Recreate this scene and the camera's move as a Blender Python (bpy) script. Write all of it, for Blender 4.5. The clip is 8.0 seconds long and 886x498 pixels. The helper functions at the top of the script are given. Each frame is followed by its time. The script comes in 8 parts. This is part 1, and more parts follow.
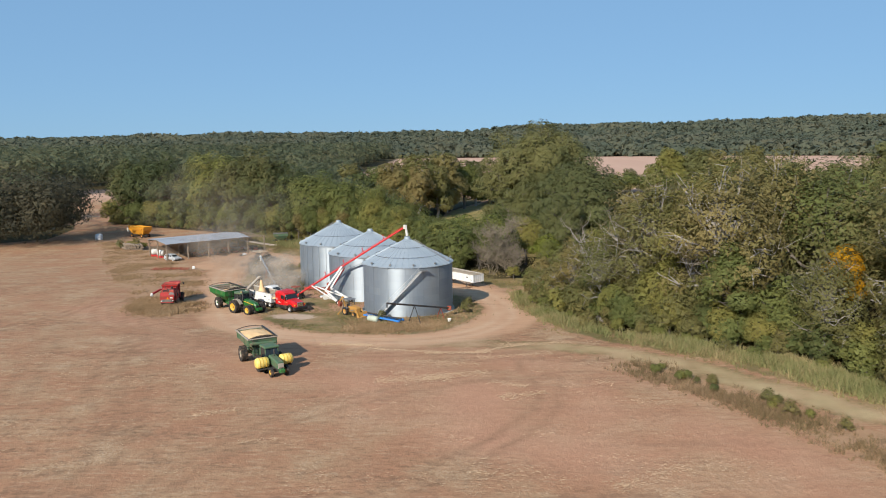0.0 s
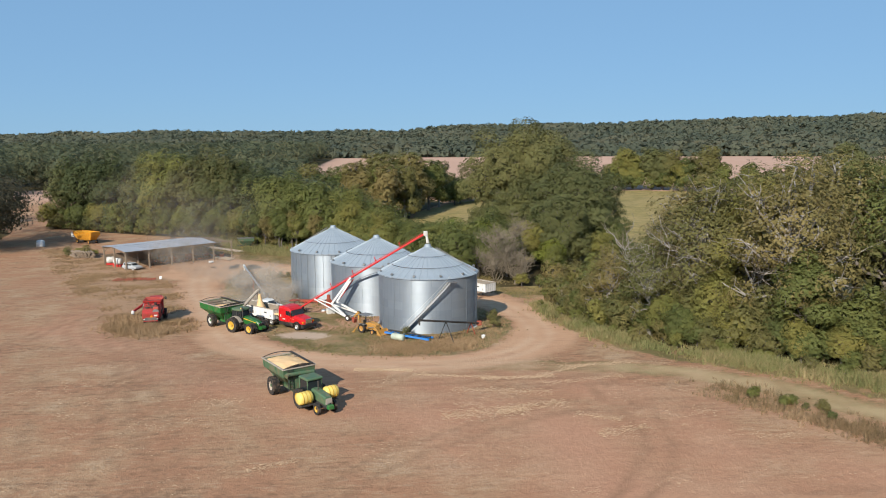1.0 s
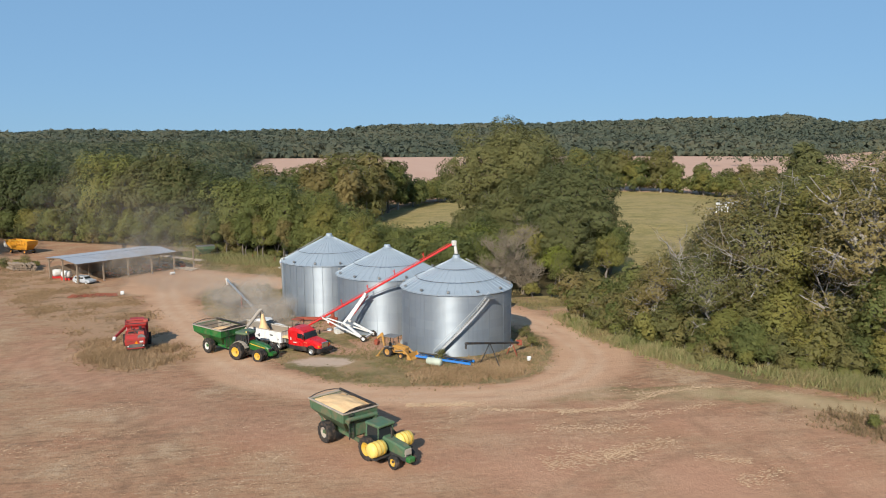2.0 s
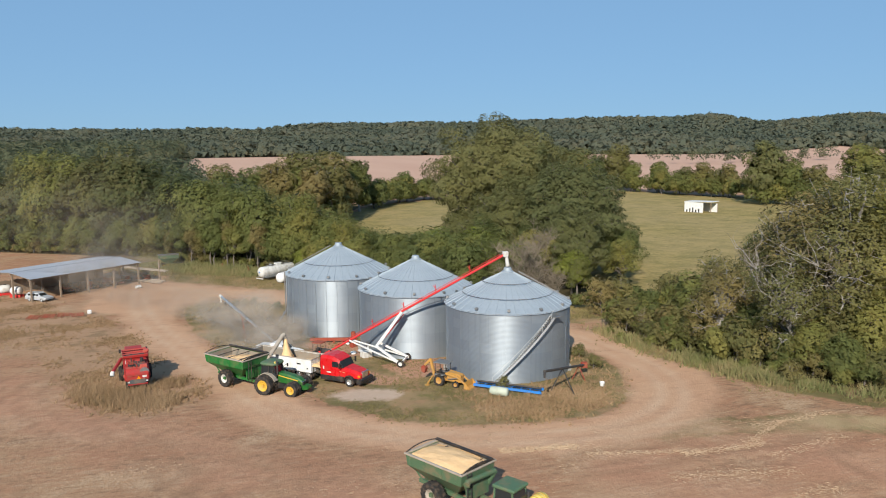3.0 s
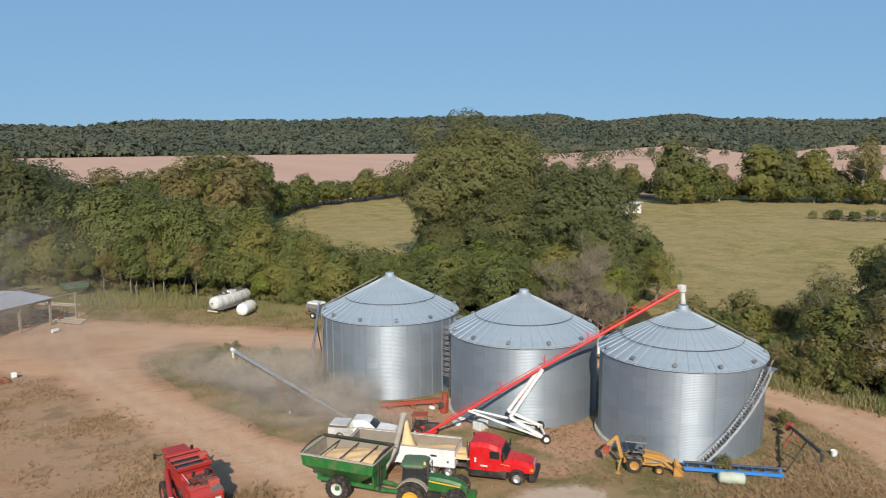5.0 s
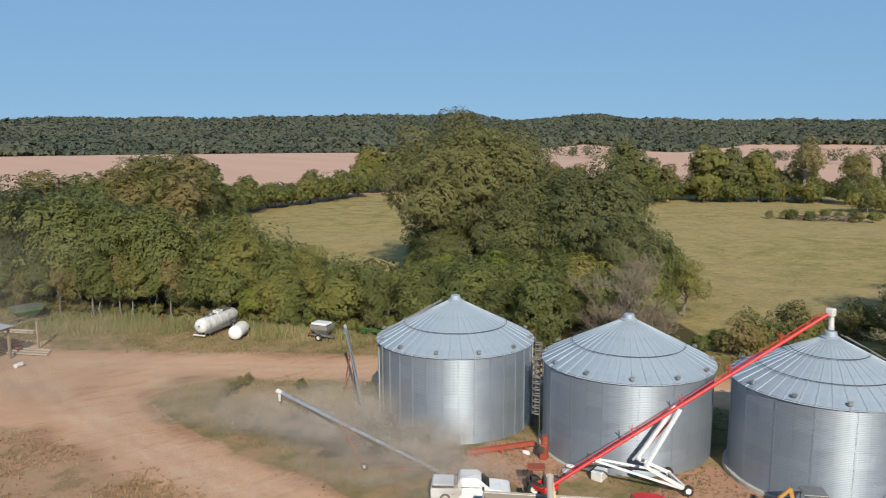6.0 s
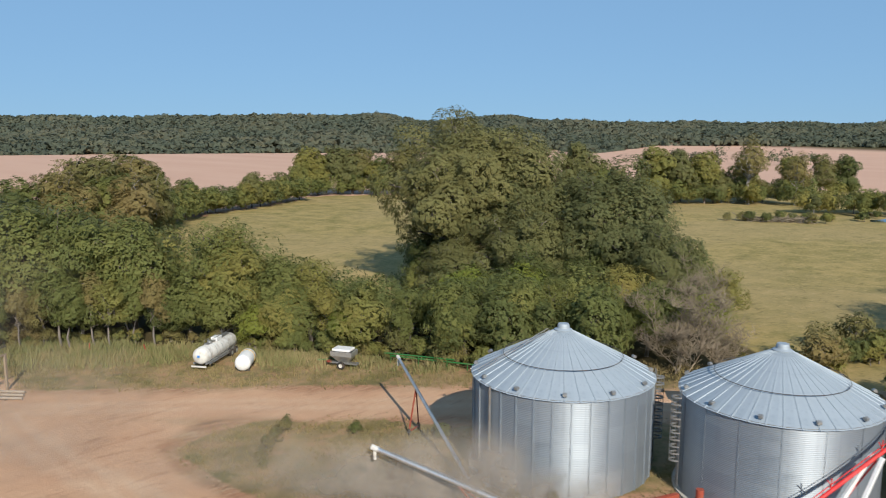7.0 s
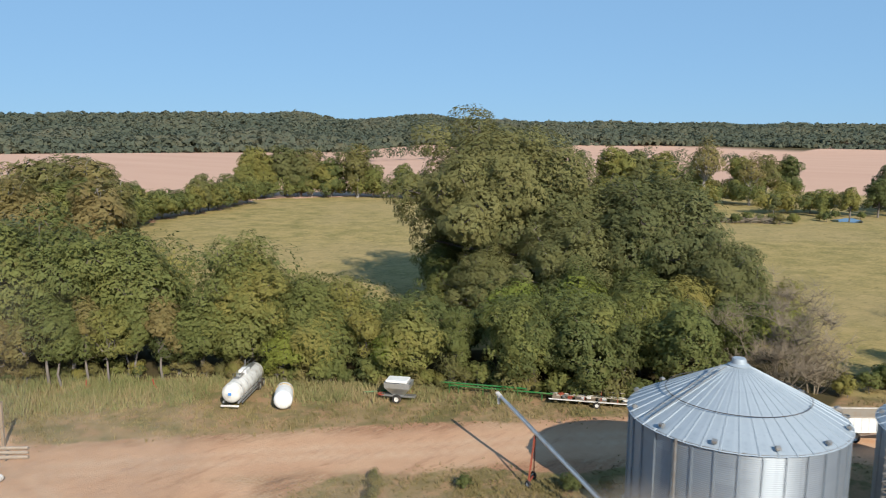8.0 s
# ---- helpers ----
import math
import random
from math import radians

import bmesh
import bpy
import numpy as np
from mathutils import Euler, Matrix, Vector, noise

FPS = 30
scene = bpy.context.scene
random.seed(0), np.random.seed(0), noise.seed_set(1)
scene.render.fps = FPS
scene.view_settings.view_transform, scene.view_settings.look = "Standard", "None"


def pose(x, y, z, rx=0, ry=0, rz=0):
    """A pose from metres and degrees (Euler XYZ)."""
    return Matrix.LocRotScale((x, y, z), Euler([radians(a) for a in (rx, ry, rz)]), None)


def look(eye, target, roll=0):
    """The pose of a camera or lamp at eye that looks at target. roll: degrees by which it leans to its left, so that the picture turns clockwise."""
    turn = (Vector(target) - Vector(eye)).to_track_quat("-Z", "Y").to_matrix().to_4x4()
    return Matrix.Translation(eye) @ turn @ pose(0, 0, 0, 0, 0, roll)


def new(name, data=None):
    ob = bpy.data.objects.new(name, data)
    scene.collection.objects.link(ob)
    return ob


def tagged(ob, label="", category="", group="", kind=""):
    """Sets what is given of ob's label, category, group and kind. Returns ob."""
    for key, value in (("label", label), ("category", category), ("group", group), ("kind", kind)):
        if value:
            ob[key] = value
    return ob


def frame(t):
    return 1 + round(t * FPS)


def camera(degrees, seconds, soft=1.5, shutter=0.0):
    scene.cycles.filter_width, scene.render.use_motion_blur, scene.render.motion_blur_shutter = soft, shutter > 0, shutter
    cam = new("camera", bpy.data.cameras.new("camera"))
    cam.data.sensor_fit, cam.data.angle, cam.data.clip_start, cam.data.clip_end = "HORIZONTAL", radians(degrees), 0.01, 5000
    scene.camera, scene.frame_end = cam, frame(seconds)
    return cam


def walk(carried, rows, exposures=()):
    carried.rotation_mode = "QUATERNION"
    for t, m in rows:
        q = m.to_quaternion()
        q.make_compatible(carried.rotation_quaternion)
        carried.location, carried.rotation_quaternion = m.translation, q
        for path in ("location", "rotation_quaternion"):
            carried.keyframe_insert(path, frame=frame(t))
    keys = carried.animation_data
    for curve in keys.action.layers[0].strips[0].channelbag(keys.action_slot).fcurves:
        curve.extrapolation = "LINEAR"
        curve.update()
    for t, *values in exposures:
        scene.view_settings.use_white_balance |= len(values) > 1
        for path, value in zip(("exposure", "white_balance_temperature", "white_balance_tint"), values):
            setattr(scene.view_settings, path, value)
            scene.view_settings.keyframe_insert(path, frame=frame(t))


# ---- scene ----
cam = camera(60.1, 8.0, soft=1.0, shutter=0.25)
PATH = [
    (0, (1.742, -5.423, 25.503), (1.721, -3.443, 25.22), -0.7),
    (0.5, (-4.981, 0.242, 25.403), (-4.918, 2.221, 25.118), -0.6),
    (1, (-11.503, 6.089, 25.277), (-11.34, 8.061, 24.992), -0.45),
    (1.5, (-17.658, 12.328, 25.187), (-17.395, 14.29, 24.902), -0.35),
    (3, (-34.586, 32.914, 25.183), (-34.044, 34.817, 24.892), -0.4),
    (3.5, (-39.863, 40.269, 25.161), (-39.222, 42.141, 24.869), -0.3),
    (4, (-44.703, 48.031, 25.108), (-43.959, 49.864, 24.817), -0.2),
    (4.5, (-49.027, 56.176, 25.165), (-48.185, 57.967, 24.872), -0.2),
    (6, (-61.352, 81.873, 25.695), (-60.213, 83.489, 25.395), -0.05),
    (6.5, (-64.804, 90.905, 25.79), (-63.568, 92.449, 25.491), 0.1),
    (7, (-67.797, 100.592, 25.88), (-66.469, 102.057, 25.581), 0.2),
    (7.5, (-70.259, 110.474, 25.936), (-68.848, 111.859, 25.637), 0.25),
    (8, (-72.246, 120.438, 25.998), (-70.761, 121.745, 25.698), 0.4),
]
EXPOSURE = [(0.0, 0.40), (1.5, 0.37), (3.5, 0.32), (4.5, 0.27), (6.0, 0.27), (7.0, 0.36), (8.0, 0.53)]
walk(cam, [(t, look(eye, target, roll)) for t, eye, target, roll in PATH], EXPOSURE)

# ---- world and sun ----
SUN_TO = Vector((-0.40, -0.765, 0.515)).normalized()
SUN_AZ = math.atan2(SUN_TO.x, SUN_TO.y)
world = bpy.data.worlds.new("sky")
scene.world = world
world.use_nodes = True
wn = world.node_tree
sky = wn.nodes.new("ShaderNodeTexSky")
sky.sky_type, sky.sun_disc = "NISHITA", False
sky.sun_elevation, sky.sun_rotation = math.asin(SUN_TO.z), SUN_AZ
sky.altitude, sky.air_density, sky.dust_density, sky.ozone_density = 1500, 0.85, 0.0, 2.5
# a dry autumn sky: evenly blue from zenith to horizon
even = wn.nodes.new("ShaderNodeGamma")
even.inputs[1].default_value = 0.22
tint = wn.nodes.new("ShaderNodeMix")
tint.data_type, tint.blend_type = "RGBA", "MULTIPLY"
tint.inputs[0].default_value = 1.0
tint.inputs[7].default_value = (0.893, 1.495, 2.18, 1)
wn.links.new(sky.outputs[0], even.inputs[0])
wn.links.new(even.outputs[0], tint.inputs[6])
wn.links.new(tint.outputs[2], wn.nodes["Background"].inputs[0])
wn.nodes["Background"].inputs[1].default_value = 0.162
sun = new("sun", bpy.data.lights.new("sun", "SUN"))
sun.data.energy, sun.data.angle, sun.data.color = 4.6, radians(0.53), (1.0, 0.93, 0.82)
sun.matrix_world = look(SUN_TO * 50, (0, 0, 0))

# ---- materials ----
def shader(name, rough=0.6, metal=0.0, spec=0.4):
    m = bpy.data.materials.new(name)
    m.use_nodes = True
    b = m.node_tree.nodes["Principled BSDF"]
    b.inputs["Roughness"].default_value = rough
    b.inputs["Metallic"].default_value = metal
    b.inputs["Specular IOR Level"].default_value = spec
    return m, m.node_tree, b


def node(nt, kind, **inputs):
    n = nt.nodes.new("ShaderNode" + kind)
    for k, v in inputs.items():
        n.inputs[k.replace("_", " ")].default_value = v
    return n


def mix(nt, a, b, fac, blend="MIX"):
    n = nt.nodes.new("ShaderNodeMix")
    n.data_type, n.blend_type = "RGBA", blend
    for sock, v in ((n.inputs[0], fac), (n.inputs[6], a), (n.inputs[7], b)):
        if hasattr(v, "links"):
            nt.links.new(v, sock)
        elif sock is n.inputs[0]:
            sock.default_value = v
        else:
            sock.default_value = (*v, 1)
    return n.outputs[2]


def calc(nt, op, a, b=0.0, c=0.0):
    n = nt.nodes.new("ShaderNodeMath")
    n.operation = op
    for sock, v in zip(n.inputs, (a, b, c)):
        if hasattr(v, "links"):
            nt.links.new(v, sock)
        else:
            sock.default_value = v
    return n.outputs[0]


def ramp(nt, fac, stops):
    n = nt.nodes.new("ShaderNodeValToRGB")
    e = n.color_ramp.elements
    while len(e) < len(stops):
        e.new(0.5)
    for el, (p, c) in zip(e, stops):
        el.position = p
        el.color = (*c, 1) if len(c) == 3 else c
    nt.links.new(fac, n.inputs[0])
    return n.outputs[0]


def span(nt, v, lo, hi):
    n = nt.nodes.new("ShaderNodeMapRange")
    n.interpolation_type = "SMOOTHSTEP"
    nt.links.new(v, n.inputs[0])
    n.inputs[1].default_value, n.inputs[2].default_value = lo, hi
    return n.outputs[0]


def coords(nt, scale=(1, 1, 1), turn=0.0, kind="Object"):
    tc = nt.nodes.new("ShaderNodeTexCoord")
    mp = nt.nodes.new("ShaderNodeMapping")
    mp.inputs["Scale"].default_value = scale
    mp.inputs["Rotation"].default_value = (0, 0, radians(turn))
    nt.links.new(tc.outputs[kind], mp.inputs[0])
    return mp.outputs[0]


def noise_tex(nt, vec, scale, detail=4.0, rough=0.55):
    n = node(nt, "TexNoise", Scale=scale, Detail=detail, Roughness=rough)
    nt.links.new(vec, n.inputs["Vector"])
    return n.outputs[0]


def bump(nt, bsdf, height, strength, dist):
    n = node(nt, "Bump", Strength=strength, Distance=dist)
    nt.links.new(height, n.inputs["Height"])
    nt.links.new(n.outputs[0], bsdf.inputs["Normal"])


def paint(name, col, rough=0.45, metal=0.0, dirt=0.35, dirt_col=(0.23, 0.15, 0.09), scale=1.6, wear=None):
    """Painted or bare sheet with blotches of dust and fine grain."""
    m, nt, b = shader(name, rough, metal)
    v = coords(nt)
    big = noise_tex(nt, v, scale, 5)
    fine = noise_tex(nt, v, scale * 14, 3)
    c = mix(nt, tuple(x * 0.82 for x in col), tuple(min(1, x * 1.1) for x in col), fine)
    c = mix(nt, c, dirt_col, calc(nt, "MULTIPLY", span(nt, big, 0.42, 0.72), dirt))
    if wear:
        c = mix(nt, c, wear, span(nt, noise_tex(nt, v, scale * 3.1, 8, 0.7), 0.62, 0.7))
    nt.links.new(c, b.inputs["Base Color"])
    nt.links.new(calc(nt, "MULTIPLY_ADD", big, 0.35, rough - 0.12), b.inputs["Roughness"])
    bump(nt, b, fine, 0.15, 0.01)
    return m


GREEN = paint("tractor_green_paint", (0.018, 0.115, 0.022), 0.35)
CART_GREEN = paint("cart_green_paint", (0.022, 0.15, 0.035), 0.4)
OLD_GREEN = paint("faded_green_paint", (0.075, 0.14, 0.075), 0.55, dirt=0.55)
YELLOW = paint("yellow_paint", (0.64, 0.39, 0.045), 0.5, dirt=0.45)
TANK_YELLOW = paint("yellow_plastic", (0.80, 0.62, 0.16), 0.4, dirt=0.25)
DIGGER = paint("orange_yellow_paint", (0.50, 0.255, 0.055), 0.6, dirt=0.65, dirt_col=(0.30, 0.20, 0.11))
ORANGE = paint("orange_paint", (0.68, 0.30, 0.02), 0.5)
RED = paint("truck_red_paint", (0.55, 0.012, 0.015), 0.25, dirt=0.12)
COMBINE_RED = paint("combine_red_paint", (0.40, 0.03, 0.026), 0.5, dirt=0.5, dirt_col=(0.17, 0.06, 0.045))
FADED_RED = paint("faded_red_paint", (0.46, 0.075, 0.055), 0.6, dirt=0.35)
AUGER_RED = paint("auger_red_paint", (0.6, 0.03, 0.03), 0.4, dirt=0.15)
RUST_RED = paint("rusty_red_paint", (0.30, 0.055, 0.03), 0.7, dirt=0.4)
WHITE = paint("white_paint", (0.74, 0.74, 0.72), 0.35, dirt=0.18)
OFFWHITE = paint("weathered_white_paint", (0.62, 0.61, 0.57), 0.5, dirt=0.4)
BLUE = paint("blue_paint", (0.03, 0.22, 0.62), 0.4, dirt=0.2)
BLACK = paint("black_plastic", (0.02, 0.02, 0.021), 0.5, dirt=0.25)
RUBBER = paint("rubber", (0.022, 0.021, 0.02), 0.85, dirt=0.55, dirt_col=(0.16, 0.11, 0.075), scale=3)
STEEL = paint("dull_steel", (0.32, 0.32, 0.31), 0.45, metal=0.7, dirt=0.4)
DARK_STEEL = paint("dark_steel", (0.06, 0.06, 0.06), 0.55, metal=0.3, dirt=0.4)
CHROME = paint("chrome", (0.75, 0.75, 0.75), 0.15, metal=1.0, dirt=0.1)
PALE_ZINC = paint("pale_zinc", (0.52, 0.54, 0.55), 0.5, metal=0.35, dirt=0.2)
ALU = paint("aluminium", (0.62, 0.63, 0.63), 0.35, metal=0.8, dirt=0.25)
TIMBER = paint("weathered_timber", (0.26, 0.20, 0.145), 0.85, dirt=0.3)
CONCRETE = paint("concrete", (0.42, 0.40, 0.35), 0.9, dirt=0.35)
BEIGE = paint("dusty_rail", (0.38, 0.33, 0.27), 0.6, dirt=0.4)
INSIDE = paint("worn_tub_inside", (0.25, 0.22, 0.18), 0.6, dirt=0.5)
LAMP_AMBER = paint("amber_lens", (0.8, 0.25, 0.01), 0.2, dirt=0.05)


def grain_mat():
    m, nt, b = shader("grain", 0.8)
    v = coords(nt)
    c = mix(nt, (0.66, 0.41, 0.19), (0.84, 0.57, 0.31), noise_tex(nt, v, 3, 6))
    nt.links.new(c, b.inputs["Base Color"])
    bump(nt, b, noise_tex(nt, v, 30, 3), 0.4, 0.03)
    return m


def glass_mat():
    m, nt, b = shader("tinted_glass", 0.06, 0.0, 0.6)
    b.inputs["Base Color"].default_value = (0.018, 0.024, 0.026, 1)
    nt.links.new(calc(nt, "MULTIPLY_ADD", noise_tex(nt, coords(nt), 2.0), 0.2, 0.02), b.inputs["Roughness"])
    return m


def galvanised(name, lo, hi, rough, metal=0.75):
    m, nt, b = shader(name, rough, metal)
    v = coords(nt, (0.35, 0.35, 1.0))
    sp = noise_tex(nt, v, 2.2, 6)
    streak = noise_tex(nt, coords(nt, (3.2, 3.2, 0.12)), 1.0, 4)
    c = mix(nt, lo, hi, sp)
    c = mix(nt, c, tuple(x * 0.72 for x in lo), calc(nt, "MULTIPLY", span(nt, streak, 0.5, 0.8), 0.3))
    nt.links.new(c, b.inputs["Base Color"])
    nt.links.new(calc(nt, "MULTIPLY_ADD", sp, 0.25, rough - 0.1), b.inputs["Roughness"])
    return m


DULL_PIPE = paint("dusty_pipe", (0.36, 0.30, 0.24), 0.7, dirt=0.4)
PALE_TANK = paint("pale_green_tank", (0.46, 0.50, 0.40), 0.6, dirt=0.35)
GRAIN = grain_mat()
GLASS = glass_mat()
def sheeted(m, turns, ring):
    """Sheet by sheet a slightly different zinc tone, by turn round the bin and by height."""
    nt = m.node_tree
    b = nt.nodes["Principled BSDF"]
    tc = nt.nodes.new("ShaderNodeTexCoord")
    sep = nt.nodes.new("ShaderNodeSeparateXYZ")
    nt.links.new(tc.outputs["Object"], sep.inputs[0])
    row = calc(nt, "FLOOR", calc(nt, "MULTIPLY", sep.outputs[2], 1 / ring), 0.0)
    turn = calc(nt, "MULTIPLY_ADD", calc(nt, "ARCTAN2", sep.outputs[1], sep.outputs[0]), turns / math.tau, calc(nt, "MULTIPLY", row, 0.5))
    cell = nt.nodes.new("ShaderNodeCombineXYZ")
    nt.links.new(calc(nt, "FLOOR", turn, 0.0), cell.inputs[0])
    nt.links.new(row, cell.inputs[1])
    wn_ = nt.nodes.new("ShaderNodeTexWhiteNoise")
    wn_.noise_dimensions = "2D"
    nt.links.new(cell.outputs[0], wn_.inputs["Vector"])
    old = b.inputs["Base Color"].links[0].from_socket
    nt.links.new(mix(nt, old, (0.62, 0.66, 0.70), calc(nt, "MULTIPLY", wn_.outputs["Value"], 0.34), "MULTIPLY"), b.inputs["Base Color"])
    return m


BIN_WALL = galvanised("galvanised_wall", (0.31, 0.350, 0.386), (0.385, 0.425, 0.462), 0.57, 0.66)
sheeted(BIN_WALL, 16, 1.1)
# rolled sheet: the sun's glint spreads into an upright streak
_b = BIN_WALL.node_tree.nodes["Principled BSDF"]
_t = BIN_WALL.node_tree.nodes.new("ShaderNodeTangent")
_t.direction_type, _t.axis = "RADIAL", "Z"
BIN_WALL.node_tree.links.new(_t.outputs[0], _b.inputs["Tangent"])
_b.inputs["Anisotropic"].default_value = 0.75
_b.inputs["Anisotropic Rotation"].default_value = 0.25
BIN_ROOF = galvanised("galvanised_roof", (0.285, 0.332, 0.37), (0.36, 0.412, 0.455), 0.6, 0.3)
SHED_ROOF = galvanised("shed_roof_sheet", (0.28, 0.30, 0.335), (0.40, 0.42, 0.455), 0.6, 0.35)


def leaf_mat(name, stops, by_tree=False, holes=5.2, gaps=0.515):
    """Sprays of leaves with ragged gaps: one hue a tree, a spread from spray to spray; some light shines through."""
    m, nt, b = shader(name, 0.7, 0.0, 0.14)
    geo = nt.nodes.new("ShaderNodeNewGeometry")
    v = coords(nt)
    patch = noise_tex(nt, v, 0.3, 3)
    if by_tree:
        own = nt.nodes.new("ShaderNodeAttribute")
        own.attribute_name = "tone"
        own = own.outputs["Fac"]
    else:
        own = nt.nodes.new("ShaderNodeObjectInfo").outputs["Random"]
    hue = calc(nt, "MULTIPLY_ADD", patch, 0.5, calc(nt, "MULTIPLY_ADD", own, 0.72, -0.2))
    c = ramp(nt, hue, stops)
    isl = geo.outputs["Random Per Island"]
    c = mix(nt, c, (0.62, 0.62, 0.62), calc(nt, "MULTIPLY", isl, 0.35), "MULTIPLY")
    c = mix(nt, c, (0.17, 0.125, 0.05), calc(nt, "MULTIPLY", span(nt, isl, 0.88, 1.0), 0.4))
    nt.links.new(c, b.inputs["Base Color"])
    tr = nt.nodes.new("ShaderNodeBsdfTranslucent")
    nt.links.new(c, tr.inputs[0])
    ms = nt.nodes.new("ShaderNodeMixShader")
    ms.inputs[0].default_value = 0.41
    nt.links.new(b.outputs[0], ms.inputs[1])
    nt.links.new(tr.outputs[0], ms.inputs[2])
    gap = nt.nodes.new("ShaderNodeMixShader")
    clear = nt.nodes.new("ShaderNodeBsdfTransparent")
    nt.links.new(calc(nt, "GREATER_THAN", noise_tex(nt, v, holes, 2, 0.65), gaps), gap.inputs[0])
    nt.links.new(ms.outputs[0], gap.inputs[1])
    nt.links.new(clear.outputs[0], gap.inputs[2])
    nt.links.new(gap.outputs[0], nt.nodes["Material Output"].inputs[0])
    return m


GREENS = [(0.0, (0.122, 0.143, 0.054)), (0.3, (0.167, 0.188, 0.061)), (0.55, (0.223, 0.231, 0.071)),
          (0.78, (0.304, 0.267, 0.078)), (1.0, (0.325, 0.230, 0.097))]
DARKS = [(0.0, (0.149, 0.162, 0.067)), (0.5, (0.212, 0.210, 0.082)), (1.0, (0.297, 0.253, 0.098))]
OLIVES = [(0.0, (0.166, 0.168, 0.063)), (0.5, (0.246, 0.217, 0.081)), (1.0, (0.334, 0.244, 0.107))]
LEAF = leaf_mat("leaves", GREENS)
LEAF_DARK = leaf_mat("dark_leaves", DARKS)
LEAF_OLIVE = leaf_mat("olive_leaves", OLIVES)
LEAF_WOOD = leaf_mat("wood_leaves", OLIVES, True)
LEAF_GOLD = leaf_mat("golden_leaves", [(0.0, (0.44, 0.24, 0.015)), (1.0, (0.58, 0.31, 0.015))])
LEAF_LIME = leaf_mat("lime_leaves", [(0.0, (0.175, 0.225, 0.045)), (0.5, (0.255, 0.27, 0.055)), (1.0, (0.34, 0.28, 0.07))])
# woods farther off: leaf tones greyed to carry the haze of distance
LEAF_FAR = leaf_mat("hazed_far_leaves", [(0.0, (0.098, 0.120, 0.075)), (0.4, (0.132, 0.149, 0.083)), (0.75, (0.177, 0.175, 0.094)), (1.0, (0.226, 0.170, 0.111))], True, 1.2)
LEAF_DUSK = leaf_mat("brown_dark_leaves", [(0.0, (0.076, 0.076, 0.053)), (0.5, (0.105, 0.097, 0.061)), (1.0, (0.147, 0.118, 0.073))], True, 1.4)
DEEPS = [(0.0, (0.082, 0.104, 0.048)), (0.5, (0.125, 0.142, 0.058)), (1.0, (0.20, 0.175, 0.072))]
LEAF_DEEP = leaf_mat("deep_green_leaves", DEEPS)
LEAF_DEEP_WOOD = leaf_mat("deep_wood_leaves", DEEPS, True)
LEAF_HEDGE = leaf_mat("hedge_leaves", GREENS[:4], True)
# hill foliage greyed and blued: aerial haze is mixed into the base colour
LEAF_HILL = leaf_mat("hazed_hill_leaves", [(0.0, (0.116, 0.139, 0.100)), (0.4, (0.152, 0.169, 0.117)), (0.75, (0.189, 0.192, 0.126)), (1.0, (0.240, 0.192, 0.136))], True, 0.5, 0.62)
BARK = paint("bark", (0.170, 0.147, 0.127), 0.9, dirt=0.5, dirt_col=(0.070, 0.058, 0.046), scale=0.8)
TWIG = paint("fine_bare_twigs", (0.215, 0.175, 0.125), 0.9, dirt=0.3, dirt_col=(0.15, 0.12, 0.085), scale=0.8)
PALE_BARK = paint("pale_bare_wood", (0.310, 0.284, 0.253), 0.9, dirt=0.4, dirt_col=(0.170, 0.147, 0.127), scale=0.8)


def dry_grass_mat(name, stops):
    m, nt, b = shader(name, 0.8, 0.0, 0.15)
    geo = nt.nodes.new("ShaderNodeNewGeometry")
    n = noise_tex(nt, coords(nt), 0.16, 3)
    f = calc(nt, "MULTIPLY_ADD", geo.outputs["Random Per Island"], 0.5, calc(nt, "MULTIPLY_ADD", n, 1.3, -0.42))
    nt.links.new(ramp(nt, f, stops), b.inputs["Base Color"])
    return m


WEEDS = dry_grass_mat("dry_weeds", [(0.0, (0.20, 0.14, 0.07)), (0.35, (0.275, 0.18, 0.098)), (0.7, (0.33, 0.22, 0.125)), (1.0, (0.40, 0.285, 0.175))])
VERGE = dry_grass_mat("verge_grass", [(0.0, (0.12, 0.11, 0.042)), (0.4, (0.19, 0.155, 0.064)), (0.75, (0.26, 0.195, 0.098)), (1.0, (0.34, 0.255, 0.14))])

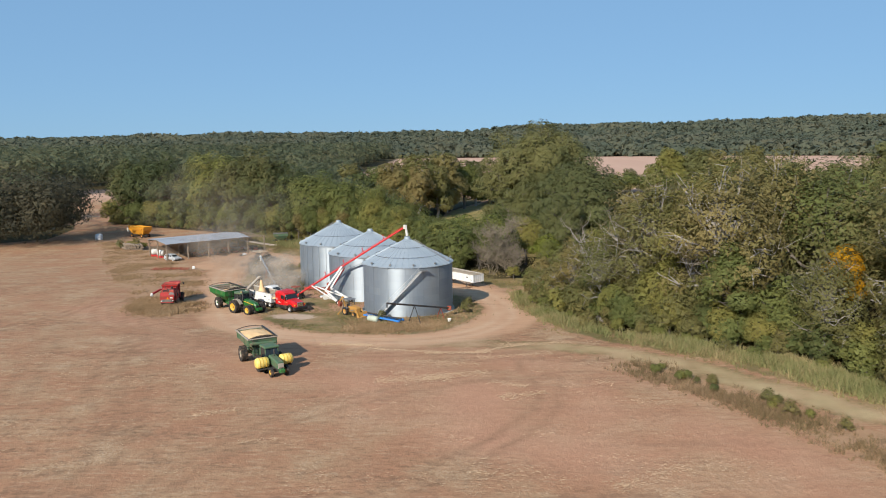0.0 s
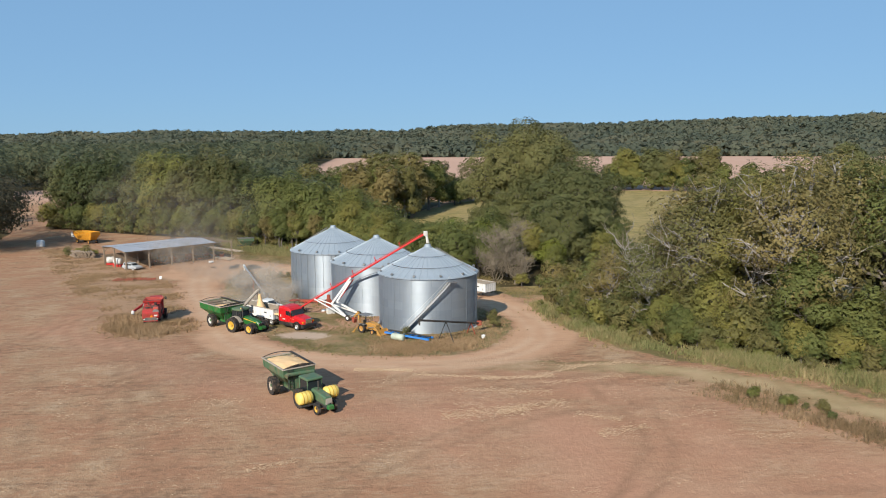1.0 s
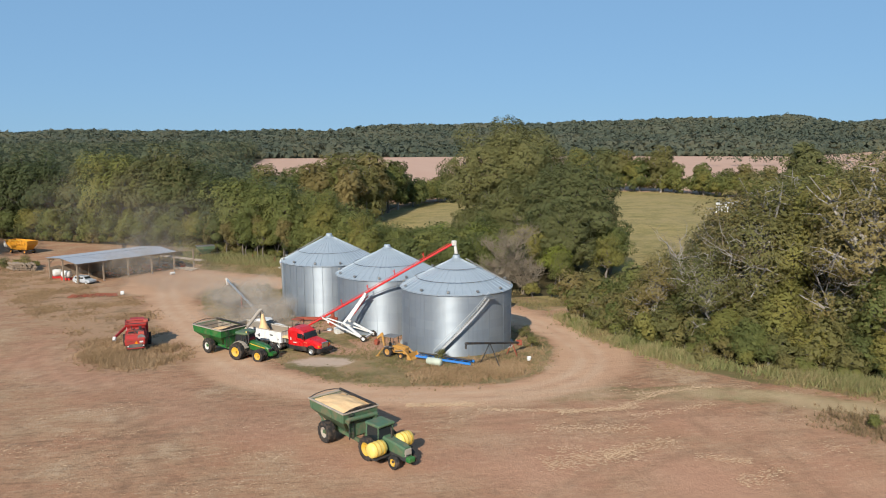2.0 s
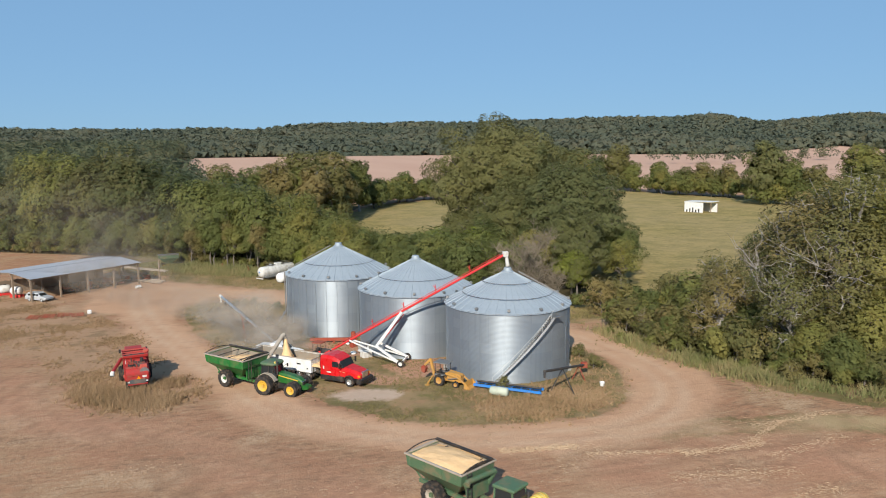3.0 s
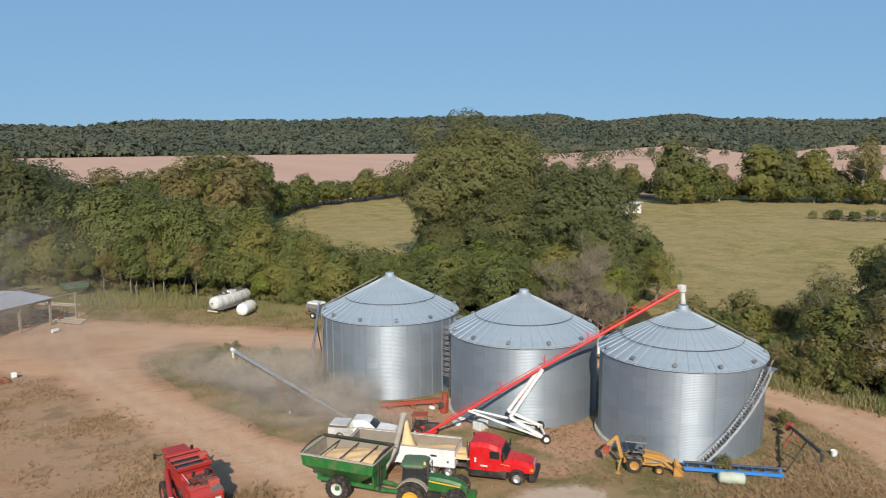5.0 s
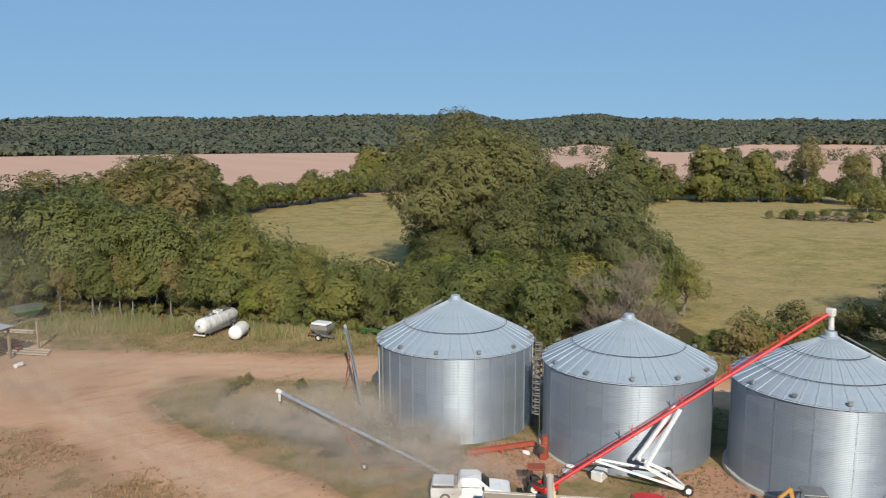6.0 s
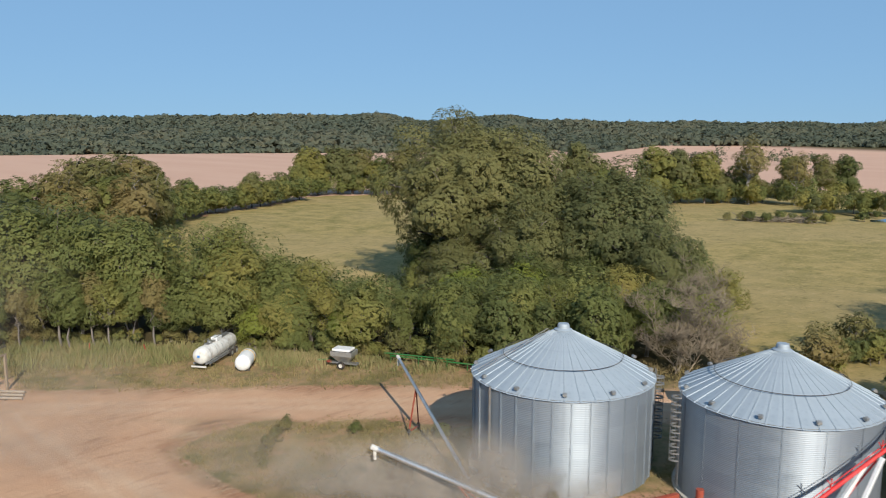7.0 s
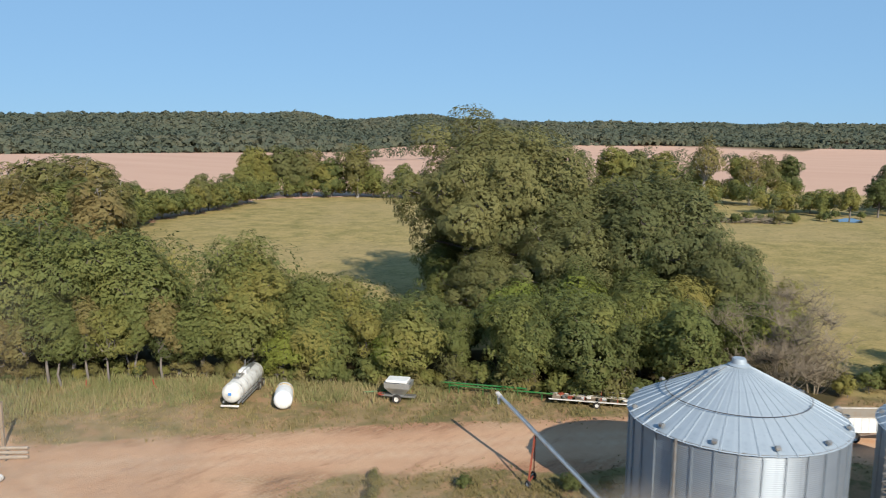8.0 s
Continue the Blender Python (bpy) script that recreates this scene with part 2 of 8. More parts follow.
TALL_WEEDS = dry_grass_mat("tall_weeds", [(0.0, (0.12, 0.135, 0.05)), (0.4, (0.19, 0.19, 0.075)), (0.7, (0.27, 0.215, 0.105)), (1.0, (0.36, 0.27, 0.15))])
DARK_WEEDS = dry_grass_mat("rank_weeds", [(0.0, (0.105, 0.085, 0.04)), (0.35, (0.165, 0.115, 0.06)), (0.7, (0.23, 0.155, 0.09)), (1.0, (0.32, 0.22, 0.13))])
STRAW = dry_grass_mat("straw", [(0.0, (0.36, 0.235, 0.14)), (0.5, (0.44, 0.305, 0.19)), (1.0, (0.53, 0.385, 0.25))])
def dust_mat():
    """Airborne dust: mostly clear, thickened by soft billows."""
    m = bpy.data.materials.new("dust")
    m.use_nodes = True
    nt = m.node_tree
    nt.nodes.remove(nt.nodes["Principled BSDF"])
    lit, thru, both = nt.nodes.new("ShaderNodeBsdfDiffuse"), nt.nodes.new("ShaderNodeBsdfTranslucent"), nt.nodes.new("ShaderNodeMixShader")
    for n in (lit, thru):
        n.inputs[0].default_value = (0.45, 0.395, 0.335, 1)
    clear, out = nt.nodes.new("ShaderNodeBsdfTransparent"), nt.nodes.new("ShaderNodeMixShader")
    at = nt.nodes.new("ShaderNodeAttribute")
    at.attribute_name = "fade"
    billow = span(nt, noise_tex(nt, coords(nt), 0.32, 4, 0.55), 0.25, 0.75)
    nt.links.new(calc(nt, "MULTIPLY", at.outputs["Fac"], calc(nt, "MULTIPLY_ADD", billow, 0.72, 0.32)), out.inputs[0])
    nt.links.new(lit.outputs[0], both.inputs[1])
    nt.links.new(thru.outputs[0], both.inputs[2])
    nt.links.new(clear.outputs[0], out.inputs[1])
    nt.links.new(both.outputs[0], out.inputs[2])
    nt.links.new(out.outputs[0], nt.nodes["Material Output"].inputs[0])
    return m


DUST = dust_mat()


def ground_mat():
    m, nt, b = shader("ground", 0.95, 0.0, 0.1)

    def mask(name):
        a = nt.nodes.new("ShaderNodeAttribute")
        a.attribute_name = name
        return a.outputs["Fac"]

    v = coords(nt)
    big = noise_tex(nt, v, 0.022, 4)
    mid = noise_tex(nt, v, 0.16, 5, 0.6)
    small = noise_tex(nt, v, 1.3, 6, 0.65)
    fine = noise_tex(nt, v, 6.0, 4, 0.7)
    rows = noise_tex(nt, coords(nt, (0.16, 1.1, 1), 32), 1.0, 6, 0.7)
    rows2 = noise_tex(nt, coords(nt, (0.05, 0.5, 1), -58), 1.0, 4, 0.6)
    # harvested field: bare reddish soil under straw-coloured stubble
    soil = mix(nt, (0.325, 0.160, 0.090), (0.41, 0.228, 0.135), big)
    straw = mix(nt, (0.32, 0.205, 0.115), (0.48, 0.335, 0.20), fine)
    lay = calc(nt, "MULTIPLY", span(nt, calc(nt, "ADD", calc(nt, "MULTIPLY", rows, 0.3), calc(nt, "MULTIPLY", mid, 0.7)), 0.38, 0.64), 0.7)
    field = mix(nt, soil, straw, lay)
    field = mix(nt, field, (0.185, 0.112, 0.07), calc(nt, "MULTIPLY", span(nt, calc(nt, "MULTIPLY", small, rows2), 0.24, 0.40), 0.6))
    speck = noise_tex(nt, coords(nt, (1, 2.2, 1), 20), 3.4, 5, 0.75)
    field = mix(nt, field, (0.165, 0.10, 0.062), calc(nt, "MULTIPLY", span(nt, speck, 0.52, 0.70), 0.75))
    field = mix(nt, field, (0.52, 0.385, 0.255), calc(nt, "MULTIPLY", span(nt, calc(nt, "MULTIPLY", fine, mid), 0.29, 0.40), 0.55))
    # stubble combed along the rows: short dark and straw-pale strokes
    comb = noise_tex(nt, coords(nt, (0.55, 2.1, 1), 24), 1.0, 5, 0.7)
    field = mix(nt, field, (0.17, 0.098, 0.058), calc(nt, "MULTIPLY", span(nt, comb, 0.53, 0.66), 0.5))
    field = mix(nt, field, (0.50, 0.36, 0.23), calc(nt, "MULTIPLY", calc(nt, "SUBTRACT", 1.0, span(nt, comb, 0.34, 0.47)), 0.42))
    far = mix(nt, (0.47, 0.285, 0.205), (0.56, 0.37, 0.27), noise_tex(nt, coords(nt, (0.03, 0.004, 1), 20), 1.0, 4))
    c = mix(nt, field, far, mask("far"))
    # soil worn bare and reddish near the yard
    c = mix(nt, c, mix(nt, (0.415, 0.208, 0.128), (0.50, 0.285, 0.182), mid), calc(nt, "MULTIPLY", mask("bare"), 0.8))
    # pasture and rough grass
    past = mix(nt, (0.19, 0.165, 0.058), (0.365, 0.272, 0.112), span(nt, calc(nt, "MULTIPLY_ADD", mid, 0.6, calc(nt, "MULTIPLY", small, 0.4)), 0.33, 0.66))
    past = mix(nt, past, (0.33, 0.25, 0.12), calc(nt, "MULTIPLY", span(nt, big, 0.42, 0.62), 0.5))
    past = mix(nt, past, (0.145, 0.125, 0.042), calc(nt, "MULTIPLY", span(nt, small, 0.58, 0.75), 0.45))
    tuft = noise_tex(nt, coords(nt, (1, 1.6, 1), 40), 0.42, 5, 0.72)
    past = mix(nt, past, (0.15, 0.125, 0.05), calc(nt, "MULTIPLY", span(nt, tuft, 0.54, 0.68), 0.6))
    past = mix(nt, past, (0.46, 0.33, 0.16), calc(nt, "MULTIPLY", calc(nt, "SUBTRACT", 1.0, span(nt, tuft, 0.32, 0.46)), 0.5))
    edge = calc(nt, "MULTIPLY_ADD", small, 0.5, -0.25)
    c = mix(nt, c, past, span(nt, calc(nt, "ADD", mask("pasture"), edge), 0.4, 0.6))
    rough = mix(nt, (0.15, 0.122, 0.052), (0.30, 0.208, 0.11), span(nt, mid, 0.35, 0.65))
    blot = noise_tex(nt, v, 0.33, 5, 0.65)
    rough = mix(nt, rough, (0.34, 0.205, 0.115), calc(nt, "MULTIPLY", span(nt, blot, 0.5, 0.64), 0.75))
    rough = mix(nt, rough, (0.135, 0.135, 0.048), calc(nt, "MULTIPLY", calc(nt, "SUBTRACT", 1.0, span(nt, blot, 0.34, 0.47)), 0.7))
    rough = mix(nt, rough, (0.30, 0.22, 0.12), calc(nt, "MULTIPLY", span(nt, fine, 0.55, 0.8), 0.5))
    c = mix(nt, c, rough, span(nt, calc(nt, "ADD", mask("grass"), calc(nt, "MULTIPLY_ADD", small, 0.8, -0.4)), 0.3, 0.75))
    dry = mix(nt, (0.315, 0.18, 0.102), (0.43, 0.27, 0.165), mid)
    dry = mix(nt, dry, (0.185, 0.125, 0.066), calc(nt, "MULTIPLY", span(nt, noise_tex(nt, v, 0.3, 5, 0.68), 0.5, 0.62), 0.65))
    dry = mix(nt, dry, (0.42, 0.31, 0.18), calc(nt, "MULTIPLY", span(nt, fine, 0.5, 0.72), 0.7))
    c = mix(nt, c, dry, span(nt, calc(nt, "ADD", mask("weeds"), calc(nt, "MULTIPLY_ADD", small, 0.9, -0.45)), 0.3, 0.75))
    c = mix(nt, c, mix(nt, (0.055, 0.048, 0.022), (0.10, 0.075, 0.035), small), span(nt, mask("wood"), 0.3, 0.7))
    red = mix(nt, (0.33, 0.165, 0.10), (0.50, 0.30, 0.20), mid)
    c = mix(nt, c, red, span(nt, calc(nt, "ADD", mask("earth"), calc(nt, "MULTIPLY_ADD", small, 0.9, -0.45)), 0.3, 0.7))
    # driven tracks: pale dusty earth with darker ruts
    road = mix(nt, (0.455, 0.255, 0.147), (0.60, 0.382, 0.242), calc(nt, "MULTIPLY_ADD", mid, 0.8, calc(nt, "MULTIPLY", small, 0.2)))
    worn = noise_tex(nt, coords(nt, (0.3, 1.2, 1), 55), 0.8, 5, 0.65)
    road = mix(nt, road, (0.33, 0.175, 0.105), calc(nt, "MULTIPLY", span(nt, worn, 0.52, 0.68), 0.5))
    road = mix(nt, road, (0.62, 0.45, 0.31), calc(nt, "MULTIPLY", mask("rut"), calc(nt, "MULTIPLY_ADD", mid, 0.9, -0.05)))
    c = mix(nt, c, road, calc(nt, "MULTIPLY", span(nt, calc(nt, "ADD", mask("road"), calc(nt, "MULTIPLY_ADD", calc(nt, "MULTIPLY_ADD", mid, 0.6, calc(nt, "MULTIPLY", small, 0.4)), 0.9, -0.45)), 0.15, 0.95), 0.86))
    c = mix(nt, c, mix(nt, (0.48, 0.345, 0.255), (0.57, 0.43, 0.335), small), calc(nt, "MULTIPLY", span(nt, calc(nt, "ADD", mask("gravel"), calc(nt, "MULTIPLY_ADD", small, 1.0, -0.5)), 0.2, 0.8), 0.85))
    c = mix(nt, c, mix(nt, (0.36, 0.275, 0.14), (0.50, 0.385, 0.225), mid), calc(nt, "MULTIPLY", mask("lane"), 0.8))
    # wheel marks pressed into the field
    c = mix(nt, c, (0.215, 0.125, 0.075), calc(nt, "MULTIPLY", mask("mark"), calc(nt, "MULTIPLY_ADD", small, 0.6, 0.4)))
    nt.links.new(c, b.inputs["Base Color"])
    bump(nt, b, calc(nt, "ADD", calc(nt, "MULTIPLY", fine, 0.5), small), 0.7, 0.12)
    return m


GROUND = ground_mat()


def water_mat():
    m, nt, b = shader("pond_water", 0.08, 0.0, 0.6)
    b.inputs["Base Color"].default_value = (0.05, 0.06, 0.05, 1)
    bump(nt, b, noise_tex(nt, coords(nt), 0.8, 3), 0.05, 0.05)
    return m


WATER = water_mat()

# ---- helpers for building ----
def part(name, bm, material, parent=None, label="", smooth=False):
    me = bpy.data.meshes.new(name)
    bmesh.ops.recalc_face_normals(bm, faces=bm.faces)
    bm.to_mesh(me)
    bm.free()
    me.materials.append(material)
    if smooth:
        for p in me.polygons:
            p.use_smooth = True
    ob = new(name, me)
    ob.parent = parent
    if label:
        tagged(ob, label)
    return ob


def array_mesh(name, verts, faces, material, normals=None, tone=None):
    """A mesh from numpy arrays: verts (n, 3), faces (m, 3) or (m, 4); normals round off foliage, tone sets a hue for each vertex."""
    me = bpy.data.meshes.new(name)
    k = faces.shape[1]
    me.vertices.add(len(verts))
    me.vertices.foreach_set("co", np.ascontiguousarray(verts, dtype=np.float32).ravel())
    me.loops.add(faces.size)
    me.loops.foreach_set("vertex_index", np.ascontiguousarray(faces, dtype=np.int32).ravel())
    me.polygons.add(len(faces))
    me.polygons.foreach_set("loop_start", np.arange(0, faces.size, k, dtype=np.int32))
    me.update(calc_edges=True)
    me.validate()
    me.materials.append(material)
    if normals is not None:
        me.shade_smooth()
        me.normals_split_custom_set_from_vertices(np.ascontiguousarray(normals, dtype=np.float32))
    if tone is not None:
        me.attributes.new("tone", "FLOAT", "POINT").data.foreach_set("value", np.ascontiguousarray(tone, dtype=np.float32))
    return me


# ---- the lie of the land ----
LAND_Y = (-5000, 60, 80, 108, 140, 163, 190, 250, 350, 600, 6000)
LAND_W = (1.0, 0.9, 0.75, -0.4, -1.5, -2.8, -3.5, -3.2, -1.0, 0.0, 0.0)
LAND_E = (1.0, 0.9, 0.75, -0.2, -1.0, -1.6, -1.6, -1.3, -1.0, 0.0, 0.0)
CREST_AZ = (-180, -60, -30, -20, -10, -3, 2, 4.4, 10, 15, 20, 25, 29, 33, 34.8, 36, 39.5, 41, 43.5, 45, 52, 63, 73, 90, 180)
CREST_Z = (10, 18, 24, 28, 32, 30, 33, 39, 43, 45, 46, 49, 52, 53, 49, 39, 41, 48, 49, 42, 37, 35, 33, 24, 10)
HILL_IN, HILL_OUT = 1080.0, 1750.0


def step01(v):
    v = np.clip(v, 0, 1)
    return v * v * (3 - 2 * v)


def land(x, y):
    """Height of the ground, for numbers or arrays."""
    x, y = np.asarray(x, float), np.asarray(y, float)
    w = step01((x + 25) / 60)
    zw = sum(np.interp(y + d, LAND_Y, LAND_W) for d in (-8, -4, 0, 4, 8)) / 5
    ze = sum(np.interp(y + d, LAND_Y, LAND_E) for d in (-8, -4, 0, 4, 8)) / 5
    r = np.hypot(x, y)
    az = np.degrees(np.arctan2(x, y))
    crest = sum(np.interp(az + d, CREST_AZ, CREST_Z) for d in (-0.8, 0, 0.8)) / 3
    hill = crest * step01((r - HILL_IN) / (HILL_OUT - HILL_IN))
    return zw * (1 - w) + ze * w + hill


def hill_edge(a):
    """How far off the hill woods begin, by bearing in radians."""
    return np.interp(np.degrees(a), (33, 37, 41, 44, 46.5, 52), (HILL_IN, 1190.0, 1270.0, 1200.0, HILL_IN, 1290.0))


def gz(x, y):
    return float(land(x, y))


def inside(poly, x, y):
    hit = np.zeros(x.shape, bool)
    for (x0, y0), (x1, y1) in zip(poly, poly[1:] + poly[:1]):
        if y0 != y1:
            hit ^= ((y0 > y) != (y1 > y)) & (x < (x1 - x0) * (y - y0) / (y1 - y0) + x0)
    return hit


def dist_line(pts, x, y):
    best = np.full(x.shape, 1e9)
    for (x0, y0), (x1, y1) in zip(pts, pts[1:]):
        dx, dy = x1 - x0, y1 - y0
        k = np.clip(((x - x0) * dx + (y - y0) * dy) / (dx * dx + dy * dy), 0, 1)
        best = np.minimum(best, np.hypot(x - x0 - k * dx, y - y0 - k * dy))
    return best


def area(poly, x, y, soft):
    """1 inside the outline, 0 outside, with an edge that is soft metres wide."""
    d = dist_line(poly + poly[:1], x, y)
    return step01(0.5 + np.where(inside(poly, x, y), d, -d) / soft)


def round_line(pts, n=3):
    """Cut the corners of a line, so that a track bends gently."""
    for _ in range(n):
        out = [pts[0]]
        for a, b in zip(pts, pts[1:]):
            out += [(a[0] * 0.75 + b[0] * 0.25, a[1] * 0.75 + b[1] * 0.25), (a[0] * 0.25 + b[0] * 0.75, a[1] * 0.25 + b[1] * 0.75)]
        pts = out + [pts[-1]]
    return pts


PAD = [(-42, 165), (-40.5, 145), (-35, 129), (-28.5, 115), (-25.5, 104), (-21.5, 97.7), (-16, 94.2), (-9, 92.2), (-3.7, 92.8), (1.5, 96),
       (5.3, 102.7), (6.2, 111), (4, 120), (-3, 133), (-10, 147), (-19.5, 152), (-23, 159), (-31, 167), (-37, 168.5)]
FRONT_ROAD = round_line([(-50, 200), (-51, 178), (-46, 150), (-39, 128), (-33, 109.5), (-28.5, 99.5), (-19, 91.5), (-9, 88.6), (-2, 88.8), (5, 93), (9.5, 101), (9.8, 112), (7, 124), (1, 138)])
BACK_ROAD = round_line([(-52, 192), (-42, 183), (-32, 175.5), (-24, 167), (-15, 158.5), (-7, 150), (0, 140), (6, 127)])
SIDE_TRACK = round_line([(60, 20), (48, 45), (38.5, 60.5), (33, 68.5), (26, 77), (18, 83.5), (8, 87), (-4, 88)])
YARD = [(-58, 199), (-60, 182), (-57, 168), (-50, 158), (-44, 160), (-42, 168), (-38, 171), (-44, 186), (-48, 200)]
WEED_BAND = [(-101, 217), (-66, 146), (-58, 134), (-51, 117), (-48, 109), (-42, 106.5), (-38.5, 111), (-41.5, 122), (-48, 145), (-54, 160), (-62, 172), (-72, 186), (-84, 205), (-92, 226)]
PASTURE = [(-12, 196), (-8, 215), (-2, 250), (2, 290), (20, 326), (47, 340), (76, 355), (114, 381), (156, 354), (166, 322), (190, 300), (222, 292), (330, 290), (330, 40),
           (120, 110), (70, 122), (42, 124), (22, 124), (8, 136), (-4, 165)]
WOOD_EAST = [(13.5, 124), (18, 103.5), (24, 92), (35, 82), (41.5, 74.5), (45, 67), (52, 52), (66, 20), (120, -40), (240, -40), (240, 60), (120, 108), (72, 119), (42, 121), (24, 121)]
WOOD_NORTH = [(-122, 267), (-107, 258), (-92, 250), (-70, 238), (-54, 228), (-44, 216), (-33, 208.5), (-26, 203), (-20.5, 193), (-13, 182), (-7.5, 173), (-4.5, 163), (2, 150), (10, 140), (22, 140), (28, 150), (26, 168), (8, 178), (-2, 190), (-10, 203), (-8, 220), (-3, 250), (0, 285), (16, 324), (-10, 400), (-120, 420), (-132, 330)]
WOOD_WEST = [(-122, 227), (-132, 218), (-200, 190), (-420, 120), (-600, 300), (-200, 330), (-150, 300), (-126, 252)]
VERGE_LOW = [(58, 0), (42, 31), (34.5, 48.4), (30.8, 56.2), (28, 61.7), (24.4, 67.5), (19, 75.4), (20.5, 79), (25.8, 74.5), (29.8, 68.3), (33, 62.5), (37, 54.6), (46, 37), (62, 6)]
VERGE_HIGH = [(12, 124), (11.5, 114), (13.5, 103), (17, 92), (25, 83.5), (32, 75.5), (38, 67), (45, 54), (56, 36), (70, 16), (80, 20), (50, 66), (44, 80), (36, 88), (26, 98), (21, 108), (16, 126)]
NORTH_GRASS = [(-62, 214), (-50, 200), (-45, 194), (-37, 187), (-26, 178), (-18, 170.5), (-12, 163), (-5, 156), (4, 142), (12, 128), (18, 132), (6, 160), (-5, 178), (-18, 197), (-34, 212), (-46, 224), (-66, 242)]
GRAVEL = [(-25.5, 107.5), (-23, 109.2), (-20.2, 107), (-18.2, 104.6), (-19.8, 103.5), (-22, 104.2), (-24.2, 105)]
BARE = [(-60, 128), (-46, 108), (-38, 100), (-30, 90), (-12, 84), (12, 84), (30, 62), (34, 40), (10, 45), (-14, 66), (-36, 88), (-58, 110)]


EARTH = [[(-18.5, 116.5), (-15, 118), (-10.5, 117), (-10.5, 113.5), (-13.5, 109.5), (-16.5, 109.5)], [(-26, 131), (-20, 131.5), (-17.5, 127), (-20.5, 121), (-25, 123)], [(-25, 113), (-19.5, 108), (-17, 109), (-20, 114), (-24, 117)]]


def lines(parts):
    out = [np.arange(lo, hi, st) for lo, hi, st in parts]
    return np.concatenate(out + [np.array([parts[-1][1]])])


def build_ground():
    gx = lines([(-4600, -1000, 200), (-1000, -300, 50), (-300, -130, 8), (-130, -75, 1.6), (-75, 50, 0.85), (50, 110, 1.6), (110, 300, 8), (300, 1000, 50), (1000, 4600, 200)])
    gy = lines([(-4600, -500, 200), (-500, -60, 40), (-60, 20, 4), (20, 45, 1.2), (45, 215, 0.85), (215, 260, 1.6), (260, 420, 6), (420, 1100, 30), (1100, 1800, 50), (1800, 4600, 200)])
    X, Y = np.meshgrid(gx, gy)
    x, y = X.ravel(), Y.ravel()
    z = land(x, y)
    wob = np.array([noise.noise((a * 0.12, b * 0.12, 3)) if -140 < a < 120 and 0 < b < 420 else 0.0 for a, b in zip(x, y)])
    wob2 = np.array([noise.noise((a * 0.45, b * 0.45, 9)) if -80 < a < 60 and 20 < b < 220 else 0.0 for a, b in zip(x, y)])
    xw, yw = x + 1.6 * wob + 0.5 * wob2, y + 1.6 * np.roll(wob, 7) + 0.5 * wob2
    n = len(x)
    idx = np.arange(n).reshape(X.shape)
    faces = np.stack([idx[:-1, :-1], idx[:-1, 1:], idx[1:, 1:], idx[1:, :-1]], -1).reshape(-1, 4)
    dr = np.minimum(dist_line(FRONT_ROAD, xw, yw) / 3.8, dist_line(BACK_ROAD, xw, yw) / 4.8)
    ds = dist_line(SIDE_TRACK, xw, yw)
    road = np.maximum(step01(1.5 - dr), 0.4 * step01((2.5 - ds) / 1.8))
    lane = step01((2.6 - ds) / 1.6) * np.clip((x - 6) / 10, 0, 1) * np.clip(0.75 + 0.8 * wob2, 0, 1)
    road = np.maximum(road, area(YARD, xw, yw, 3))
    pad = area(PAD, xw, yw, 1.5)
    road = road * (1 - 0.9 * pad)
    rut = np.zeros(n)
    for ln, off in ((FRONT_ROAD, 1.1), (BACK_ROAD, 1.1), (SIDE_TRACK, 0.95)):
        d = dist_line(ln, x + 0.3 * wob2, y)
        rut = np.maximum(rut, step01(1 - np.abs(d - off) / 1.1))
    grass = np.maximum.reduce([pad, area(NORTH_GRASS, xw, yw, 2), area(VERGE_HIGH, xw, yw, 1.5), 0.55 * step01((3.4 - ds) / 1.2)])
    weeds = np.maximum(area(WEED_BAND, xw, yw, 11), area(VERGE_LOW, xw, yw, 1.5))
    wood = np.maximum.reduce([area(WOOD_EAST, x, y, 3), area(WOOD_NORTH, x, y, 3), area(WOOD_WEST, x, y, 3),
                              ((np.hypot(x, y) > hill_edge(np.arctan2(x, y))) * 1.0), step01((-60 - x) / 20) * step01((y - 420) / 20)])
    pasture = area(PASTURE, xw, yw, 2)
    far = step01((y - 330) / 60) + step01((x - 200) / 40)
    earth = np.maximum.reduce([area(p, xw, yw, 2.5) for p in EARTH])
    bare = area(BARE, xw, yw, 8) * (0.55 + 0.8 * wob)
    mark = np.zeros(n)
    arcs = [[(-24.5, 40), (-25.3, 48), (-26.5, 54.5), (-28.4, 59.5), (-31.6, 65), (-35, 70.5), (-37, 80), (-40, 93), (-46, 106)], [(-51.4, 92.6), (-47.2, 82.2), (-44, 73.5), (-40.9, 65.4), (-38, 57)],
            [(-41.5, 97.4), (-37.7, 88.1), (-35.2, 80.8), (-31.8, 73.8), (-28.5, 63.5), (-26, 56)], [(-52.8, 123), (-55.3, 122), (-55, 117.4), (-52.7, 110.2), (-49.2, 103.4), (-44.9, 98.7), (-39.8, 94), (-30, 87)],
            [(-20, 46), (-14, 60), (-4, 68), (8, 74), (20, 72)], [(-70, 84), (-62, 96), (-57, 110), (-60, 124)], [(-8, 40), (4, 52), (12, 64), (10, 78)], [(-34, 92), (-22, 82), (-8, 79), (6, 81), (18, 79)], [(-40, 100), (-27, 88), (-12, 84.5), (2, 82), (12, 84)]]
    for a in arcs:
        d = dist_line(round_line(a), x + 0.3 * wob2, y)
        mark = np.maximum(mark, (0.56 + 0.5 * wob) * step01(1 - np.abs(d - 1.1) / 0.6))
    mark = np.clip(mark, 0, 1) * (1 - road)
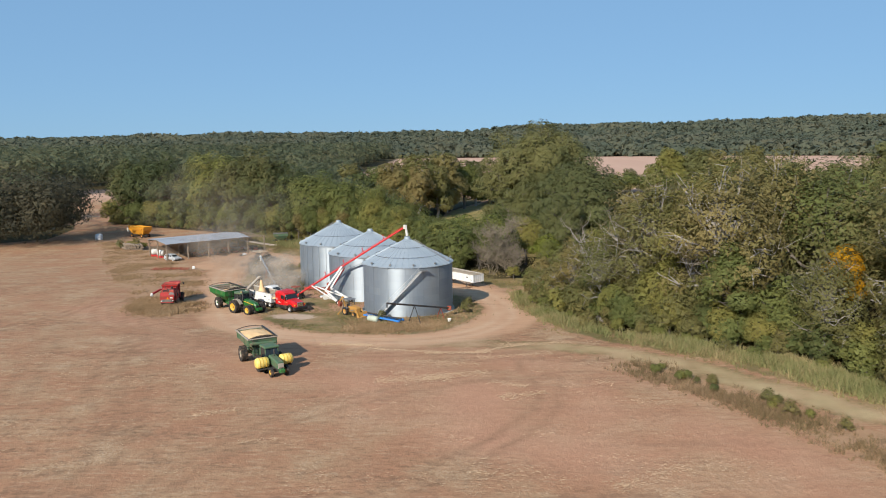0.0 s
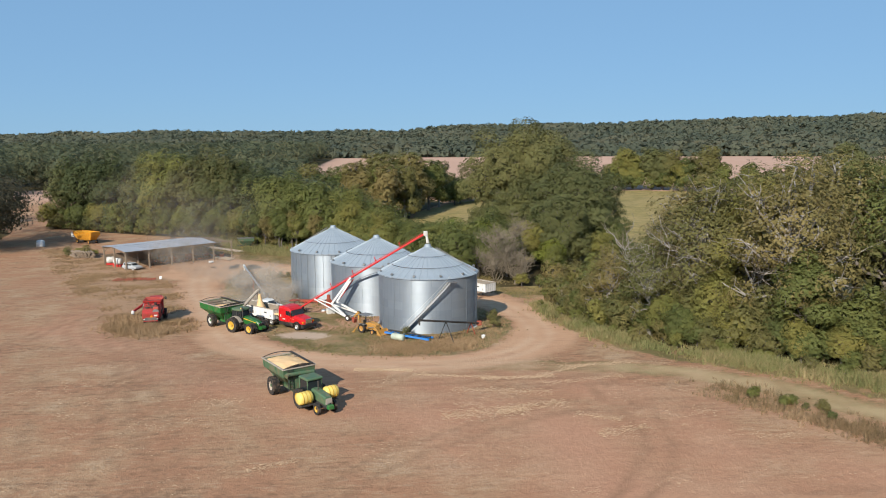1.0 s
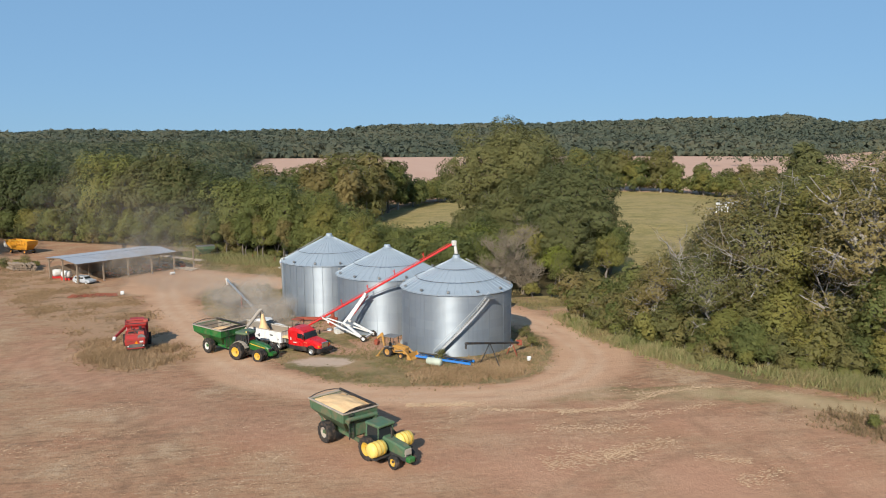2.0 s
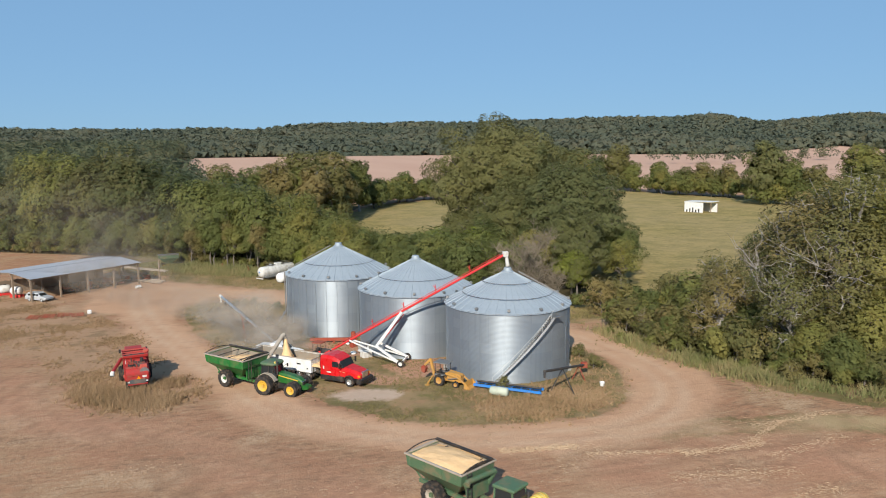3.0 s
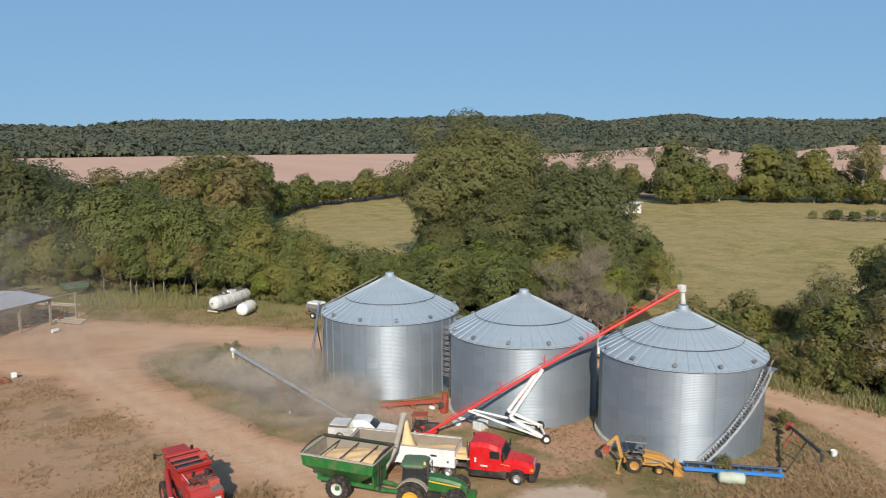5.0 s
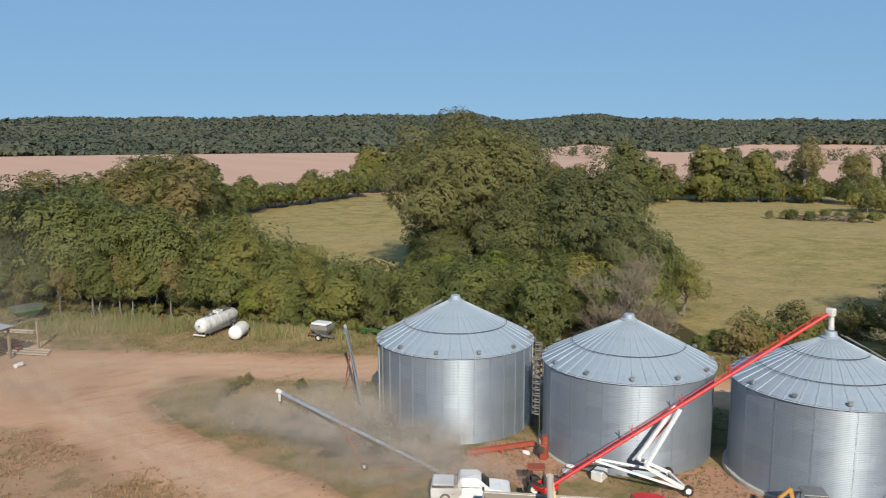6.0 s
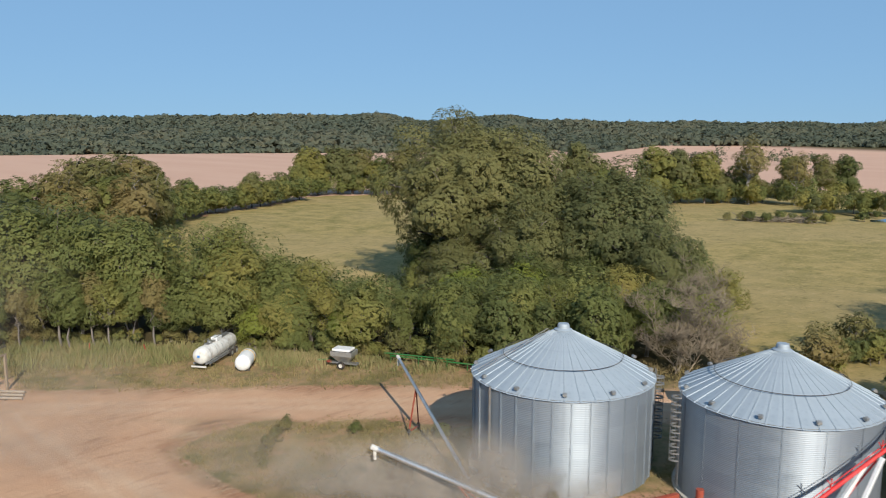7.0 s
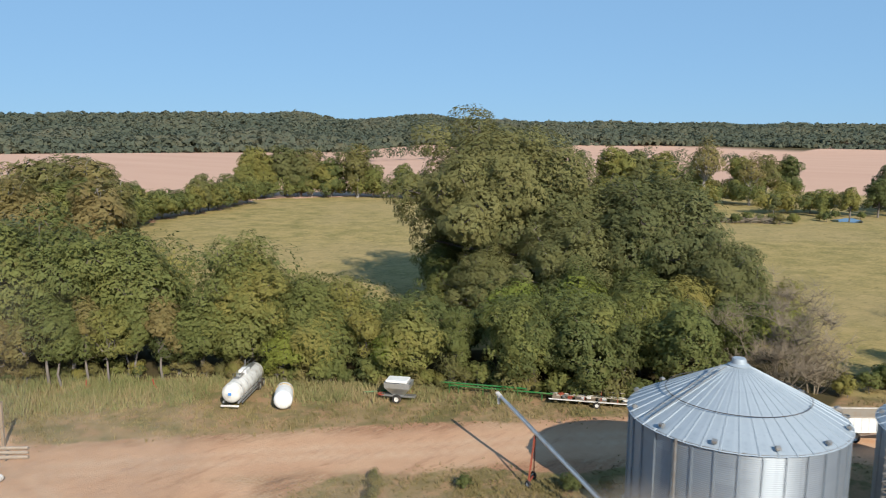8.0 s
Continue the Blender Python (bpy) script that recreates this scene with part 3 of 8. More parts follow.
    z = z - 0.05 * rut * road + 0.05 * wob2 * (1 - road)
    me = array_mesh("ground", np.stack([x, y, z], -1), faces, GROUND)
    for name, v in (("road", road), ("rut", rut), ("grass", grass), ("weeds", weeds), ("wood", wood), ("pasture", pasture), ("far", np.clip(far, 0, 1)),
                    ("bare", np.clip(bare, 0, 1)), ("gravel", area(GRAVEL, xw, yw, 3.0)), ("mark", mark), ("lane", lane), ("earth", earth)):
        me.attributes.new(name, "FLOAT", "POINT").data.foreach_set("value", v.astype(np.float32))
    me.shade_smooth()
    return tagged(new("ground", me), "harvested brown field, dirt tracks and olive pasture", "ground", kind="structure")


build_ground()

# ---- small kit for shaping things ----
def box(bm, x0, x1, y0, y1, z0, z1, bev=0.0):
    r = bmesh.ops.create_cube(bm, size=1.0, matrix=Matrix.Translation(((x0 + x1) / 2, (y0 + y1) / 2, (z0 + z1) / 2)) @ Matrix.Diagonal((abs(x1 - x0), abs(y1 - y0), abs(z1 - z0), 1)))
    if bev:
        es = list({e for v in r["verts"] for e in v.link_edges})
        bmesh.ops.bevel(bm, geom=es, offset=bev, segments=1, affect="EDGES")
    return bm


def rod(bm, p, q, r, r2=None, n=10):
    p, q = Vector(p), Vector(q)
    d = q - p
    m = Matrix.Translation((p + q) / 2) @ d.to_track_quat("Z", "Y").to_matrix().to_4x4()
    bmesh.ops.create_cone(bm, cap_ends=True, segments=n, radius1=r, radius2=r if r2 is None else r2, depth=d.length, matrix=m)
    return bm


def bar(bm, p, q, w, t):
    """A square bar w wide and t high between two points."""
    p, q = Vector(p), Vector(q)
    d = q - p
    m = Matrix.Translation((p + q) / 2) @ d.to_track_quat("Z", "Y").to_matrix().to_4x4() @ Matrix.Diagonal((w, t, d.length, 1))
    bmesh.ops.create_cube(bm, size=1.0, matrix=m)
    return bm


def prism(bm, pts, y0, y1, bev=0.0):
    """An outline of (x, z) pushed from y0 to y1."""
    a = [bm.verts.new((x, y0, z)) for x, z in pts]
    b = [bm.verts.new((x, y1, z)) for x, z in pts]
    fs = [bm.faces.new(a), bm.faces.new(b[::-1])]
    k = len(pts)
    for i in range(k):
        fs.append(bm.faces.new((a[i], b[i], b[(i + 1) % k], a[(i + 1) % k])))
    if bev:
        bmesh.ops.bevel(bm, geom=list({e for f in fs for e in f.edges}), offset=bev, segments=2, affect="EDGES")
    return bm


def loft(bm, rings, caps=True, closed=True):
    vs = [[bm.verts.new(p) for p in r] for r in rings]
    k = len(rings[0])
    for a, b in zip(vs, vs[1:]):
        for i in range(k if closed else k - 1):
            bm.faces.new((a[i], a[(i + 1) % k], b[(i + 1) % k], b[i]))
    if caps:
        bm.faces.new(vs[0][::-1])
        bm.faces.new(vs[-1])
    return bm


def lathe(bm, prof, n=24, axis="z", at=(0, 0, 0), caps=True):
    """Turn an outline of (radius, along) about an axis."""
    rings = []
    for r, z in prof:
        ring = []
        for i in range(n):
            c, s = r * math.cos(math.tau * i / n), r * math.sin(math.tau * i / n)
            p = (c, s, z) if axis == "z" else (c, z, s) if axis == "y" else (z, c, s)
            ring.append(Vector(p) + Vector(at))
        rings.append(ring)
    return loft(bm, rings, caps)


def bm_new():
    return bmesh.new()


def thing(name, x, y, heading, label, category, group="", z=None, dz=0.0):
    """An empty on the ground; heading in degrees, the thing's own x axis counted from the world's x."""
    ob = new(name)
    ob.empty_display_size = 0.3
    ob.matrix_world = pose(x, y, (gz(x, y) if z is None else z) + dz, 0, 0, heading)
    return tagged(ob, label, category, group)


SHARED = {}


def shared(key, name, make, material, parent, m, label="", smooth=False):
    """A part on a mesh that alike parts share."""
    if key not in SHARED:
        ob = part(name, make(), material, parent, label, smooth)
        SHARED[key] = ob.data
    else:
        ob = new(name, SHARED[key])
        ob.parent = parent
        if label:
            tagged(ob, label)
    ob.matrix_basis = m
    return ob


def make_tyre(r, w, lugs, inner):
    def go():
        bm = bm_new()
        h = w / 2
        prof = [(inner, -h * 0.8), (inner * 1.12, -h * 0.96), (r * 0.9, -h), (r * 0.97, -h * 0.84), (r * 0.97, h * 0.84), (r * 0.9, h), (inner * 1.12, h * 0.96), (inner, h * 0.8)]
        lathe(bm, prof, 28, "y", caps=False)
        for i in range(lugs):
            for s in (-1, 1):
                a = math.tau * (i + (0.5 if s > 0 else 0)) / lugs
                m = Matrix.Rotation(-a, 4, "Y") @ Matrix.Translation((r * 0.965, s * h * 0.46, 0)) @ Matrix.Rotation(s * 0.6, 4, "X") @ Matrix.Diagonal((r * 0.09, h * 1.0, r * 0.085, 1))
                bmesh.ops.create_cube(bm, size=1.0, matrix=m)
        return bm
    return go


def make_rim(inner, w):
    def go():
        bm = bm_new()
        h = w / 2
        lathe(bm, [(inner * 0.16, -h * 0.1), (inner * 0.62, -h * 0.2), (inner * 0.8, -h * 0.62), (inner * 1.0, -h * 0.84), (inner * 1.03, -h * 0.84), (inner * 1.03, h * 0.84),
                   (inner * 1.0, h * 0.84), (inner * 0.8, h * 0.62), (inner * 0.62, h * 0.2), (inner * 0.16, h * 0.1)], 24, "y")
        return bm
    return go


def make_hub(inner, w):
    def go():
        bm = bm_new()
        rod(bm, (0, -w * 0.34, 0), (0, w * 0.34, 0), inner * 0.26, n=14)
        for i in range(8):
            a = math.tau * i / 8
            p = (inner * 0.4 * math.cos(a), 0, inner * 0.4 * math.sin(a))
            rod(bm, (p[0], -w * 0.16, p[2]), (p[0], w * 0.16, p[2]), inner * 0.05, n=6)
        return bm
    return go


def wheel(parent, x, y, r, w, rim_mat, lugs=0, ratio=0.58, turn=0.0, z=None):
    inner = r * ratio
    k = (r, w, lugs, ratio, rim_mat.name)
    hub = shared(("hub",) + k, "wheel", make_hub(inner, w), rim_mat, parent, pose(x, y, r if z is None else z, 0, 0, turn))
    shared(("tyre",) + k, "tyre", make_tyre(r, w, lugs, inner), RUBBER, hub, Matrix(), "black dusty rubber tyre", smooth=False)
    shared(("rim",) + k, "rim", make_rim(inner, w), rim_mat, hub, Matrix(), smooth=True)
    return hub

# ---- grain bins ----
BIN_R, EAVE, RISE, CAP_R = 7.06, 7.72, 3.6, 0.55
PANELS = 40


def make_wall():
    bm = bm_new()
    n, rings = 88, []
    waves = 58
    for k in range(waves * 4 + 1):
        r = BIN_R + 0.006 * math.sin(k * math.pi / 2)
        z = EAVE * k / (waves * 4)
        rings.append([(r * math.cos(math.tau * i / n), r * math.sin(math.tau * i / n), z) for i in range(n)])
    loft(bm, rings, caps=False)
    return bm


def make_panel():
    """One roof sheet: a wedge from eave to cap with a standing rib along one edge."""
    bm = bm_new()
    a = math.pi / PANELS
    r0, r1 = BIN_R + 0.19, CAP_R
    z0, z1 = -0.16, RISE - 0.3
    rows = []
    for k in range(7):
        t = k / 6
        r, z = r0 + (r1 - r0) * t, z0 + (z1 - z0) * t
        row = []
        for off, up in ((-1, 0), (-0.34, 0.0), (0.3, 0.015), (1, 0)):
            row.append((r * math.cos(a * off), r * math.sin(a * off), z + up))
        rows.append(row)
    vs = [[bm.verts.new(p) for p in row] for row in rows]
    for p, q in zip(vs, vs[1:]):
        for i in range(3):
            bm.faces.new((p[i], p[i + 1], q[i + 1], q[i]))
    # rib, box section, on the edge at -a
    sl = Vector((r1 - r0, 0, z1 - z0)).normalized()
    ribs = []
    for k in (0, 1):
        r, z = (r0, z0) if k == 0 else (r1, z1)
        half = 0.06 if k == 0 else 0.025
        hgt = 0.055 if k == 0 else 0.04
        c = Vector((r * math.cos(a), -r * math.sin(a), z))
        side = Vector((math.sin(a), math.cos(a), 0))
        ribs.append([c - side * half, c - side * half * 0.6 + Vector((0, 0, hgt)), c + side * half * 0.6 + Vector((0, 0, hgt)), c + side * half])
    loft(bm, ribs)
    return bm


def make_vent():
    bm = bm_new()
    prism(bm, [(-0.16, 0.0), (0.16, 0.0), (0.19, 0.1), (0.1, 0.24), (-0.08, 0.25), (-0.16, 0.12)], -0.15, 0.15, 0.02)
    return bm


def ring_hoop(r, tube, n=72):
    bm = bm_new()
    rings = []
    for i in range(n):
        a = math.tau * i / n
        rings.append([((r + tube * math.cos(b)) * math.cos(a), (r + tube * math.cos(b)) * math.sin(a), tube * math.sin(b)) for b in (0.8, 2.4, 3.9, 5.5)])
    rings.append(rings[0])
    loft(bm, rings, caps=False)
    return bm


def ladder(parent, name, p, q, width, side, step, material, rail=0.03, tread=None, label=""):
    """Two rails with rungs, or flat treads."""
    p, q, side = Vector(p), Vector(q), Vector(side).normalized()
    bm = bm_new()
    for s in (-0.5, 0.5):
        bar(bm, p + side * width * s, q + side * width * s, rail, rail * 2)
    n = int((q - p).length / step)
    frame_ob = part(name, bm, material, parent, label)
    key = (name, round(width, 2), tread)

    def rung():
        b = bm_new()
        if tread:
            box(b, -tread, tread, -width / 2, width / 2, -0.02, 0.02)
        else:
            rod(b, (0, -width / 2, 0), (0, width / 2, 0), 0.02, n=6)
        return b
    az = math.atan2(side.y, side.x) - math.pi / 2
    for i in range(1, n + 1):
        c = p.lerp(q, i / (n + 1))
        shared(key, "tread" if tread else "rung", rung, material, frame_ob, Matrix.Translation(c) @ Matrix.Rotation(az, 4, "Z"))
    return frame_ob


def slope_z(r):
    return EAVE - 0.05 + RISE * (BIN_R + 0.19 - r) / (BIN_R + 0.19 - CAP_R)


def grain_bin(x, y, z, size, spin, label, hoops, stiff):
    b = thing("grain_bin", x, y, spin, label, "grain bin", "row of grain bins", z=z)
    b.scale = (size, size, size)
    shared("bin_wall", "wall", make_wall, BIN_WALL, b, Matrix(), smooth=True)
    base = part("footing", lathe(bm_new(), [(0.2, -0.5), (BIN_R + 0.35, -0.5), (BIN_R + 0.33, 0.06), (0.2, 0.06)], 48), CONCRETE, b, "low ring of pale concrete")
    for i in range(PANELS):
        shared("roof_panel", "roof_panel", make_panel, BIN_ROOF, b, pose(0, 0, EAVE + 0.05, 0, 0, 360 * i / PANELS), smooth=False)
    part("roof_cap", lathe(bm_new(), [(0.05, 0.36), (0.42, 0.34), (0.46, 0.22), (0.5, 0.0), (0.72, -0.12), (0.7, -0.2), (0.05, -0.2)], 24), BIN_ROOF, b, smooth=False).location = (0, 0, EAVE + RISE - 0.12)
    for r in hoops:
        part("roof_hoop", ring_hoop(r, 0.03), DARK_STEEL, b, "dark tension ring round the roof").location = (0, 0, slope_z(r) + 0.1)
    part("eave_ring", ring_hoop(BIN_R + 0.05, 0.07), STEEL, b).location = (0, 0, EAVE - 0.08)
    for i in range(12):
        a = 360 * (i + 0.35) / 12
        r = BIN_R - 0.22
        shared("roof_vent", "roof_vent", make_vent, STEEL, b,
               pose(0, 0, 0, 0, 0, a) @ Matrix.Translation((r, 0, slope_z(r) + 0.08)) @ Matrix.Rotation(math.radians(29), 4, "Y"), "small grey hooded roof vent")
    if stiff:
        def stiffener():
            bm = bm_new()
            box(bm, BIN_R + 0.01, BIN_R + 0.09, -0.05, 0.05, 0.05, EAVE - 0.15)
            box(bm, BIN_R + 0.01, BIN_R + 0.035, -0.11, 0.11, 0.05, EAVE - 0.15)
            return bm
        for i in range(32):
            shared("stiffener", "stiffener", stiffener, BIN_WALL, b, pose(0, 0, 0, 0, 0, 360 * i / 32))
    else:
        # lapped joints between the curved sheets
        def lap():
            bm = bm_new()
            box(bm, BIN_R + 0.012, BIN_R + 0.034, -0.05, 0.05, 0.02, EAVE - 0.1)
            return bm
        for i in range(16):
            shared("lap", "sheet_joint", lap, BIN_WALL, b, pose(0, 0, 0, 0, 0, 360 * i / 16))
    return b


def wall_at(a, r=BIN_R + 0.12, z=0.0):
    a = radians(a)
    return Vector((r * math.cos(a), r * math.sin(a), z))


bin_a = grain_bin(-19.59, 139.09, -1.35, 1.033, 0, "galvanised corrugated grain bin with vertical ribs beside the dirt track", (4.7,), True)
bin_b = grain_bin(-12.07, 124.48, -0.98, 1.0, 4, "smooth galvanised grain bin with a ladder between its two neighbours", (4.7,), False)
bin_c = grain_bin(-4.95, 111.0, -0.32, 0.968, 0, "galvanised corrugated grain bin with an outside stair", (2.9, 5.2), False)

# ladders on walls and roofs
for host, a in ((bin_a, -46), (bin_b, 137 - 4)):
    s = wall_at(a + 90)
    ladder(host, "ladder", wall_at(a, BIN_R + 0.3, 0.2), wall_at(a, BIN_R + 0.3, EAVE + 0.3), 0.45, s, 0.4, STEEL, label="galvanised wall ladder")
    bm = bm_new()
    for k in range(10):
        z = 2.4 + k * 0.55
        for i in range(8):
            t0, t1 = math.pi * i / 8, math.pi * (i + 1) / 8
            o = wall_at(a, 1.0)
            tdir = wall_at(a + 90, 1.0)
            c = wall_at(a, BIN_R + 0.3, z)
            bar(bm, c + tdir * 0.36 * math.cos(t0) + o * 0.65 * math.sin(t0), c + tdir * 0.36 * math.cos(t1) + o * 0.65 * math.sin(t1), 0.08, 0.12)
    for t in (0.6, 1.57, 2.5):
        o, tdir = wall_at(a, 1.0), wall_at(a + 90, 1.0)
        c = wall_at(a, BIN_R + 0.3, 0)
        off = tdir * 0.36 * math.cos(t) + o * 0.65 * math.sin(t)
        bar(bm, c + off + Vector((0, 0, 2.4)), c + off + Vector((0, 0, 7.4)), 0.05, 0.03)
    part("ladder_cage", bm, STEEL, host, "hooped steel safety cage")
for host, a in ((bin_a, 148), (bin_c, -22)):
    p, q = wall_at(a, BIN_R - 0.1), wall_at(a, 1.2)
    p.z, q.z = slope_z(BIN_R - 0.1) + 0.2, slope_z(1.2) + 0.2
    ladder(host, "roof_ladder", p, q, 0.5, wall_at(a + 90), 0.42, STEEL, label="steel ladder lying on the roof")

# downspout and door on the ribbed bin
part("corner_pipe", rod(bm_new(), wall_at(172, BIN_R + 0.22, 0.1), wall_at(172, BIN_R + 0.22, EAVE), 0.09), STEEL, bin_a, "grey upright pipe")
dr = part("door", box(bm_new(), -0.06, 0.06, -0.45, 0.45, 0.4, 1.9, 0.03), STEEL, bin_a, "grey sheet-metal hatch door")
dr.matrix_basis = pose(0, 0, 0, 0, 0, 183) @ Matrix.Translation((BIN_R + 0.08, 0, 0))
part("notice", box(bm_new(), 0.062, 0.072, -0.2, 0.14, 0.62, 1.0), WHITE, dr, "small white notice plate")
d2 = part("door", box(bm_new(), -0.06, 0.06, -0.4, 0.4, 0.4, 1.7, 0.03), STEEL, bin_b, "grey sheet-metal hatch door")
d2.matrix_basis = pose(0, 0, 0, 0, 0, 197) @ Matrix.Translation((BIN_R + 0.05, 0, 0))
part("notice", box(bm_new(), 0.062, 0.072, -0.16, 0.16, 0.9, 1.3), WHITE, d2, "small white notice plate")

# stair that climbs round the wall of the third bin
STAIR0, STAIR1, STEPS = -122.0, -72.0, 32
for rr in (BIN_R + 0.18, BIN_R + 0.92):
    bm = bm_new()
    for i in range(STEPS):
        f0, f1 = i / STEPS, (i + 1) / STEPS
        bar(bm, wall_at(STAIR0 + (STAIR1 - STAIR0) * f0, rr, 0.1 + 7.1 * f0), wall_at(STAIR0 + (STAIR1 - STAIR0) * f1, rr, 0.1 + 7.1 * f1), 0.05, 0.2)
    part("stair_stringer", bm, PALE_ZINC, bin_c, "galvanised steel stringer")
bm = bm_new()
for i in range(STEPS):
    f0, f1 = i / STEPS, (i + 1) / STEPS
    bar(bm, wall_at(STAIR0 + (STAIR1 - STAIR0) * f0, BIN_R + 0.92, 1.05 + 7.1 * f0), wall_at(STAIR0 + (STAIR1 - STAIR0) * f1, BIN_R + 0.92, 1.05 + 7.1 * f1), 0.04, 0.04)
    if i % 5 == 0:
        a = STAIR0 + (STAIR1 - STAIR0) * f0
        bar(bm, wall_at(a, BIN_R + 0.92, 0.1 + 7.1 * f0), wall_at(a, BIN_R + 0.92, 1.05 + 7.1 * f0), 0.035, 0.035)
part("stair_rail", bm, PALE_ZINC, bin_c)
for i in range(STEPS):
    f = (i + 0.5) / STEPS
    a = STAIR0 + (STAIR1 - STAIR0) * f
    shared("stair_tread", "stair_tread", lambda: box(bm_new(), -0.36, 0.36, -0.13, 0.13, -0.02, 0.02), STEEL, bin_c,
           pose(0, 0, 0, 0, 0, a) @ Matrix.Translation((BIN_R + 0.55, 0, 0.12 + 7.1 * f)))
ar = STAIR1 + 4
part("stair_landing", box(bm_new(), -0.45, 0.45, -0.55, 0.55, -0.03, 0.03), STEEL, bin_c).matrix_basis = pose(0, 0, 0, 0, 0, ar) @ Matrix.Translation((BIN_R + 0.55, 0, 7.22))

# ---- machines in the yard ----
def tub(bm, L0, L1, W0, W1, z0, z1, t):
    """An open hopper with thick sides: bottom (L0, W0) at z0, rim (L1, W1) at z1."""
    def ring(l, w, z, dx=0.0):
        return [(-l / 2 + dx, -w / 2, z), (l / 2 + dx, -w / 2, z), (l / 2 + dx, w / 2, z), (-l / 2 + dx, w / 2, z)]
    zm = z0 + (z1 - z0) * 0.62
    loft(bm, [ring(L0, W0, z0), ring(L1 * 0.96, W1 * 0.97, zm), ring(L1, W1, z1), ring(L1 - 2 * t, W1 - 2 * t, z1), ring(L1 * 0.96 - 2 * t, W1 * 0.97 - 2 * t, zm), ring(L0 - t, W0 - t, z0 + t)])
    return bm


def heap(L, W, z, rise, seed, cx=0.0, tilt=0.0):
    """A mound of grain with an uneven surface."""
    bm = bm_new()
    nx, ny = 18, 12
    vs = []
    for i in range(nx + 1):
        row = []
        for j in range(ny + 1):
            u, v = i / nx * 2 - 1, j / ny * 2 - 1
            zz = z + rise * (1 - 0.55 * u * u - 0.45 * v * v) + 0.12 * noise.noise((u * 2.2 + seed, v * 2.2, seed)) + tilt * u
            row.append(bm.verts.new((cx + u * L / 2, v * W / 2, zz)))
        vs.append(row)
    for i in range(nx):
        for j in range(ny):
            bm.faces.new((vs[i][j], vs[i + 1][j], vs[i + 1][j + 1], vs[i][j + 1]))
    return bm


def grain_cart(x, y, heading, label, green, loaded, auger_out, L, W, z1):
    c = thing("grain_cart", x, y, heading, label, "grain cart", "grain carts")
    z0 = 1.0
    part("hopper", tub(bm_new(), 2.4, L, 1.0, W, z0, z1, 0.07), green, c)
    liner = bm_new()
    tub(liner, 2.2, L - 0.16, 0.9, W - 0.16, z0 + 0.1, z1 - 0.06, 0.02)
    part("hopper_lining", liner, INSIDE, c, "worn bare-metal inside")
    bm = bm_new()
    for s in (-1, 1):
        box(bm, -L / 2 - 0.08, L / 2 + 0.08, s * W / 2 - 0.09, s * W / 2 + 0.09, z1, z1 + 0.12, 0.02)
        box(bm, s * L / 2 - 0.09, s * L / 2 + 0.09, -W / 2 + 0.09, W / 2 - 0.09, z1, z1 + 0.12, 0.02)
    part("rim_rail", bm, BEIGE, c, "dusty beige rim rail")
    tarp = bm_new()
    rod(tarp, (-L / 2, W / 2 - 0.25, z1 + 0.2), (L / 2, W / 2 - 0.25, z1 + 0.2), 0.11)
    part("rolled_tarp", tarp, BLACK, c, "rolled black tarpaulin along the rim")
    for s in (-1, 1):
        bow = bm_new()
        for i in range(8):
            v0, v1 = -1 + i / 4, -1 + (i + 1) / 4
            bar(bow, (s * (L / 2), v0 * W / 2, z1 + 0.1 + 0.28 * (1 - v0 * v0)), (s * (L / 2), v1 * W / 2, z1 + 0.1 + 0.28 * (1 - v1 * v1)), 0.06, 0.06)
        if s > 0:
            # sheet that closes the arch at the front
            prof = [(v / 8 * W / 2, z1 + 0.06 + 0.28 * (1 - (v / 8) ** 2)) for v in range(-8, 9)]
            a = [bow.verts.new((L / 2 + 0.02, p, q)) for p, q in prof] + [bow.verts.new((L / 2 + 0.02, W / 2, z1)), bow.verts.new((L / 2 + 0.02, -W / 2, z1))]
            bow.faces.new(a)
        part("arch", bow, BLACK, c)
    for k in range(3):
        b = bm_new()
        bar(b, (-1.6 + k * 1.6, -W / 2 + 0.05, z1 - 0.12), (-1.6 + k * 1.6, W / 2 - 0.05, z1 - 0.12), 0.07, 0.07)
        part("cross_brace", b, DARK_STEEL, c)
    for s in (-1, 1):
        for k in range(4):
            xx = (-0.42 + k * 0.28) * L
            bm = bm_new()
            bar(bm, (xx, s * (W / 2 * 0.985 + 0.03), z1 - 0.02), (xx * 0.985, s * (W / 2 * 0.97 + 0.03), z0 + (z1 - z0) * 0.63), 0.07, 0.06)
            part("side_rib", bm, green, c)
    if loaded:
        part("grain_load", heap(L - 0.2, W - 0.2, z1 - 0.28, 0.5, 3), GRAIN, c, "heaped tan grain")
    else:
        part("grain_load", heap(L - 0.55, W - 0.4, z1 - 0.7, 0.4, 8, 0.2, 0.25), GRAIN, c, "sunken layer of tan grain")
    fr = bm_new()
    for s in (-1, 1):
        bar(fr, (-2.2, s * 0.7, 0.95), (3.3, s * 0.55, 0.8), 0.18, 0.26)
        bar(fr, (3.3, s * 0.55, 0.8), (5.0, 0, 0.6), 0.16, 0.22)
    for xx in (-2.0, 0.0, 2.2):
        bar(fr, (xx, -0.7, 0.92), (xx, 0.7, 0.92), 0.16, 0.2)
    bar(fr, (0, -1.9, 0.95), (0, 1.9, 0.95), 0.26, 0.26)
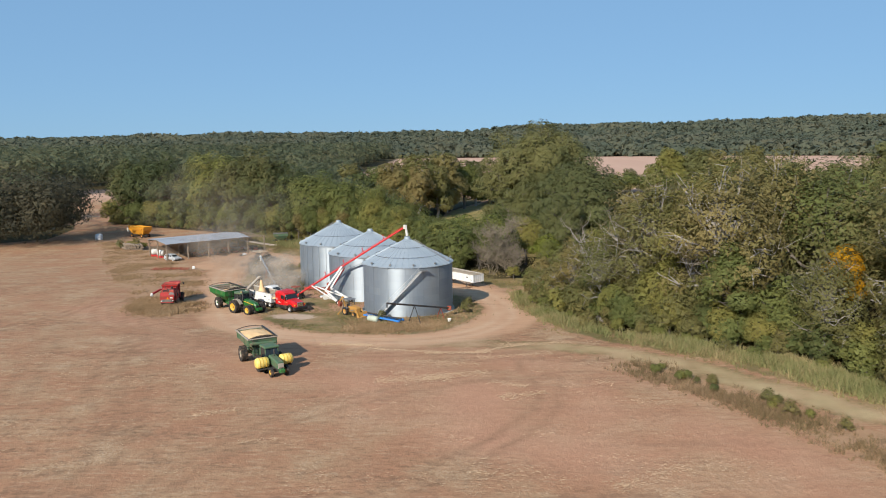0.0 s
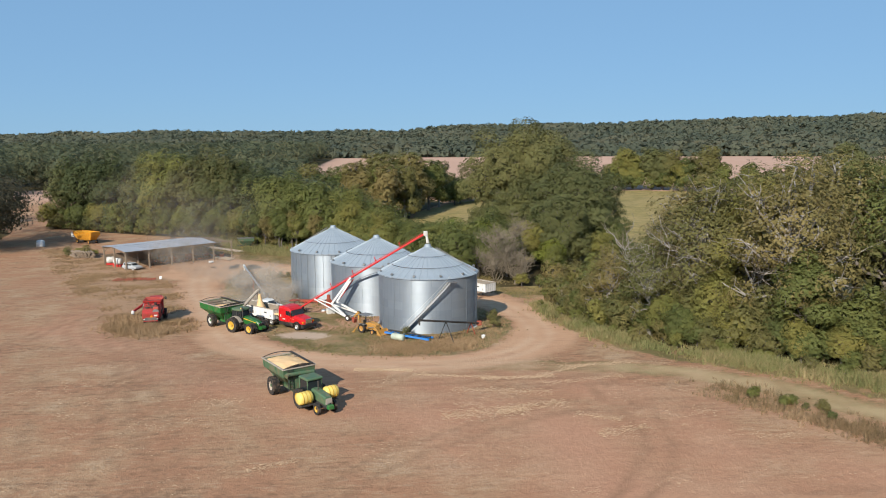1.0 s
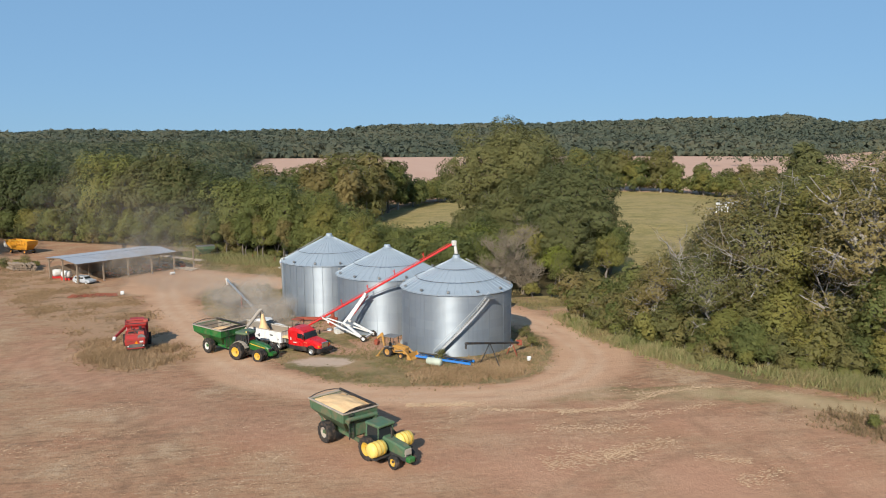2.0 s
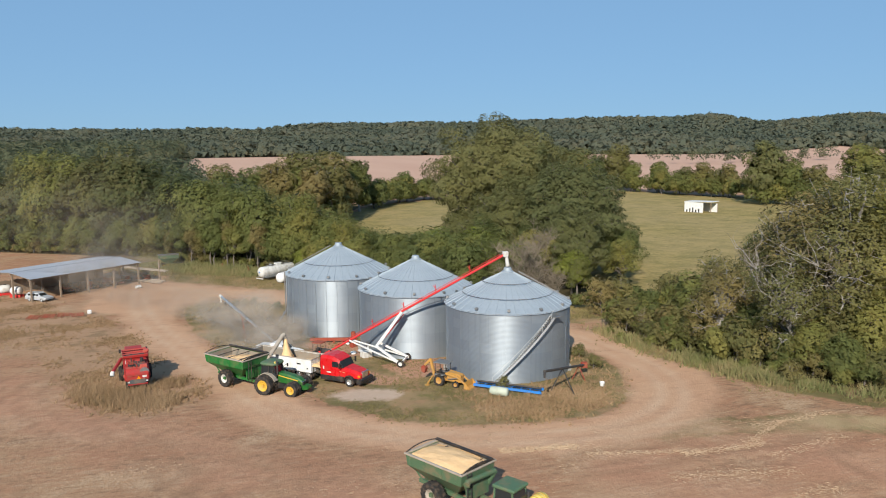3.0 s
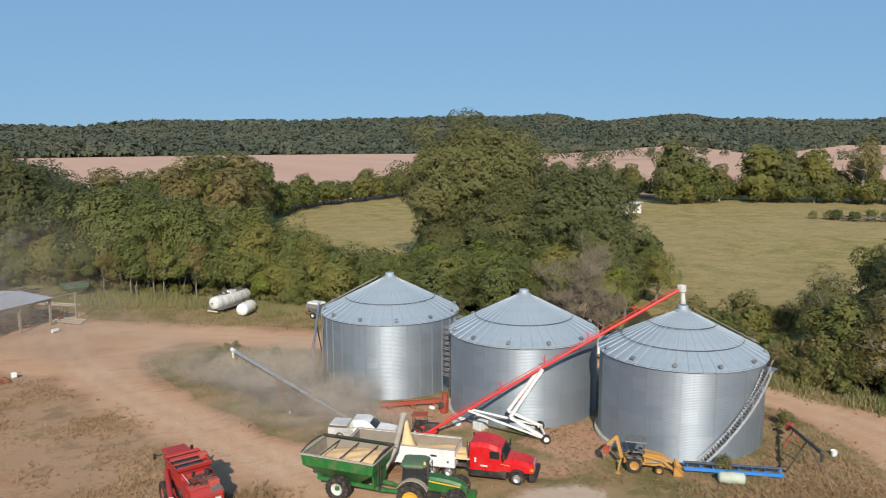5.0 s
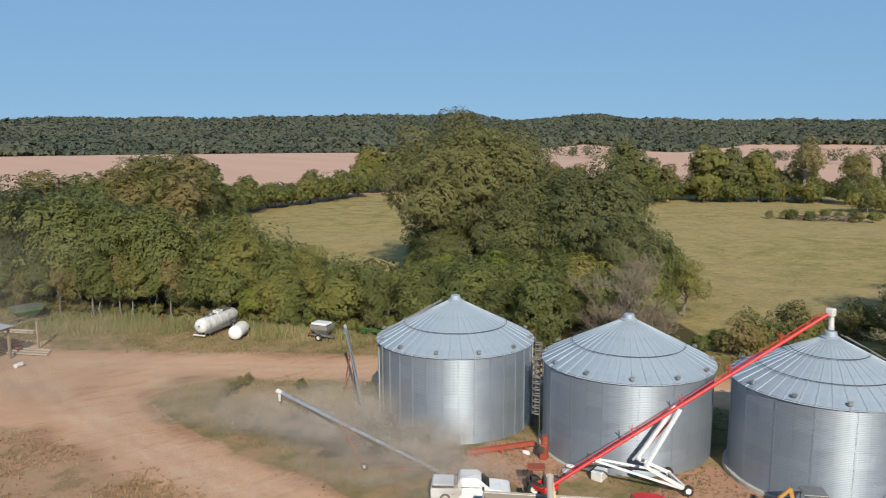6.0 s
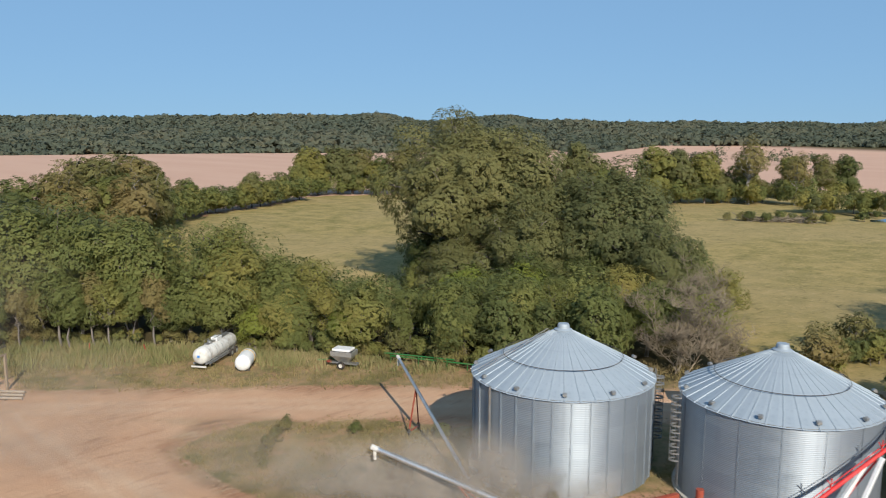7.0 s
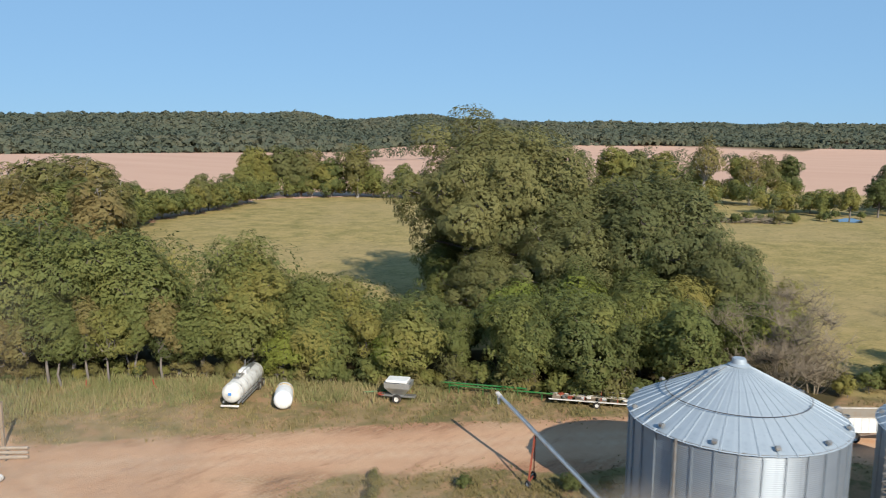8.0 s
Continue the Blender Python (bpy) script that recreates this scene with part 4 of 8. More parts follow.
    for s in (-1, 1):
        bar(fr, (2.4, s * 0.6, 0.9), (2.5, s * 1.2, 2.2), 0.12, 0.12)
        bar(fr, (-2.0, s * 0.6, 0.9), (-2.4, s * 1.2, 2.2), 0.12, 0.12)
    part("chassis", fr, green, c)
    pl = bm_new()
    box(pl, 2.45, 2.55, -1.1, 1.1, 1.0, 2.2, 0.02)
    part("front_plate", pl, green, c)
    lad = bm_new()
    for s in (-0.2, 0.2):
        bar(lad, (L / 2 + 0.1, -1.0 + s, 0.9), (L / 2 + 0.1, -1.0 + s, z1), 0.05, 0.05)
    for k in range(7):
        bar(lad, (L / 2 + 0.1, -1.2, 1.05 + k * 0.3), (L / 2 + 0.1, -0.8, 1.05 + k * 0.3), 0.04, 0.04)
    part("ladder", lad, DARK_STEEL, c)
    jack = bm_new()
    rod(jack, (4.2, -0.5, 0.25), (4.2, -0.5, 1.1), 0.06)
    part("jack", jack, DARK_STEEL, c)
    au = bm_new()
    if auger_out:
        rod(au, (2.2, 1.0, 1.2), (2.9, 1.9, 2.9), 0.22, n=14)
        rod(au, (2.9, 1.9, 2.9), (2.55, 4.3, 4.55), 0.22, n=14)
        rod(au, (2.55, 4.3, 4.62), (2.53, 4.55, 4.1), 0.25, n=14)
        part("unload_auger", au, BEIGE, c, "dusty unloading tube swung out over the trailer")
    else:
        rod(au, (2.2, 1.1, 1.2), (2.85, 1.35, 2.5), 0.2, n=14)
        rod(au, (2.85, 1.35, 2.5), (2.85, -1.3, 2.6), 0.18, n=14)
        rod(au, (2.85, -1.3, 2.6), (2.95, -1.55, 2.5), 0.22, n=14)
        part("unload_auger", au, green, c, "folded green unloading tube")
    for s in (-1, 1):
        wheel(c, 0, s * 1.62, 0.9, 0.72, BEIGE if green is OLD_GREEN else OFFWHITE, 18, 0.48)
    return c


def tractor(x, y, heading, label, modern, group="tractors"):
    t = thing("tractor", x, y, heading, label, "tractor", group)
    if modern:
        rr, fr_, wb = 0.99, 0.76, 3.05
        g = GREEN
        hood = bm_new()
        secs = []
        for xx, hw, z0, z1 in ((0.75, 0.46, 1.15, 2.1), (1.6, 0.47, 1.08, 2.05), (2.6, 0.46, 1.0, 1.9), (3.35, 0.42, 0.95, 1.7), (3.75, 0.33, 0.98, 1.42)):
            secs.append([(xx, -hw, z0), (xx, -hw, z1 - 0.18), (xx, -hw * 0.72, z1), (xx, hw * 0.72, z1), (xx, hw, z1 - 0.18), (xx, hw, z0)])
        loft(hood, secs)
        part("hood", hood, g, t, smooth=False)
        for s in (-1, 1):
            st = bm_new()
            bar(st, (0.78, s * 0.475, 1.86), (3.3, s * 0.435, 1.47), 0.03, 0.1)
            part("stripe", st, YELLOW, t, "yellow hood stripe")
        gr = bm_new()
        box(gr, 3.5, 3.83, -0.31, 0.31, 1.0, 1.32, 0.03)
        part("grille", gr, BLACK, t)
        for s in (-1, 1):
            hl = bm_new()
            box(hl, 3.66, 3.8, s * 0.24 - 0.09, s * 0.24 + 0.09, 1.33, 1.42, 0.02)
            part("headlight", hl, CHROME, t)
        wgt = bm_new()
        prism(wgt, [(3.55, 0.55), (4.35, 0.6), (4.45, 0.8), (4.3, 1.02), (3.75, 1.02), (3.55, 0.9)], -0.42, 0.42, 0.05)
        part("front_weight", wgt, g, t)
        ch = bm_new()
        box(ch, -0.7, 3.6, -0.33, 0.33, 0.68, 1.2, 0.05)
        box(ch, -0.95, -0.55, -0.4, 0.4, 0.5, 1.1, 0.05)
        rod(ch, (0, -1.35, rr), (0, 1.35, rr), 0.16, n=12)
        rod(ch, (wb, -1.2, fr_), (wb, 1.2, fr_), 0.13, n=12)
        part("chassis", ch, DARK_STEEL, t)
        cab = bm_new()
        secs = []
        for zz, x0, x1, hw in ((1.25, -0.55, 0.95, 0.72), (1.9, -0.7, 1.0, 0.86), (2.85, -0.62, 0.72, 0.8)):
            secs.append([(x0, -hw, zz), (x1, -hw * 0.86, zz), (x1, hw * 0.86, zz), (x0, hw, zz)])
        loft(cab, secs)
        part("cab_glass", cab, GLASS, t, "dark tinted cab windows")
        for xx, yy, x2, y2 in ((-0.7, 0.87, -0.62, 0.81), (1.0, 0.75, 0.72, 0.7), (0.15, 0.84, 0.12, 0.79)):
            for s in (-1, 1):
                p = bm_new()
                bar(p, (xx, s * yy, 1.9), (x2, s * y2, 2.86), 0.09, 0.09)
                bar(p, (xx, s * yy, 1.9), (xx * 0.95, s * yy * 0.86, 1.25), 0.09, 0.09)
                part("cab_post", p, BLACK, t)
        rf = bm_new()
        secs = []
        for zz, gx_, gy_ in ((2.82, 0.0, 0.0), (2.95, 0.1, 0.07), (3.1, 0.04, 0.02), (3.17, -0.2, -0.2)):
            x0, x1, hw = -0.8 - gx_, 0.95 + gx_, 0.86 + gy_
            secs.append([(x0, -hw * 0.8, zz), (x0 * 0.7, -hw, zz), (x1 * 0.7, -hw, zz), (x1, -hw * 0.7, zz), (x1, hw * 0.7, zz), (x1 * 0.7, hw, zz), (x0 * 0.7, hw, zz), (x0, hw * 0.8, zz)])
        loft(rf, secs)
        part("cab_roof", rf, OLD_GREEN, t, "dusty green cab roof")
        bc = bm_new()
        rod(bc, (0.85, -0.7, 3.12), (0.85, -0.7, 3.3), 0.08)
        part("beacon", bc, TANK_YELLOW, t)
        for s in (-1, 1):
            fd = bm_new()
            outer, inner = [], []
            for i in range(7):
                a = radians(20 + i * 22)
                outer.append((1.17 * math.cos(a), rr + 1.14 * math.sin(a)))
                inner.append((1.11 * math.cos(a), rr + 1.08 * math.sin(a)))
            prism(fd, outer + inner[::-1], s * 0.62, s * 1.25)
            part("fender", fd, BEIGE, t, "dust-covered rear fender")
            mr = bm_new()
            bar(mr, (0.95, s * 0.75, 2.5), (1.05, s * 1.3, 2.5), 0.04, 0.04)
            box(mr, 1.0, 1.08, s * 1.3 - 0.1, s * 1.3 + 0.1, 2.25, 2.6, 0.02)
            part("mirror", mr, BLACK, t)
            stp = bm_new()
            for k in range(3):
                box(stp, 0.75, 1.15, s * 0.75, s * 1.02, 0.5 + 0.3 * k, 0.55 + 0.3 * k)
            bar(stp, (0.75, s * 1.0, 0.4), (0.75, s * 1.0, 1.5), 0.04, 0.04)
            part("steps", stp, BLACK, t)
            tk = bm_new()
            prism(tk, [(0.6, 0.55), (1.9, 0.55), (1.95, 1.05), (0.6, 1.1)], s * 0.36, s * 0.72, 0.06)
            part("fuel_tank", tk, BLACK, t)
        ex = bm_new()
        rod(ex, (1.05, -0.62, 1.9), (1.05, -0.62, 3.25), 0.08)
        rod(ex, (1.05, -0.62, 3.25), (1.0, -0.62, 3.42), 0.07)
        part("exhaust", ex, DARK_STEEL, t)
        for s in (-1, 1):
            for yy in (0.95, 1.6):
                wheel(t, 0, s * yy, rr, 0.5, YELLOW, 20, 0.56)
            for yy in (0.85, 1.38):
                wheel(t, wb, s * yy, fr_, 0.42, YELLOW, 16, 0.55)
    else:
        rr, fr_, wb = 0.92, 0.5, 2.7
        g = OLD_GREEN
        hood = bm_new()
        secs = []
        for xx, hw, z0, z1 in ((0.9, 0.42, 1.1, 1.95), (2.0, 0.42, 1.05, 1.85), (2.9, 0.4, 1.0, 1.75), (3.35, 0.36, 0.95, 1.65)):
            secs.append([(xx, -hw, z0), (xx, -hw, z1 - 0.12), (xx, -hw * 0.75, z1), (xx, hw * 0.75, z1), (xx, hw, z1 - 0.12), (xx, hw, z0)])
        loft(hood, secs)
        part("hood", hood, OLD_GREEN, t)
        gr = bm_new()
        box(gr, 3.34, 3.4, -0.33, 0.33, 0.98, 1.55, 0.02)
        part("grille", gr, BEIGE, t, "dusty front grille")
        wgt = bm_new()
        box(wgt, 3.4, 3.85, -0.3, 0.3, 0.6, 1.0, 0.06)
        part("front_weight", wgt, CART_GREEN, t)
        ch = bm_new()
        box(ch, -0.6, 3.4, -0.3, 0.3, 0.6, 1.15, 0.05)
        rod(ch, (0, -1.3, rr), (0, 1.3, rr), 0.15, n=12)
        rod(ch, (wb, -0.95, fr_ + 0.12), (wb, 0.95, fr_ + 0.12), 0.1, n=10)
        part("chassis", ch, DARK_STEEL, t)
        cab = bm_new()
        loft(cab, [[(-0.6, -0.75, 1.2), (0.9, -0.72, 1.2), (0.9, 0.72, 1.2), (-0.6, 0.75, 1.2)], [(-0.6, -0.8, 1.9), (0.92, -0.76, 1.9), (0.92, 0.76, 1.9), (-0.6, 0.8, 1.9)],
                   [(-0.5, -0.75, 2.65), (0.75, -0.7, 2.65), (0.75, 0.7, 2.65), (-0.5, 0.75, 2.65)]])
        part("cab_glass", cab, GLASS, t, "dark cab windows")
        for xx, yy in ((-0.58, 0.79), (0.86, 0.74)):
            for s in (-1, 1):
                p = bm_new()
                bar(p, (xx, s * yy, 1.25), (xx * 0.9, s * yy * 0.96, 2.66), 0.1, 0.1)
                part("cab_post", p, g, t)
        rf = bm_new()
        box(rf, -0.72, 0.98, -0.85, 0.85, 2.62, 2.86, 0.08)
        part("cab_roof", rf, OLD_GREEN, t, "faded green cab roof")
        for s in (-1, 1):
            tk = bm_new()
            lathe(tk, [(0.05, -0.72), (0.42, -0.7), (0.56, -0.58), (0.58, 0), (0.56, 0.58), (0.42, 0.7), (0.05, 0.72)], 20, "y", (1.35, s * 1.35, 1.35))
            tank = part("side_tank", tk, TANK_YELLOW, t, "round yellow plastic tank", smooth=True)
            for yy in (-0.35, 0.0, 0.35):
                b2 = bm_new()
                lathe(b2, [(0.565, -0.035), (0.595, -0.035), (0.595, 0.035), (0.565, 0.035)], 20, "y", (1.35, s * 1.35 + yy, 1.35))
                part("band", b2, YELLOW, tank)
            cr = bm_new()
            box(cr, 0.9, 1.8, s * 0.4, s * 1.9, 0.68, 0.78)
            part("tank_cradle", cr, DARK_STEEL, t)
            wheel(t, 0, s * 1.15, rr, 0.48, YELLOW, 18, 0.56)
            wheel(t, wb, s * 0.85, fr_ + 0.05, 0.28, YELLOW, 0, 0.5)
        ex = bm_new()
        rod(ex, (1.5, 0, 1.8), (1.5, 0, 2.7), 0.06)
        part("exhaust", ex, DARK_STEEL, t)
    return t


def semi_truck(x, y, heading):
    """Origin under the front axle."""
    t = thing("semi_truck", x, y, heading, "bright red sleeper-cab semi truck parked beside the grain cart", "truck")
    cab = bm_new()
    secs = []
    for xx, hw, z0, z1 in ((-3.55, 1.2, 0.95, 2.95), (-2.9, 1.22, 0.95, 3.05), (-2.1, 1.22, 0.95, 3.0), (-1.5, 1.2, 0.95, 2.78), (-1.2, 1.16, 0.95, 2.62)):
        secs.append([(xx, -hw, z0), (xx, -hw, z1 - 0.3), (xx, -hw * 0.82, z1), (xx, hw * 0.82, z1), (xx, hw, z1 - 0.3), (xx, hw, z0)])
    loft(cab, secs)
    part("sleeper_cab", cab, RED, t)
    hood = bm_new()
    secs = []
    for xx, hw, z0, z1 in ((-1.2, 1.1, 0.95, 1.95), (-0.5, 1.08, 0.95, 1.88), (0.5, 1.0, 0.95, 1.72), (1.05, 0.92, 0.9, 1.55), (1.22, 0.8, 0.9, 1.38)):
        secs.append([(xx, -hw, z0), (xx, -hw, z1 - 0.25), (xx, -hw * 0.7, z1), (xx, hw * 0.7, z1), (xx, hw, z1 - 0.25), (xx, hw, z0)])
    loft(hood, secs)
    part("hood", hood, RED, t)
    ws = bm_new()
    loft(ws, [[(-1.19, -1.08, 1.9), (-1.19, 1.08, 1.9), (-0.78, 1.0, 1.88), (-0.78, -1.0, 1.88)], [(-1.22, -1.04, 2.56), (-1.22, 1.04, 2.56), (-1.14, 0.98, 2.55), (-1.14, -0.98, 2.55)]])
    part("windscreen", ws, GLASS, t, "dark raked windscreen")
    for s in (-1, 1):
        w = bm_new()
        box(w, -2.05, -1.3, s * 1.2, s * 1.235, 1.92, 2.5, 0.01)
        part("side_window", w, GLASS, t)
        m = bm_new()
        bar(m, (-1.15, s * 1.15, 2.1), (-0.95, s * 1.5, 2.2), 0.04, 0.04)
        box(m, -1.0, -0.88, s * 1.42, s * 1.62, 1.95, 2.5, 0.02)
        part("mirror", m, BLACK, t)
        f = bm_new()
        outer, inner = [], []
        for i in range(9):
            a = radians(-5 + i * 22)
            outer.append((0.68 * math.cos(a), 0.52 + 0.72 * math.sin(a)))
            inner.append((0.58 * math.cos(a), 0.52 + 0.6 * math.sin(a)))
        prism(f, outer + inner[::-1], s * 0.85, s * 1.24)
        part("fender", f, BLACK, t)
        h = bm_new()
        box(h, 0.95, 1.2, s * 0.88 - 0.14, s * 0.88 + 0.14, 1.1, 1.3, 0.03)
        part("headlight", h, LAMP_AMBER, t, "headlamp with amber lens")
        sk = bm_new()
        box(sk, -3.6, -0.75, s * 0.95, s * 1.22, 0.42, 0.98, 0.05)
        part("side_tank", sk, BLACK, t)
        ex = bm_new()
        rod(ex, (-3.72, s * 0.95, 0.9), (-3.72, s * 0.95, 3.05), 0.09, n=12)
        part("exhaust_stack", ex, CHROME, t)
        pl = bm_new()
        box(pl, -2.75, -2.2, s * 1.222, s * 1.236, 1.25, 1.38)
        part("lettering_bar", pl, OFFWHITE, t, "pale unreadable door marking")
        pl = bm_new()
        box(pl, -3.2, -3.05, s * 1.222, s * 1.236, 1.55, 1.9)
        part("emblem", pl, OFFWHITE, t, "pale plain emblem")
    g = bm_new()
    box(g, 1.1, 1.27, -0.55, 0.55, 0.95, 1.6, 0.04)
    part("grille", g, CHROME, t)
    bp = bm_new()
    prism(bp, [(0.9, 0.4), (1.45, 0.45), (1.5, 0.85), (1.2, 0.95), (0.9, 0.9)], -1.2, 1.2, 0.05)
    part("bumper", bp, BLACK, t)
    ch = bm_new()
    for s in (-1, 1):
        bar(ch, (-7.0, s * 0.43, 0.88), (1.0, s * 0.43, 0.88), 0.12, 0.28)
    box(ch, -6.8, -5.0, -0.5, 0.5, 1.02, 1.18, 0.03)
    part("chassis", ch, DARK_STEEL, t)
    for s in (-1, 1):
        wheel(t, 0, s * 1.05, 0.52, 0.3, ALU, 0, 0.56)
        for xx in (-5.2, -6.5):
            for yy in (0.78, 1.1):
                wheel(t, xx, s * yy, 0.52, 0.28, ALU, 0, 0.56)
    return t


def hopper_trailer(x, y, heading, label, length, group="trailers", load=True):
    """Origin under the front end of the box."""
    t = thing("hopper_trailer", x, y, heading, label, "trailer", group)
    L, W, z0, z1 = length, 2.5, 1.0, 2.38
    bm = bm_new()

    def ring(x0, x1, w, z):
        return [(x0, -w / 2, z), (x1, -w / 2, z), (x1, w / 2, z), (x0, w / 2, z)]
    loft(bm, [ring(-L, 0, W, z0), ring(-L, 0, W, z1), ring(-L + 0.07, -0.07, W - 0.14, z1), ring(-L + 0.07, -0.07, W - 0.14, z0 + 0.06)])
    part("box", bm, WHITE, t)
    lin = bm_new()
    loft(lin, [ring(-L + 0.075, -0.075, W - 0.15, z0 + 0.1), ring(-L + 0.075, -0.075, W - 0.15, z1 - 0.02), ring(-L + 0.095, -0.095, W - 0.19, z1 - 0.02), ring(-L + 0.095, -0.095, W - 0.19, z0 + 0.1)], caps=False)
    part("lining", lin, INSIDE, t, "dusty grey inside walls")
    for cx in (-L * 0.27, -L * 0.73):
        hp = bm_new()
        loft(hp, [ring(cx - L * 0.2, cx + L * 0.2, W - 0.1, z0 - 0.004), ring(cx - 0.4, cx + 0.4, 0.8, 0.38)])
        part("hopper", hp, WHITE, t)
    rail = bm_new()
    for s in (-1, 1):
        box(rail, -L - 0.04, 0.04, s * W / 2 - 0.05, s * W / 2 + 0.05, z1, z1 + 0.1, 0.02)
        box(rail, (-L if s < 0 else 0) - 0.05, (-L if s < 0 else 0) + 0.05, -W / 2 + 0.05, W / 2 - 0.05, z1, z1 + 0.1, 0.02)
    part("top_rail", rail, BEIGE, t)
    n = int(L / 0.62)
    for s in (-1, 1):
        for i in range(n + 1):
            shared(("post", round(z1, 2)), "side_post", lambda: box(bm_new(), -0.03, 0.03, -0.015, 0.015, 1.03, 2.36), WHITE, t, pose(-i * L / n if 0 < i < n else (-0.04 if i == 0 else -L + 0.04), s * (W / 2 + 0.016), 0))
    for i in range(5):
        shared("front_rib", "front_rib", lambda: box(bm_new(), -0.02, 0.03, -0.04, 0.04, 1.05, 2.34), ALU, t, pose(0.01, -1.0 + i * 0.5, 0))
    if load:
        part("grain_load", heap(L - 0.3, W - 0.2, 1.55, 0.35, 5), GRAIN, t, "tan grain filling the box")
    ch = bm_new()
    for s in (-1, 1):
        bar(ch, (-L, s * 0.5, 0.88), (-0.2, s * 0.5, 0.88), 0.12, 0.2)
    part("chassis", ch, DARK_STEEL, t)
    for s in (-1, 1):
        leg = bm_new()
        rod(leg, (-2.4, s * 0.75, 0.1), (-2.4, s * 0.75, 1.0), 0.07)
        box(leg, -2.55, -2.25, s * 0.75 - 0.12, s * 0.75 + 0.12, 0.0, 0.05)
        part("landing_leg", leg, DARK_STEEL, t)
        for xx in (-L + 0.9, -L + 2.15):
            for yy in (0.78, 1.1):
                wheel(t, xx, s * yy, 0.52, 0.28, ALU, 0, 0.56)
        bars = bm_new()
        box(bars, -1.9, -1.4, s * (W / 2 + 0.003), s * (W / 2 + 0.014), 1.75, 1.9)
        part("lettering_bar", bars, BLACK, t, "dark unreadable marking")
        bars = bm_new()
        box(bars, -0.6, -0.45, s * (W / 2 + 0.003), s * (W / 2 + 0.014), 1.35, 1.5)
        part("lettering_bar", bars, BLACK, t, "dark unreadable marking")
    for k in range(2):
        part("mud_flap", box(bm_new(), -L - 0.05, -L + 0.02, -1.2 + k * 1.9, -0.7 + k * 1.9, 0.35, 0.9, 0.01), BLACK, t)
    return t


